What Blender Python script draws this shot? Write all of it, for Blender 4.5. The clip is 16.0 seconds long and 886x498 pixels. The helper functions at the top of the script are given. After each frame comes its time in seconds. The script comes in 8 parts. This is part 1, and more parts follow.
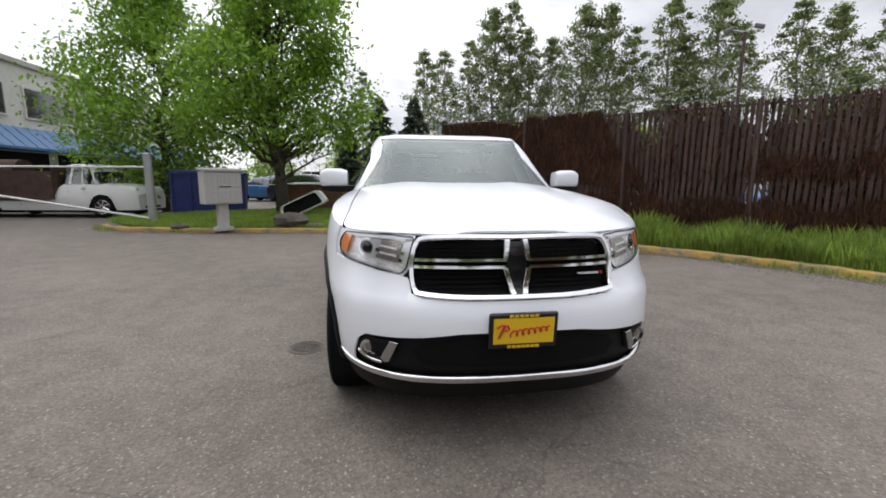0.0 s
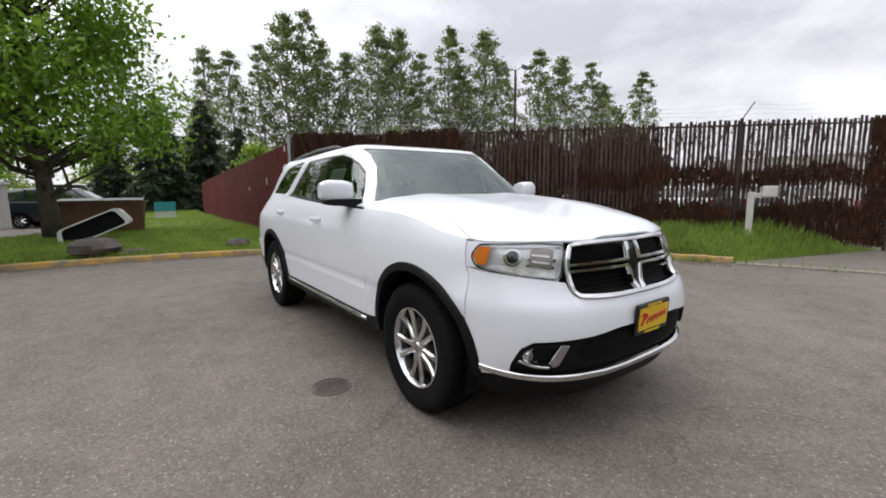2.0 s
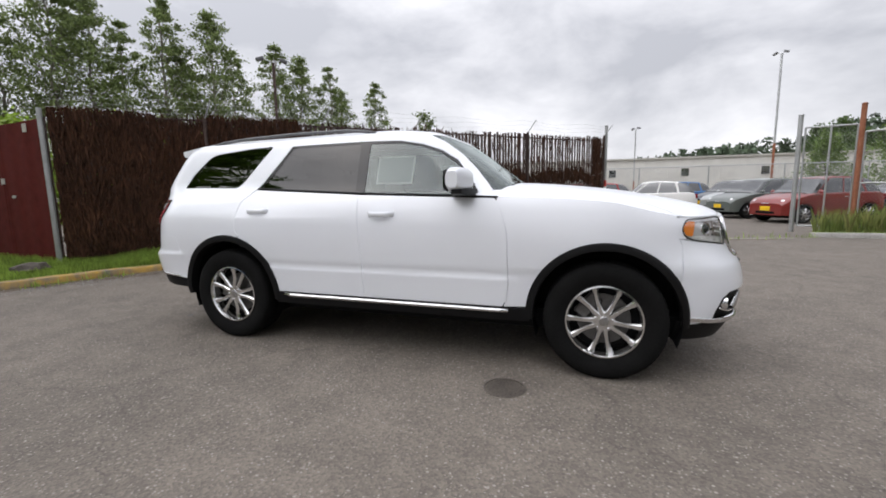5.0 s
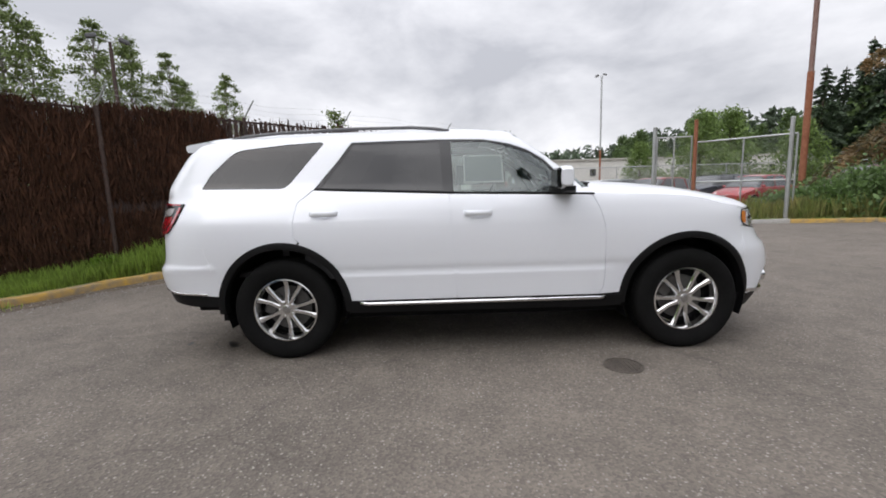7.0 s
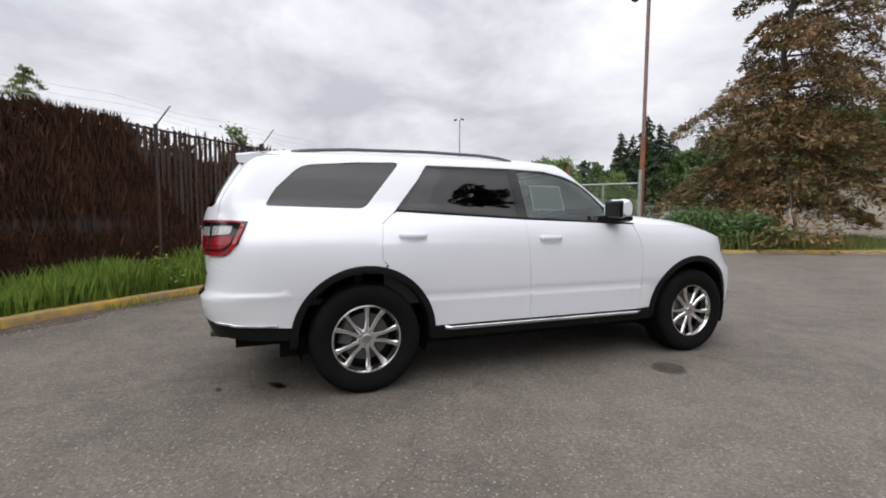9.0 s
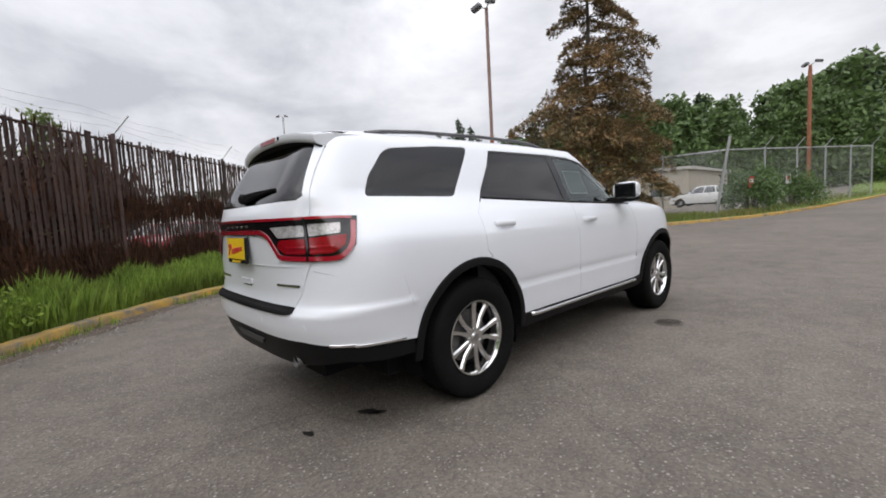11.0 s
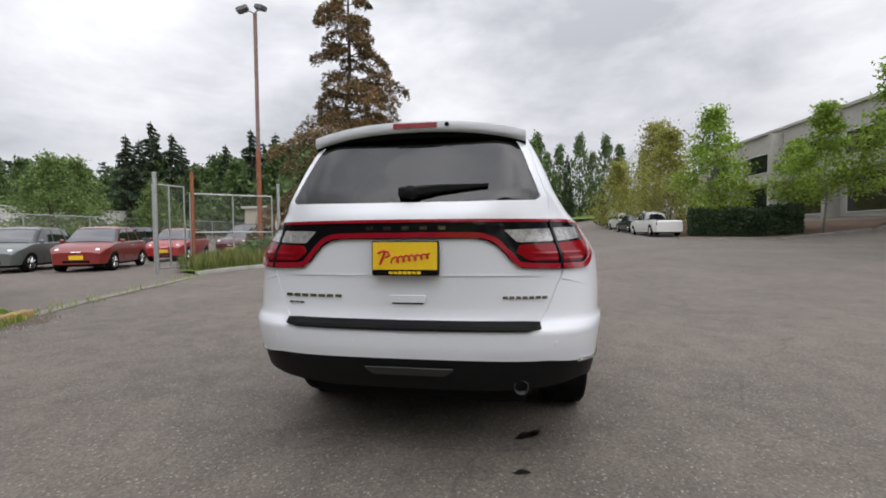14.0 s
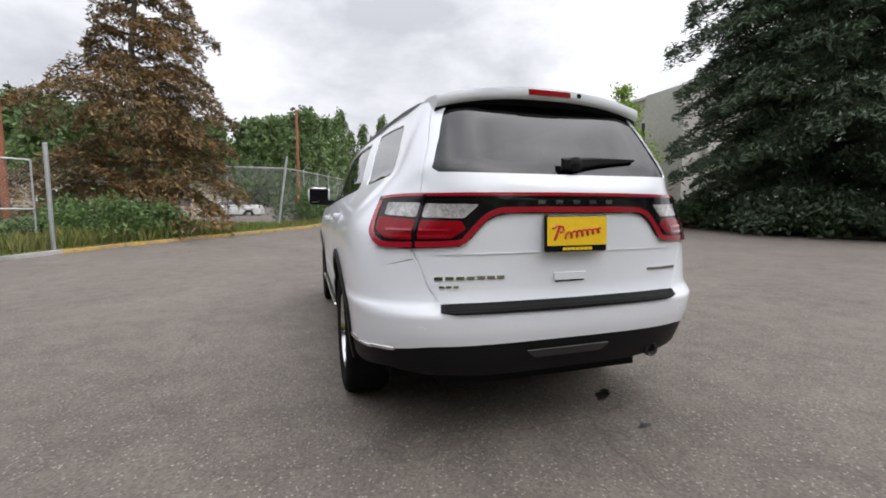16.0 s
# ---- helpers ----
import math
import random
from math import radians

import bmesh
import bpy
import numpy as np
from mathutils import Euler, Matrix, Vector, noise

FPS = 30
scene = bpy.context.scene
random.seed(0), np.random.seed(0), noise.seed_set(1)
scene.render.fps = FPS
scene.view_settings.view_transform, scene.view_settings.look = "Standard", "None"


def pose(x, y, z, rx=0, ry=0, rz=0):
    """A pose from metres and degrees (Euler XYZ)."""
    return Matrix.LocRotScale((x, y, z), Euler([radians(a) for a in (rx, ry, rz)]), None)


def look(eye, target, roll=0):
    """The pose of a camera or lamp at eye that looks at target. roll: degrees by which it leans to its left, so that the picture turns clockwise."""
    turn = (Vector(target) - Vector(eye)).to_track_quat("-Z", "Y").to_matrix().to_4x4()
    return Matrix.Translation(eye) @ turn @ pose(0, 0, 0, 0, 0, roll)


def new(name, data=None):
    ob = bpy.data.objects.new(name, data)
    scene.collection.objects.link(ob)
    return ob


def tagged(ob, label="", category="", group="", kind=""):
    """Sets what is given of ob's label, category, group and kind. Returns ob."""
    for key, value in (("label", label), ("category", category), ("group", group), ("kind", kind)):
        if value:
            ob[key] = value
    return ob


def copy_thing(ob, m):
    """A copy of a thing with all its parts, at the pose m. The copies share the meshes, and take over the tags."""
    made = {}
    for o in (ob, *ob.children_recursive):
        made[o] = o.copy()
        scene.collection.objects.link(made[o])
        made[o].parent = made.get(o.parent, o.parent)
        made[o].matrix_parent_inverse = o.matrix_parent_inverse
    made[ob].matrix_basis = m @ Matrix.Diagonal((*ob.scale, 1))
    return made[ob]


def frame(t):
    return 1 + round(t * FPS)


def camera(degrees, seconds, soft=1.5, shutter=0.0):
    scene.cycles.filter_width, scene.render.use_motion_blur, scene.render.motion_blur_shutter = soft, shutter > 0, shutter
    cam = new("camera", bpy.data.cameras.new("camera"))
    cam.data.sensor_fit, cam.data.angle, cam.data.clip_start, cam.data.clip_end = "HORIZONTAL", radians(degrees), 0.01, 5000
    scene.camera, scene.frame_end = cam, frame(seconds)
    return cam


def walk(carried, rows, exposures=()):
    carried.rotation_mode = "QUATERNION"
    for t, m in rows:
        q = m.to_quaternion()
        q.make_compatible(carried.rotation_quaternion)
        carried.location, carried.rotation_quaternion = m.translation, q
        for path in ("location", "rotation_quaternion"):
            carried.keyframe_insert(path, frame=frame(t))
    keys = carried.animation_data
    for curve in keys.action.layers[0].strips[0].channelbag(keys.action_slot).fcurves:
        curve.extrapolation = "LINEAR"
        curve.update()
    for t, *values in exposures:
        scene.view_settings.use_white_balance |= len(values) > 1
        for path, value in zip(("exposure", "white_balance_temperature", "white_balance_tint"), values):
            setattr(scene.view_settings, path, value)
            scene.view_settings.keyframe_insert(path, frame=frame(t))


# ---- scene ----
cam = camera(92.3, 16.0, soft=1.8)
PATH = [
    (0, (-0.636, -2.723, 1.308), (-0.348, -0.769, 0.99), 0.3),
    (0.5, (-1.008, -2.624, 1.317), (-0.504, -0.709, 1.034), 1.1),
    (1, (-1.435, -2.516, 1.314), (-0.735, -0.667, 1.011), 0.4),
    (1.5, (-1.805, -2.308, 1.346), (-0.883, -0.555, 1.066), -0.9),
    (2, (-2.218, -2.091, 1.309), (-1.06, -0.482, 1.043), -0.5),
    (2.5, (-2.57, -1.778, 1.284), (-1.239, -0.307, 1.027), -1.2),
    (3, (-2.896, -1.462, 1.292), (-1.404, -0.152, 1.05), -1.3),
    (3.5, (-3.198, -1.116, 1.285), (-1.567, 0.015, 1.04), -1.3),
    (4, (-3.413, -0.718, 1.284), (-1.697, 0.274, 1.011), -1.9),
    (4.5, (-3.641, -0.296, 1.256), (-1.833, 0.518, 0.994), -1.8),
    (4.7, (-3.704, -0.131, 1.249), (-1.867, 0.613, 0.98), -1.4),
    (6.8, (-4.065, 1.66, 1.263), (-2.083, 1.716, 1.003), -2.0),
    (7, (-4.079, 1.829, 1.263), (-2.098, 1.832, 0.985), -1.7),
    (7.5, (-4.063, 2.25, 1.234), (-2.089, 2.072, 0.964), -1.8),
    (8, (-4.053, 2.712, 1.264), (-2.106, 2.339, 0.999), -2.1),
    (8.2, (-4.039, 2.883, 1.265), (-2.101, 2.462, 1.007), -1.2),
    (10.3, (-3.216, 4.557, 1.169), (-1.592, 3.394, 1.065), -1.9),
    (10.5, (-3.084, 4.711, 1.171), (-1.508, 3.491, 1.014), -2.1),
    (11, (-2.771, 5.014, 1.188), (-1.311, 3.657, 1.026), -3.1),
    (11.5, (-2.425, 5.298, 1.189), (-1.129, 3.78, 1.058), -1.3),
    (12, (-2.057, 5.527, 1.171), (-0.906, 3.899, 1.027), -1.5),
    (12.5, (-1.671, 5.716, 1.163), (-0.672, 3.993, 0.987), -1.1),
    (13, (-1.283, 5.905, 1.166), (-0.528, 4.059, 1.012), -2.0),
    (13.5, (-0.881, 5.988, 1.171), (-0.294, 4.08, 1.042), -2.2),
    (14, (-0.477, 6.073, 1.151), (-0.168, 4.098, 1.077), -0.5),
    (14.5, (-0.096, 6.075, 1.136), (0.021, 4.083, 0.989), 0.4),
    (15, (0.303, 6.006, 1.124), (0.19, 4.014, 0.983), 1.2),
    (15.5, (0.726, 5.927, 1.137), (0.334, 3.975, 0.94), 1.1),
    (16, (1.138, 5.782, 1.133), (0.534, 3.883, 0.96), -0.2),
]
walk(cam, [(t, look(eye, target, roll)) for t, eye, target, roll in PATH],
     exposures=((0.0, 0.32), (3.0, 0.29), (4.5, 0.25), (8.0, 0.22), (11.0, 0.22), (12.5, 0.22), (14.5, 0.23), (16.0, 0.45)))
# ---- overcast sky and a wide, weak sun ----
SUN_EL, SUN_AZ = radians(48), radians(322)
world = bpy.data.worlds.new("overcast")
scene.world = world
world.use_nodes = True
wt = world.node_tree
wt.nodes.clear()


def wnode(kind, **sets):
    n = wt.nodes.new(kind)
    for k, v in sets.items():
        n.inputs[k].default_value = v
    return n


sky = wt.nodes.new("ShaderNodeTexSky")
sky.sky_type = "NISHITA"
sky.sun_disc = False
sky.sun_elevation, sky.sun_rotation = SUN_EL, SUN_AZ
sky.air_density, sky.dust_density = 1.0, 3.0
coords = wt.nodes.new("ShaderNodeTexCoord")
stretch = wnode("ShaderNodeMapping", Scale=(1.0, 1.0, 2.1))
wt.links.new(coords.outputs["Generated"], stretch.inputs["Vector"])
clouds = wnode("ShaderNodeTexNoise", Scale=2.5, Detail=8.0, Roughness=0.55, Distortion=0.2)
wt.links.new(stretch.outputs["Vector"], clouds.inputs["Vector"])
ramp = wt.nodes.new("ShaderNodeValToRGB")
ramp.color_ramp.elements[0].position, ramp.color_ramp.elements[0].color = 0.36, (4.62, 4.70, 5.12, 1)
ramp.color_ramp.elements[1].position, ramp.color_ramp.elements[1].color = 0.66, (8.45, 8.44, 8.82, 1)
wt.links.new(clouds.outputs["Fac"], ramp.inputs["Fac"])
veil = wt.nodes.new("ShaderNodeMixRGB")
veil.inputs["Fac"].default_value = 0.94
wt.links.new(sky.outputs["Color"], veil.inputs["Color1"])
wt.links.new(ramp.outputs["Color"], veil.inputs["Color2"])
# an overcast sky is brighter overhead than at the horizon
split = wt.nodes.new("ShaderNodeSeparateXYZ")
wt.links.new(coords.outputs["Generated"], split.inputs["Vector"])
rise = wt.nodes.new("ShaderNodeMapRange")
rise.inputs["From Min"].default_value, rise.inputs["From Max"].default_value = 0.0, 1.0
wt.links.new(split.outputs["Z"], rise.inputs["Value"])
overhead = wt.nodes.new("ShaderNodeMath")
overhead.operation = "POWER"
overhead.inputs[1].default_value = 2.6
wt.links.new(rise.outputs[0], overhead.inputs[0])
gain = wt.nodes.new("ShaderNodeMath")
gain.operation = "MULTIPLY_ADD"
gain.inputs[1].default_value, gain.inputs[2].default_value = 1.6, 1.0
wt.links.new(overhead.outputs[0], gain.inputs[0])
# and brighter on the side where the sun stands behind the cloud
toward = wt.nodes.new("ShaderNodeVectorMath")
toward.operation = "DOT_PRODUCT"
toward.inputs[1].default_value = (math.sin(radians(20)), math.cos(radians(20)), 0.0)
wt.links.new(coords.outputs["Generated"], toward.inputs[0])
side = wt.nodes.new("ShaderNodeMapRange")
side.inputs["From Min"].default_value, side.inputs["From Max"].default_value = -1.0, 1.0
side.inputs["To Min"].default_value, side.inputs["To Max"].default_value = 0.93, 1.12
wt.links.new(toward.outputs["Value"], side.inputs["Value"])
sunward = wt.nodes.new("ShaderNodeVectorMath")
sunward.operation = "DOT_PRODUCT"
sunward.inputs[1].default_value = (math.cos(SUN_EL) * math.sin(SUN_AZ), math.cos(SUN_EL) * math.cos(SUN_AZ), math.sin(SUN_EL))
wt.links.new(coords.outputs["Generated"], sunward.inputs[0])
glow = wt.nodes.new("ShaderNodeMath")
glow.operation, glow.use_clamp = "MAXIMUM", True
glow.inputs[1].default_value = 0.0
wt.links.new(sunward.outputs["Value"], glow.inputs[0])
glow_shape = wt.nodes.new("ShaderNodeMath")
glow_shape.operation = "POWER"
glow_shape.inputs[1].default_value = 4.0
wt.links.new(glow.outputs[0], glow_shape.inputs[0])
with_glow = wt.nodes.new("ShaderNodeMath")
with_glow.operation = "MULTIPLY_ADD"
with_glow.inputs[1].default_value = 1.15
wt.links.new(glow_shape.outputs[0], with_glow.inputs[0])
wt.links.new(gain.outputs[0], with_glow.inputs[2])
both_ways = wt.nodes.new("ShaderNodeMath")
both_ways.operation = "MULTIPLY"
wt.links.new(with_glow.outputs[0], both_ways.inputs[0])
wt.links.new(side.outputs[0], both_ways.inputs[1])
lift = wt.nodes.new("ShaderNodeVectorMath")
lift.operation = "SCALE"
wt.links.new(veil.outputs["Color"], lift.inputs[0])
wt.links.new(both_ways.outputs[0], lift.inputs["Scale"])
back = wnode("ShaderNodeBackground", Strength=0.1015)
wt.links.new(lift.outputs["Vector"], back.inputs["Color"])
wout = wt.nodes.new("ShaderNodeOutputWorld")
wt.links.new(back.outputs["Background"], wout.inputs["Surface"])

sun_data = bpy.data.lights.new("sun", "SUN")
sun_data.energy, sun_data.angle, sun_data.color = 0.5, radians(90), (1.0, 0.965, 0.93)
sun = new("sun", sun_data)
sun.matrix_world = look((10 * math.sin(SUN_AZ), 10 * math.cos(SUN_AZ), 10 * math.tan(SUN_EL)), (0, 0, 0))
# ---- geometry helpers ----
class Geo:
    """Collects vertices and faces for one mesh."""

    def __init__(self):
        self.v, self.f, self.m = [], [], []

    def add(self, verts, faces, mat=0):
        n = len(self.v)
        self.v.extend([tuple(p) for p in verts])
        self.f.extend([tuple(i + n for i in f) for f in faces])
        self.m.extend([mat] * len(faces))
        return self

    def box(self, a, b, turn=0.0, mid=None, mat=0, taper=1.0):
        (x0, y0, z0), (x1, y1, z1) = a, b
        cx, cy = (x0 + x1) / 2, (y0 + y1) / 2
        vs = []
        for z, k in ((z0, 1.0), (z1, taper)):
            for x, y in ((x0, y0), (x1, y0), (x1, y1), (x0, y1)):
                vs.append(Vector((cx + (x - cx) * k, cy + (y - cy) * k, z)))
        if turn:
            c = Vector(mid or (cx, cy, 0))
            r = Matrix.Rotation(radians(turn), 3, "Z")
            vs = [r @ (p - c) + c for p in vs]
        return self.add(vs, [(3, 2, 1, 0), (4, 5, 6, 7), (0, 1, 5, 4), (1, 2, 6, 5), (2, 3, 7, 6), (3, 0, 4, 7)], mat)

    def bevelbox(self, a, b, r, mat=0):
        """A box with its edges cut off at r."""
        (x0, y0, z0), (x1, y1, z1) = a, b
        rings = []
        for z, k in ((z0, r), (z0 + r, 0), (z1 - r, 0), (z1, r)):
            ring = []
            for sx, sy in ((0, 0), (1, 0), (1, 1), (0, 1)):
                X, Y = (x1 - k if sx else x0 + k), (y1 - k if sy else y0 + k)
                dx, dy = (-r if sx else r), (-r if sy else r)
                pts = [(X, Y + dy), (X + dx, Y)]
                if (sx, sy) in ((1, 0), (0, 1)):
                    pts.reverse()
                ring.extend([(p[0], p[1], z) for p in pts])
            rings.append(ring)
        return self.loft(rings, caps=True, mat=mat)

    def loft(self, rings, caps=False, closed=True, mat=0):
        n, k = len(rings[0]), len(rings)
        vs = [p for r in rings for p in r]
        fs = []
        for i in range(k - 1):
            for j in range(n if closed else n - 1):
                a, b = i * n + j, i * n + (j + 1) % n
                fs.append((a, b, b + n, a + n))
        if caps:
            fs.append(tuple(range(n - 1, -1, -1)))
            fs.append(tuple(range((k - 1) * n, k * n)))
        return self.add(vs, fs, mat)

    def tube(self, pts, r, sides=8, caps=True, mat=0):
        pts = [Vector(p) for p in pts]
        rs = r if isinstance(r, (list, tuple)) else [r] * len(pts)
        rings = []
        up = None
        for i, p in enumerate(pts):
            d = (pts[min(i + 1, len(pts) - 1)] - pts[max(i - 1, 0)]).normalized()
            if up is None:
                up = Vector((0, 0, 1)) if abs(d.z) < 0.9 else Vector((1, 0, 0))
            a = d.cross(up).normalized()
            b = a.cross(d).normalized()
            up = b
            rings.append([p + (a * math.cos(t) + b * math.sin(t)) * rs[i] for t in (2 * math.pi * k / sides for k in range(sides))])
        return self.loft(rings, caps, mat=mat)

    def lathe(self, prof, sides=32, axis="x", centre=(0, 0, 0), mat=0, closed=False):
        """Turns (along, radius) pairs round an axis."""
        rings = []
        for a, r in prof:
            ring = []
            for k in range(sides):
                t = 2 * math.pi * k / sides
                c, s = r * math.cos(t), r * math.sin(t)
                p = {"x": (a, c, s), "y": (s, a, c), "z": (c, s, a)}[axis]
                ring.append((p[0] + centre[0], p[1] + centre[1], p[2] + centre[2]))
            rings.append(ring)
        return self.loft(rings, caps=not closed, mat=mat)

    def prism(self, outline, lo, hi, mat=0):
        n = len(outline)
        vs = [(x, y, lo) for x, y in outline] + [(x, y, hi) for x, y in outline]
        fs = [tuple(range(n - 1, -1, -1)), tuple(range(n, 2 * n))] + [(i, (i + 1) % n, (i + 1) % n + n, i + n) for i in range(n)]
        return self.add(vs, fs, mat)

    def moved(self, m):
        self.v = [tuple(m @ Vector(p)) for p in self.v]
        return self

    def data(self, name, mats, smooth=False):
        me = bpy.data.meshes.new(name)
        me.from_pydata(self.v, [], self.f)
        for mt in (mats if isinstance(mats, (list, tuple)) else [mats]):
            me.materials.append(mt)
        if any(self.m):
            me.polygons.foreach_set("material_index", self.m)
        if smooth:
            me.shade_smooth() if smooth is True else me.set_sharp_from_angle(angle=radians(smooth))
        me.update()
        return me


def part(name, g, mat, parent=None, label="", smooth=False):
    """Links a Geo as one mesh object under a thing or a part."""
    me = g.data(name, mat, smooth)
    ob = new(name, me)
    if smooth and smooth is not True:
        me.shade_smooth()
        me.set_sharp_from_angle(angle=radians(smooth))
    if parent:
        ob.parent = parent
    if label:
        ob["label"] = label
    return ob


def thing(name, at, label, category, group="", kind="", turn=0.0):
    """An Empty at a thing's base."""
    e = new(name)
    e.empty_display_size = 0.1
    e.matrix_basis = pose(*at, 0, 0, turn)
    return tagged(e, label, category, group, kind)


def array_mesh(name, verts, faces, mat, smooth=False):
    """A mesh from arrays with equal face sizes, for many small pieces."""
    verts, faces = np.asarray(verts, dtype=np.float32), np.asarray(faces, dtype=np.int32)
    me = bpy.data.meshes.new(name)
    k = faces.shape[1]
    me.vertices.add(len(verts))
    me.vertices.foreach_set("co", verts.ravel())
    me.loops.add(faces.size)
    me.loops.foreach_set("vertex_index", faces.ravel())
    me.polygons.add(len(faces))
    me.polygons.foreach_set("loop_start", np.arange(0, faces.size, k, dtype=np.int32))
    me.update(calc_edges=True)
    me.materials.append(mat)
    if smooth:
        me.shade_smooth()
    return me


# ---- materials ----
def material(name, base, rough=0.6, metal=0.0, vary=0.25, scale=6.0, fine=60.0, bump=0.15, bump_scale=None, second=None, spec=0.5, coat=0.0,
             random_amount=0.0, island=False, translucent=0.0, emit=0.0):
    """A surface with colour variation at two scales, relief and, if asked, a variation from piece to piece."""
    m = bpy.data.materials.new(name)
    m.use_nodes = True
    t = m.node_tree
    n, l = t.nodes, t.links
    p = n["Principled BSDF"]
    p.inputs["Roughness"].default_value = rough
    p.inputs["Metallic"].default_value = metal
    p.inputs["Specular IOR Level"].default_value = spec
    p.inputs["Coat Weight"].default_value = coat
    p.inputs["Coat Roughness"].default_value = 0.03
    co = n.new("ShaderNodeTexCoord")
    big = n.new("ShaderNodeTexNoise")
    big.inputs["Scale"].default_value, big.inputs["Detail"].default_value = scale, 5
    small = n.new("ShaderNodeTexNoise")
    small.inputs["Scale"].default_value, small.inputs["Detail"].default_value = fine, 3
    for q in (big, small):
        l.new(co.outputs["Object"], q.inputs["Vector"])
    both = n.new("ShaderNodeMath")
    both.operation = "ADD"
    l.new(big.outputs["Fac"], both.inputs[0])
    l.new(small.outputs["Fac"], both.inputs[1])
    mapr = n.new("ShaderNodeMapRange")
    mapr.inputs["From Min"].default_value, mapr.inputs["From Max"].default_value = 0.7, 1.3
    l.new(both.outputs[0], mapr.inputs["Value"])
    mix = n.new("ShaderNodeMixRGB")
    a = [c * (1 - vary) for c in base[:3]] + [1]
    b = list(second[:3]) + [1] if second else [min(1, c * (1 + vary)) for c in base[:3]] + [1]
    if second:
        a = list(base[:3]) + [1]
    mix.inputs["Color1"].default_value, mix.inputs["Color2"].default_value = a, b
    l.new(mapr.outputs["Result"], mix.inputs["Fac"])
    out = mix.outputs["Color"]
    if random_amount:
        if island:
            src = n.new("ShaderNodeNewGeometry").outputs["Random Per Island"]
        else:
            src = n.new("ShaderNodeObjectInfo").outputs["Random"]
        rr = n.new("ShaderNodeMapRange")
        rr.inputs["To Min"].default_value, rr.inputs["To Max"].default_value = 1 - random_amount, 1 + random_amount
        l.new(src, rr.inputs["Value"])
        mul = n.new("ShaderNodeVectorMath")
        mul.operation = "SCALE"
        l.new(out, mul.inputs[0])
        l.new(rr.outputs["Result"], mul.inputs["Scale"])
        out = mul.outputs["Vector"]
    l.new(out, p.inputs["Base Color"])
    if bump:
        bm_ = n.new("ShaderNodeBump")
        bm_.inputs["Strength"].default_value = bump
        bm_.inputs["Distance"].default_value = 0.01
        h = small
        if bump_scale:
            h = n.new("ShaderNodeTexNoise")
            h.inputs["Scale"].default_value, h.inputs["Detail"].default_value = bump_scale, 4
            l.new(co.outputs["Object"], h.inputs["Vector"])
        l.new(h.outputs["Fac"], bm_.inputs["Height"])
        l.new(bm_.outputs["Normal"], p.inputs["Normal"])
    if translucent:
        tr = n.new("ShaderNodeBsdfTranslucent")
        l.new(out, tr.inputs["Color"])
        ms = n.new("ShaderNodeMixShader")
        ms.inputs["Fac"].default_value = translucent
        l.new(p.outputs[0], ms.inputs[1])
        l.new(tr.outputs[0], ms.inputs[2])
        l.new(ms.outputs[0], n["Material Output"].inputs["Surface"])
    if emit:
        p.inputs["Emission Color"].default_value = list(base[:3]) + [1]
        p.inputs["Emission Strength"].default_value = emit
    return m


def glass(name, tint, gloss=1.0, ior=1.5, cast=(1, 1, 1)):
    """Thin pane: tinted see-through with a mirror that grows towards grazing view."""
    m = bpy.data.materials.new(name)
    m.use_nodes = True
    t = m.node_tree
    n, l = t.nodes, t.links
    n.remove(n["Principled BSDF"])
    see = n.new("ShaderNodeBsdfTransparent")
    see.inputs["Color"].default_value = (*tint, 1)
    mir = n.new("ShaderNodeBsdfGlossy")
    mir.inputs["Roughness"].default_value = 0.015
    mir.inputs["Color"].default_value = (gloss * cast[0], gloss * cast[1], gloss * cast[2], 1)
    fr = n.new("ShaderNodeFresnel")
    fr.inputs["IOR"].default_value = ior
    mix = n.new("ShaderNodeMixShader")
    if ior > 1:
        l.new(fr.outputs[0], mix.inputs["Fac"])
    else:
        mix.inputs["Fac"].default_value = ior
    l.new(see.outputs[0], mix.inputs[1])
    l.new(mir.outputs[0], mix.inputs[2])
    l.new(mix.outputs[0], n["Material Output"].inputs["Surface"])
    return m


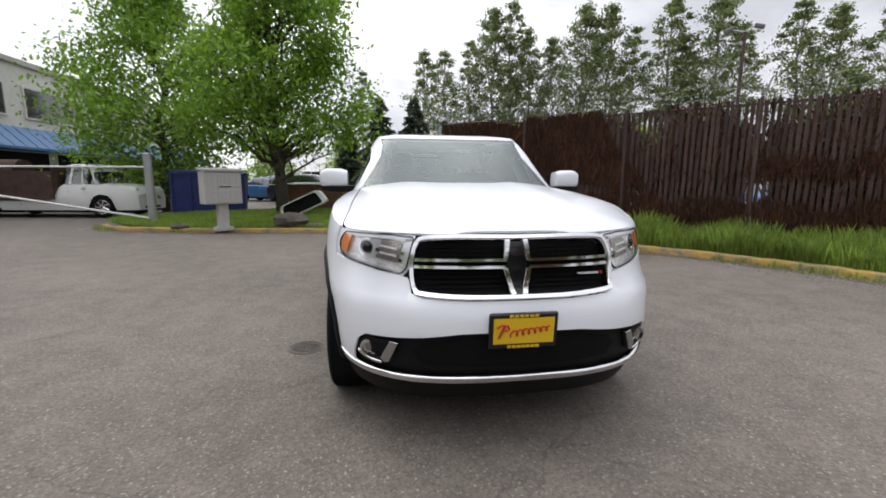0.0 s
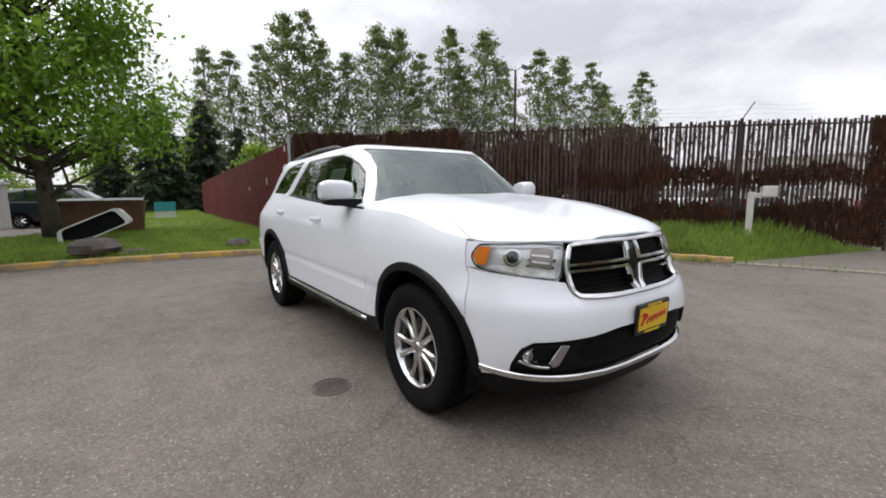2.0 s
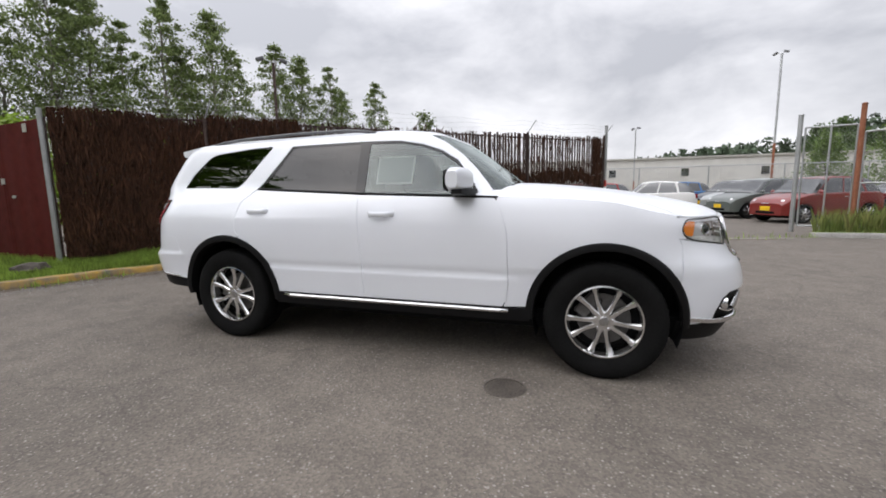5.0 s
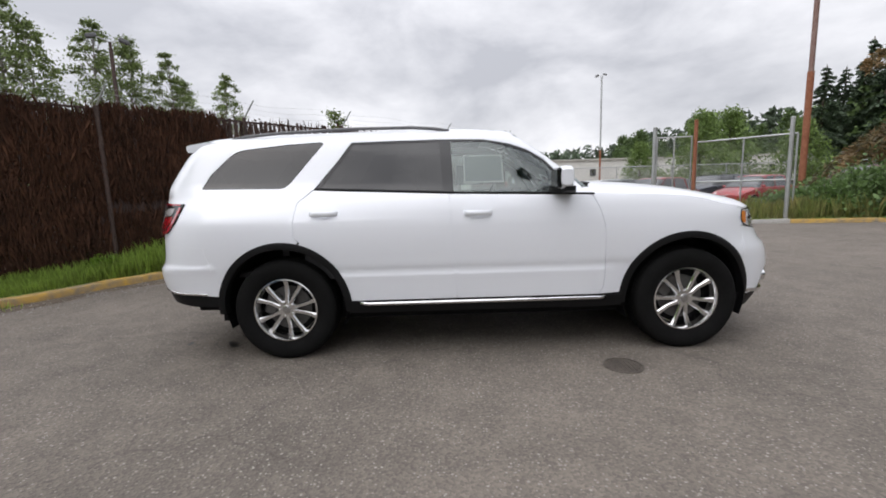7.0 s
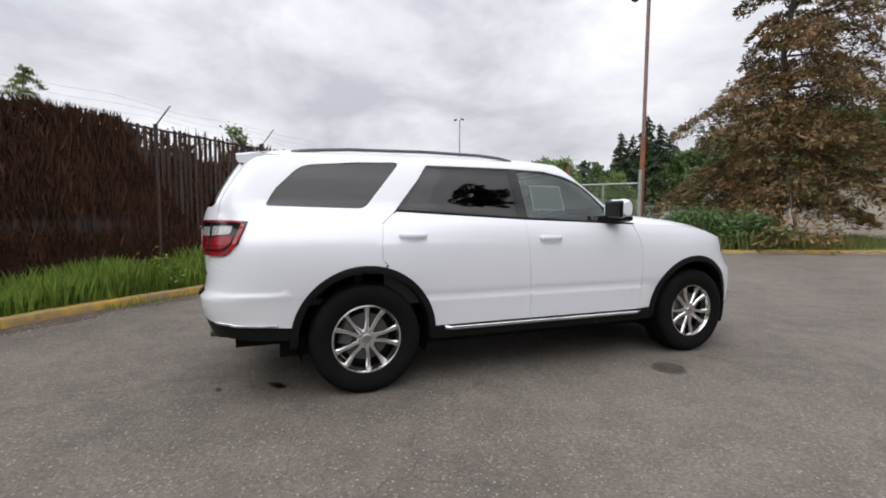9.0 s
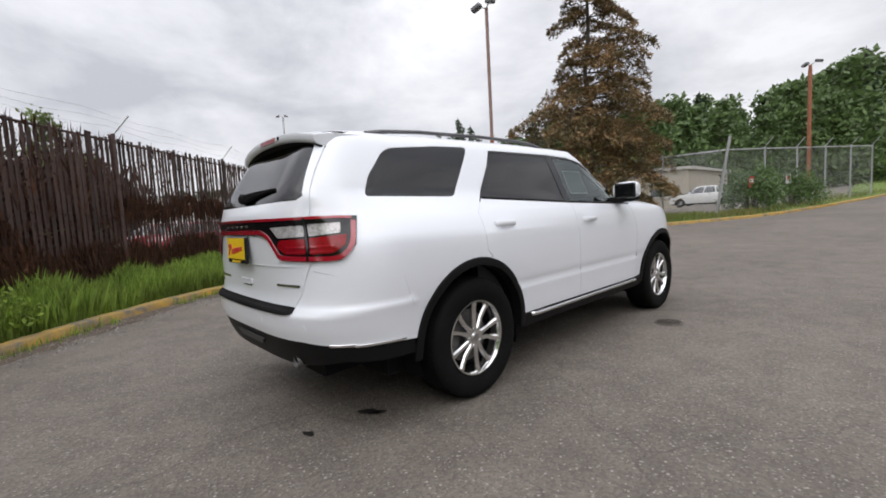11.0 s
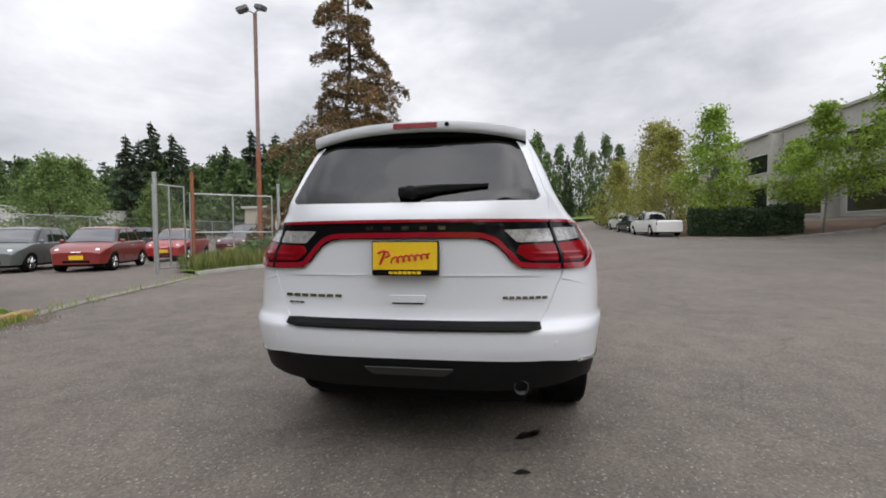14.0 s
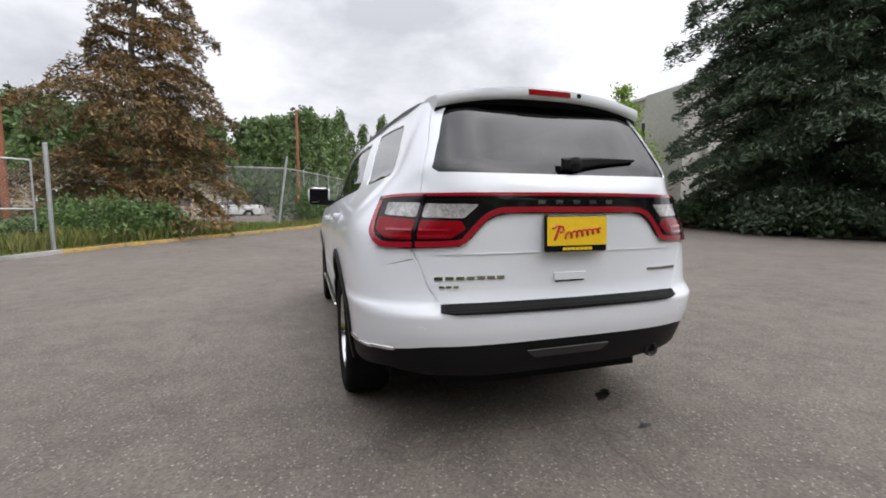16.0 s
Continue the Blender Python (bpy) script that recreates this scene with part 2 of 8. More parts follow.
def asphalt_material():
    m = material("asphalt", (0.135, 0.116, 0.097), 0.85, vary=0.22, scale=0.5, fine=3.5, bump=0)
    t = m.node_tree
    n, l = t.nodes, t.links
    p = n["Principled BSDF"]
    co = n.new("ShaderNodeTexCoord")
    grit = n.new("ShaderNodeTexVoronoi")
    grit.inputs["Scale"].default_value = 75
    l.new(co.outputs["Object"], grit.inputs["Vector"])
    hue = n.new("ShaderNodeSeparateColor")
    l.new(grit.outputs["Color"], hue.inputs["Color"])
    pick = n.new("ShaderNodeMapRange")
    pick.inputs["From Min"].default_value, pick.inputs["From Max"].default_value = 0.86, 0.97
    l.new(hue.outputs["Red"], pick.inputs["Value"])
    core = n.new("ShaderNodeMapRange")
    core.inputs["From Min"].default_value, core.inputs["From Max"].default_value = 0.5, 0.25
    l.new(grit.outputs["Distance"], core.inputs["Value"])
    amount = n.new("ShaderNodeMath")
    amount.operation = "MULTIPLY"
    l.new(pick.outputs[0], amount.inputs[0])
    l.new(core.outputs[0], amount.inputs[1])
    base = p.inputs["Base Color"].links[0].from_socket
    speck = n.new("ShaderNodeMixRGB")
    speck.inputs["Color2"].default_value = (0.29, 0.27, 0.245, 1)
    l.new(amount.outputs[0], speck.inputs["Fac"])
    tone = n.new("ShaderNodeMapRange")
    tone.inputs["To Min"].default_value, tone.inputs["To Max"].default_value = 0.76, 1.24
    l.new(hue.outputs["Green"], tone.inputs["Value"])
    sc = n.new("ShaderNodeVectorMath")
    sc.operation = "SCALE"
    l.new(base, sc.inputs[0])
    l.new(tone.outputs[0], sc.inputs["Scale"])
    l.new(sc.outputs["Vector"], speck.inputs["Color1"])
    stones = n.new("ShaderNodeTexVoronoi")
    stones.inputs["Scale"].default_value = 48
    l.new(co.outputs["Object"], stones.inputs["Vector"])
    chance = n.new("ShaderNodeSeparateColor")
    l.new(stones.outputs["Color"], chance.inputs["Color"])
    few = n.new("ShaderNodeMapRange")
    few.inputs["From Min"].default_value, few.inputs["From Max"].default_value = 0.86, 0.98
    l.new(chance.outputs["Red"], few.inputs["Value"])
    small_core = n.new("ShaderNodeMapRange")
    small_core.inputs["From Min"].default_value, small_core.inputs["From Max"].default_value = 0.42, 0.22
    l.new(stones.outputs["Distance"], small_core.inputs["Value"])
    stone_amount = n.new("ShaderNodeMath")
    stone_amount.operation = "MULTIPLY"
    l.new(few.outputs[0], stone_amount.inputs[0])
    l.new(small_core.outputs[0], stone_amount.inputs[1])
    pale = n.new("ShaderNodeMixRGB")
    pale.inputs["Color2"].default_value = (0.30, 0.28, 0.25, 1)
    l.new(stone_amount.outputs[0], pale.inputs["Fac"])
    l.new(speck.outputs[0], pale.inputs["Color1"])
    # fine cracks that wander
    warp = n.new("ShaderNodeTexNoise")
    warp.inputs["Scale"].default_value, warp.inputs["Detail"].default_value = 1.3, 6
    l.new(co.outputs["Object"], warp.inputs["Vector"])
    add = n.new("ShaderNodeMixRGB")
    add.blend_type = "ADD"
    add.inputs["Fac"].default_value = 0.9
    l.new(co.outputs["Object"], add.inputs["Color1"])
    l.new(warp.outputs["Color"], add.inputs["Color2"])
    crack = n.new("ShaderNodeTexVoronoi")
    crack.feature = "DISTANCE_TO_EDGE"
    crack.inputs["Scale"].default_value = 0.42
    l.new(add.outputs[0], crack.inputs["Vector"])
    line = n.new("ShaderNodeMapRange")
    line.inputs["From Min"].default_value, line.inputs["From Max"].default_value = 0.0, 0.005
    line.inputs["To Min"].default_value, line.inputs["To Max"].default_value = 0.74, 1.0
    l.new(crack.outputs["Distance"], line.inputs["Value"])
    sc2 = n.new("ShaderNodeVectorMath")
    sc2.operation = "SCALE"
    l.new(pale.outputs[0], sc2.inputs[0])
    l.new(line.outputs[0], sc2.inputs["Scale"])
    l.new(sc2.outputs["Vector"], p.inputs["Base Color"])
    b = n.new("ShaderNodeBump")
    b.inputs["Strength"].default_value, b.inputs["Distance"].default_value = 0.6, 0.006
    l.new(grit.outputs["Distance"], b.inputs["Height"])
    l.new(b.outputs["Normal"], p.inputs["Normal"])
    return m


ASPHALT = asphalt_material()
CONCRETE = material("concrete", (0.30, 0.29, 0.27), 0.85, vary=0.3, scale=3, fine=40, bump=0.3)
YELLOW_KERB = material("worn_yellow_paint", (0.16, 0.145, 0.12), 0.85, second=(0.50, 0.30, 0.045), scale=2.2, fine=9, bump=0.4, bump_scale=40)
SOIL = material("soil", (0.09, 0.07, 0.045), 0.95, vary=0.4, scale=2, fine=25, bump=0.5)
TURF = material("turf", (0.09, 0.145, 0.025), 0.9, second=(0.16, 0.235, 0.04), scale=1.4, fine=30, bump=0.5)
BLADE = material("grass_blade", (0.262, 0.365, 0.070), 0.6, vary=0.3, scale=1.2, fine=8, bump=0, random_amount=0.4, island=True, translucent=0.5)
BROWN_SLAT = material("brown_slat", (0.060, 0.037, 0.031), 0.75, vary=0.35, scale=3, fine=20, bump=0.1, random_amount=0.3)
RUST_RED = material("rust_red_panel", (0.085, 0.011, 0.010), 0.8, second=(0.125, 0.019, 0.016), scale=0.9, fine=7, bump=0.06, random_amount=0.14, spec=0.15)
VINE = material("dead_vine", (0.040, 0.021, 0.014), 0.9, second=(0.078, 0.037, 0.022), scale=1.2, fine=9, bump=0, random_amount=0.45, island=True, spec=0.15)
GALV = material("galvanised_steel", (0.42, 0.43, 0.43), 0.45, metal=0.7, vary=0.15, scale=5, fine=50, bump=0.05)
RUSTY = material("rusty_steel", (0.20, 0.065, 0.03), 0.8, second=(0.32, 0.13, 0.07), scale=5, fine=30, bump=0.2)
WHITE_WALL = material("white_wall", (0.62, 0.61, 0.57), 0.8, vary=0.1, scale=0.8, fine=6, bump=0.1)
BEIGE_WALL = material("beige_wall", (0.42, 0.38, 0.31), 0.85, vary=0.1, scale=0.8, fine=6, bump=0.1)
GREY_WALL = material("grey_wall", (0.44, 0.43, 0.39), 0.85, vary=0.1, scale=0.6, fine=5, bump=0.1)
DARK_GLASS = material("dark_window", (0.012, 0.014, 0.016), 0.06, vary=0.2, bump=0)
DARK_GLASS.node_tree.nodes["Principled BSDF"].inputs["IOR"].default_value = 2.3
# dark plastic; also colours sheets that stand in for shade
DARK = material("dark_plastic_and_shade", (0.006, 0.006, 0.0065), 0.7, vary=0.2, bump=0.05, spec=0.12)
BARK = material("bark", (0.075, 0.06, 0.045), 0.9, vary=0.4, scale=4, fine=30, bump=0.6)
PALE_BARK = material("pale_bark", (0.22, 0.20, 0.17), 0.9, vary=0.35, scale=3, fine=20, bump=0.4)
LEAF = material("maple_leaf", (0.185, 0.32, 0.033), 0.5, vary=0.3, scale=0.8, fine=4, bump=0, random_amount=0.35, island=True, translucent=0.55)
LEAF_FAR = material("alder_leaf", (0.175, 0.225, 0.080), 0.6, vary=0.3, scale=0.3, fine=2, bump=0, random_amount=0.4, island=True, translucent=0.5)
LEAF_LIME = material("lime_leaf", (0.25, 0.36, 0.05), 0.5, vary=0.3, scale=0.8, fine=4, bump=0, random_amount=0.3, island=True, translucent=0.45)
LEAF_OLIVE = material("olive_leaf", (0.30, 0.30, 0.075), 0.6, vary=0.3, scale=0.8, fine=4, bump=0, random_amount=0.3, island=True, translucent=0.55)
LEAF_WOOD = material("wood_leaf", (0.105, 0.165, 0.050), 0.6, vary=0.4, scale=0.1, fine=0.8, bump=0, random_amount=0.4, island=True, translucent=0.25)
HEDGE_LEAF = material("hedge_leaf", (0.03, 0.06, 0.018), 0.5, vary=0.3, scale=1, fine=6, bump=0, random_amount=0.4, island=True, translucent=0.2)
NEEDLE = material("dark_needle", (0.045, 0.072, 0.036), 0.6, vary=0.35, scale=0.6, fine=4, bump=0, random_amount=0.45, island=True, translucent=0.1)
NEEDLE_BROWN = material("rusty_needle", (0.050, 0.056, 0.024), 0.7, second=(0.29, 0.172, 0.070), scale=0.7, fine=2.0, bump=0, random_amount=0.4, island=True, translucent=0.15)
LEAF_SHRUB = material("shrub_leaf", (0.11, 0.18, 0.055), 0.55, vary=0.4, scale=1.0, fine=5, bump=0, random_amount=0.4, island=True, translucent=0.35)
LEAF_WILLOW = material("willow_leaf", (0.15, 0.22, 0.06), 0.6, vary=0.35, scale=0.6, fine=4, bump=0, random_amount=0.4, island=True, translucent=0.4)
# ridge leaves: distance haze is mixed into this dull, dark green
LEAF_RIDGE = material("ridge_leaf", (0.060, 0.088, 0.050), 0.8, vary=0.35, scale=0.06, fine=0.4, bump=0, random_amount=0.35, island=True)
BANK_BLADE = material("bank_blade", (0.14, 0.21, 0.045), 0.6, second=(0.27, 0.235, 0.09), scale=0.45, fine=3, bump=0, random_amount=0.4, island=True, translucent=0.4)
FADED_POLE = material("faded_pole", (0.17, 0.085, 0.065), 0.7, second=(0.27, 0.19, 0.165), scale=2, fine=20, bump=0.1)
WORN_CONCRETE = material("worn_concrete", (0.17, 0.155, 0.135), 0.9, second=(0.27, 0.25, 0.22), scale=2.5, fine=20, bump=0.3)
ROCK = material("boulder_rock", (0.085, 0.072, 0.06), 0.9, vary=0.35, scale=3, fine=20, bump=0.6)
# ---- ground ----
def ground_z(x, y):
    """Flat round the car; the road climbs away to the south, and wooded hills rise beyond the lots."""
    s = 0.037 * max(0.0, -max(y, -130.0) - 4.0)
    k = min(1.0, max(0.0, (11.0 - x) / 4.0))
    d = math.hypot(x, y)
    hill = 0.0
    if d > 62 and y < 30 and x > -4 + 0.1 * y:
        side = min(1.0, max(0.0, (x - 4 + 0.03 * y) / 25.0))
        hill = min(22.0, (d - 62) * 0.075) * side * min(1.0, max(0.15, (10 - y) / 60))
    west = 0.0
    if x < -16 and y < -8:
        west = 0.13 * min(10.0, -16 - x) * min(1.0, (-8 - y) / 10.0)
    return max(s * k * k * (3 - 2 * k), hill) + west


def steps(lo, hi, fine_lo, fine_hi, fine, growth=1.35):
    vals = list(np.arange(fine_lo, fine_hi + 0.01, fine))
    d, p = fine, fine_lo
    while p > lo:
        d *= growth
        p -= d
        vals.insert(0, max(p, lo))
    d, p = fine, fine_hi
    while p < hi:
        d *= growth
        p += d
        vals.append(min(p, hi))
    return vals


xs, ys = steps(-900, 900, -30, 16, 1.0), steps(-900, 900, -40, 16, 1.0)
gv = [(x, y, ground_z(x, y)) for y in ys for x in xs]
gf = [(j * len(xs) + i, j * len(xs) + i + 1, (j + 1) * len(xs) + i + 1, (j + 1) * len(xs) + i) for j in range(len(ys) - 1) for i in range(len(xs) - 1)]
g = Geo().add(gv, gf)
ground = part("ground", g, ASPHALT, smooth=True)
tagged(ground, "worn grey asphalt with pale grit and fine cracks", "asphalt", kind="structure")

# ---- kerb round the turning bulb ----
def rounded_line(pts, n):
    out = []
    P = [Vector((*p, 0)) for p in pts]
    for i in range(len(P) - 1):
        a, b, c, d = P[max(i - 1, 0)], P[i], P[i + 1], P[min(i + 2, len(P) - 1)]
        for j in range(n):
            t = j / n
            out.append(0.5 * ((2 * b) + (c - a) * t + (2 * a - 5 * b + 4 * c - d) * t * t + (3 * b - a - 3 * c + d) * t ** 3))
    out.append(P[-1])
    return out


KERB = rounded_line(((-8.1, 9.9), (-7.5, 9.25), (-6.2, 8.75), (-4.2, 8.35), (-2.4, 8.2), (-0.6, 7.75), (0.8, 7.15), (2.4, 6.25), (3.35, 5.4), (4.4, 4.35), (5.2, 3.3), (5.7, 2.45), (6.05, 1.6), (6.3, 0.95)), 6)


def offset_line(line, d):
    out = []
    for i, p in enumerate(line):
        t = (line[min(i + 1, len(line) - 1)] - line[max(i - 1, 0)]).normalized()
        out.append(p + Vector((-t.y, t.x, 0)) * d)
    return out


def kerb_run(name, line, hi, width, mat, label, rng):
    g = Geo()
    out = offset_line(line, width)
    rings = []
    for i, (a, b) in enumerate(zip(line, out)):
        za, zb = ground_z(a.x, a.y), ground_z(b.x, b.y)
        h = hi + rng.uniform(-0.008, 0.008)
        m1, m2 = a.lerp(b, 0.12), a.lerp(b, 0.3)
        rings.append([(a.x, a.y, za - 0.1), (a.x, a.y, za + h * 0.6), (m1.x, m1.y, za + h * 0.93), (m2.x, m2.y, za + h), (b.x, b.y, zb + h), (b.x, b.y, zb - 0.1)])
    g.loft(rings, caps=True)
    return tagged(part(name, g, mat, smooth=40), label, "kerb", kind="structure")


rng = random.Random(3)
kerb_run("kerb", KERB, 0.105, 0.16, YELLOW_KERB, "rounded concrete kerb with worn yellow paint", rng)
FENCE_A, FENCE_B = Vector((1.08, 8.72, 0)), Vector((10.55, -0.27, 0))

# ---- grass verge behind the kerb, up to both fences ----
inner = offset_line(KERB, 0.15)
back_edge = [FENCE_B, FENCE_B.lerp(FENCE_A, 0.5), FENCE_A + Vector((0.1, 0.1, 0)), Vector((1.1, 31, 0)), Vector((-3.0, 31, 0)), Vector((-3.2, 17, 0)), Vector((-5.0, 13.4, 0)), Vector((-8.0, 11.2, 0))]


def edge_way(x, y):
    """How far inside the verge's open end at the lot entry."""
    return (x - 6.3) * 0.276 + (y - 0.95) * 0.961 if x > 5.0 else 9.0


def verge_z(x, y):
    d = math.hypot(x + 1.55, y - 0.72) - 7.9
    e = min(1.0, max(0.0, edge_way(x, y) / 0.9))
    return -0.02 + (e * e * (3 - 2 * e)) * (0.12 + 0.03 * max(0, min(d, 3)) + 0.03 * math.sin(x * 1.3) * math.sin(y * 0.9) * min(1, max(0, d)))


def inside(poly, x, y):
    c = False
    for (x0, y0), (x1, y1) in zip(poly, poly[1:] + poly[:1]):
        if (y0 > y) != (y1 > y) and x < (x1 - x0) * (y - y0) / (y1 - y0) + x0:
            c = not c
    return c


def sheet(name, outline, zfun, mat, step=0.6):
    """A triangulated patch of land inside an outline, with height zfun(x, y)."""
    from mathutils.geometry import delaunay_2d_cdt
    n = len(outline)
    pts = [Vector(p) for p in outline]
    x0, x1 = min(p.x for p in pts), max(p.x for p in pts)
    y0, y1 = min(p.y for p in pts), max(p.y for p in pts)
    poly = [(p.x, p.y) for p in pts]
    y = y0 + step / 2
    while y < y1:
        x = x0 + step / 2
        while x < x1:
            if inside(poly, x, y):
                pts.append(Vector((x, y)))
            x += step
        y += step
    v, e, f, *_ = delaunay_2d_cdt(pts, [(i, (i + 1) % n) for i in range(n)], [], 0, 1e-5)
    keep = []
    for t in f:
        c = sum((v[i] for i in t), Vector((0, 0))) / len(t)
        if inside(poly, c.x, c.y):
            keep.append(t)
    return part(name, Geo().add([(p.x, p.y, zfun(p.x, p.y)) for p in v], keep), mat, smooth=True)


VERGE = [(p.x, p.y) for p in inner] + [(p.x, p.y) for p in back_edge]
tagged(sheet("grass_verge", VERGE, verge_z, TURF), "green grass verge between the kerb and the fences", "grass", kind="structure")


def blades(name, spots, lo, hi, width, mat, label, seed, lean=0.35):
    """Grass: one bent two-piece blade a spot (x, y, z, tallness)."""
    r = np.random.RandomState(seed)
    s = np.asarray(spots)
    n = len(s)
    a = r.uniform(0, 2 * np.pi, n)
    h = r.uniform(lo, hi, n) * s[:, 3]
    w = width * r.uniform(0.6, 1.4, n)
    dx, dy = np.cos(a), np.sin(a)
    b = r.uniform(0, 2 * np.pi, n)
    ln = h * r.uniform(0, lean, n)
    v = np.zeros((n, 4, 3))
    v[:, 0] = np.stack([s[:, 0] - dx * w / 2, s[:, 1] - dy * w / 2, s[:, 2] - 0.02], 1)
    v[:, 1] = np.stack([s[:, 0] + dx * w / 2, s[:, 1] + dy * w / 2, s[:, 2] - 0.02], 1)
    v[:, 2] = np.stack([s[:, 0] + np.cos(b) * ln * 0.35 + dx * w * 0.35, s[:, 1] + np.sin(b) * ln * 0.35 + dy * w * 0.35, s[:, 2] + h * 0.6], 1)
    v[:, 3] = np.stack([s[:, 0] + np.cos(b) * ln, s[:, 1] + np.sin(b) * ln, s[:, 2] + h], 1)
    i = np.arange(n)[:, None] * 4
    f = np.concatenate([i + [0, 1, 2], i + [0, 2, 3]])
    return tagged(new(name, array_mesh(name, v.reshape(-1, 3), f, mat)), label, "grass", kind="stuff")


def scatter(poly, n, seed, test=None):
    r = random.Random(seed)
    x0, x1 = min(p[0] for p in poly), max(p[0] for p in poly)
    y0, y1 = min(p[1] for p in poly), max(p[1] for p in poly)
    out = []
    while len(out) < n:
        x, y = r.uniform(x0, x1), r.uniform(y0, y1)
        if inside(poly, x, y) and (test is None or r.random() < test(x, y)):
            out.append((x, y))
    return out


def along_fence(x, y):
    """Distance in front of the brown fence, and how far along it from the corner."""
    d = (FENCE_B - FENCE_A).normalized()
    q = Vector((x, y, 0)) - FENCE_A
    return abs(q.x * d.y - q.y * d.x), q.dot(d)


def tallness(x, y):
    d, s = along_fence(x, y)
    if y > 8.6 or s < -0.5:
        return 0.28
    k = min(1, max(0.0, (s - 0.5) / 3)) * min(1.0, max(0.0, (edge_way(x, y) - 0.15) / 0.8))
    return 0.28 + k * (0.62 + 0.85 * math.exp(-d * 0.8)) * (0.75 + 0.5 * noise.noise((x * 0.9, y * 0.9, 0)))


spots = [(x, y, verge_z(x, y), tallness(x, y)) for x, y in scatter(VERGE, 170000, 5, lambda x, y: 1.0 if y < 9.5 else 0.45 if y < 14 else 0.12)]
blades("grass_blades", spots, 0.12, 0.42, 0.007, BLADE, "lush green uncut grass on the verge", 11)

# ---- brown slatted chain-link fence ----
def fence_top(s):
    return 2.62 + 0.14 * s / 12.5 + 0.012 * math.sin(s * 2.1)


brown_fence = thing("slatted_fence", (0, 0, 0), "tall chain-link fence filled with dark brown vertical slats", "fence")
fdir = (FENCE_B - FENCE_A)
flen = fdir.length
fdir.normalize()
fnorm = Vector((-fdir.y, fdir.x, 0))
yaw = math.degrees(math.atan2(fdir.y, fdir.x))
slat_mesh = Geo().box((-0.029, -0.004, 0), (0.029, 0.004, 1.0)).data("slat", BROWN_SLAT)
r = random.Random(8)
count = int(flen / 0.0965)
for i in range(count):
    s = -0.06 + i * 0.0965
    p = FENCE_A + fdir * (s + r.uniform(-0.003, 0.003))
    lo = 0.16 + r.uniform(0, 0.05)
    hi = fence_top(s) + r.uniform(-0.035, 0.05)
    ob = new("slat", slat_mesh)
    ob.parent = brown_fence
    ob.matrix_basis = pose(p.x, p.y, lo, r.uniform(-0.4, 0.4), r.uniform(-0.35, 0.35), yaw + r.uniform(-3, 3)) @ Matrix.Diagonal((r.uniform(0.9, 1.1), 1, hi - lo, 1))
for i in range(44):
    s = 0.1 + i * 0.0965
    p = FENCE_A + fdir * s + fnorm * 0.016
    ob = new("slat", slat_mesh)
    ob.parent = brown_fence
    hi = fence_top(s) + r.uniform(-0.25, 0.0)
    ob.matrix_basis = pose(p.x, p.y, 0.15, 0, 0, yaw) @ Matrix.Diagonal((1.05, 1, hi - 0.15, 1))
for k, s in enumerate((2.3, 4.53, 6.72, 10.1, flen)):
    p = FENCE_A + fdir * s - fnorm * 0.04
    top = fence_top(s) + 0.06
    part("post", Geo().tube([(p.x, p.y, -0.2), (p.x, p.y, top)], 0.033, 10), BROWN_SLAT, brown_fence, smooth=50)
    q = p + fnorm * -0.2 + fdir * 0.0
    part("barb_arm", Geo().tube([(p.x, p.y, top - 0.02), (q.x + fdir.x * 0.12, q.y + fdir.y * 0.12, top + 0.3)], 0.014, 6), GALV, brown_fence)
for k in range(3):
    pts = []
    for i in range(25):
        s = flen * i / 24
        p = FENCE_A + fdir * s - fnorm * (0.1 + 0.06 * k)
        pts.append((p.x, p.y, fence_top(s) + 0.12 + 0.09 * k + 0.03 * math.sin(i * 1.7 + k)))
    part("barbed_wire", Geo().tube(pts, 0.0018, 4), GALV, brown_fence)
for z in (fence_top(6) - 0.03, 0.25):
    a, b = FENCE_A + fnorm * 0.02, FENCE_B + fnorm * 0.02
    part("rail", Geo().tube([(a.x, a.y, z), (b.x, b.y, z)], 0.02, 8), BROWN_SLAT, brown_fence)


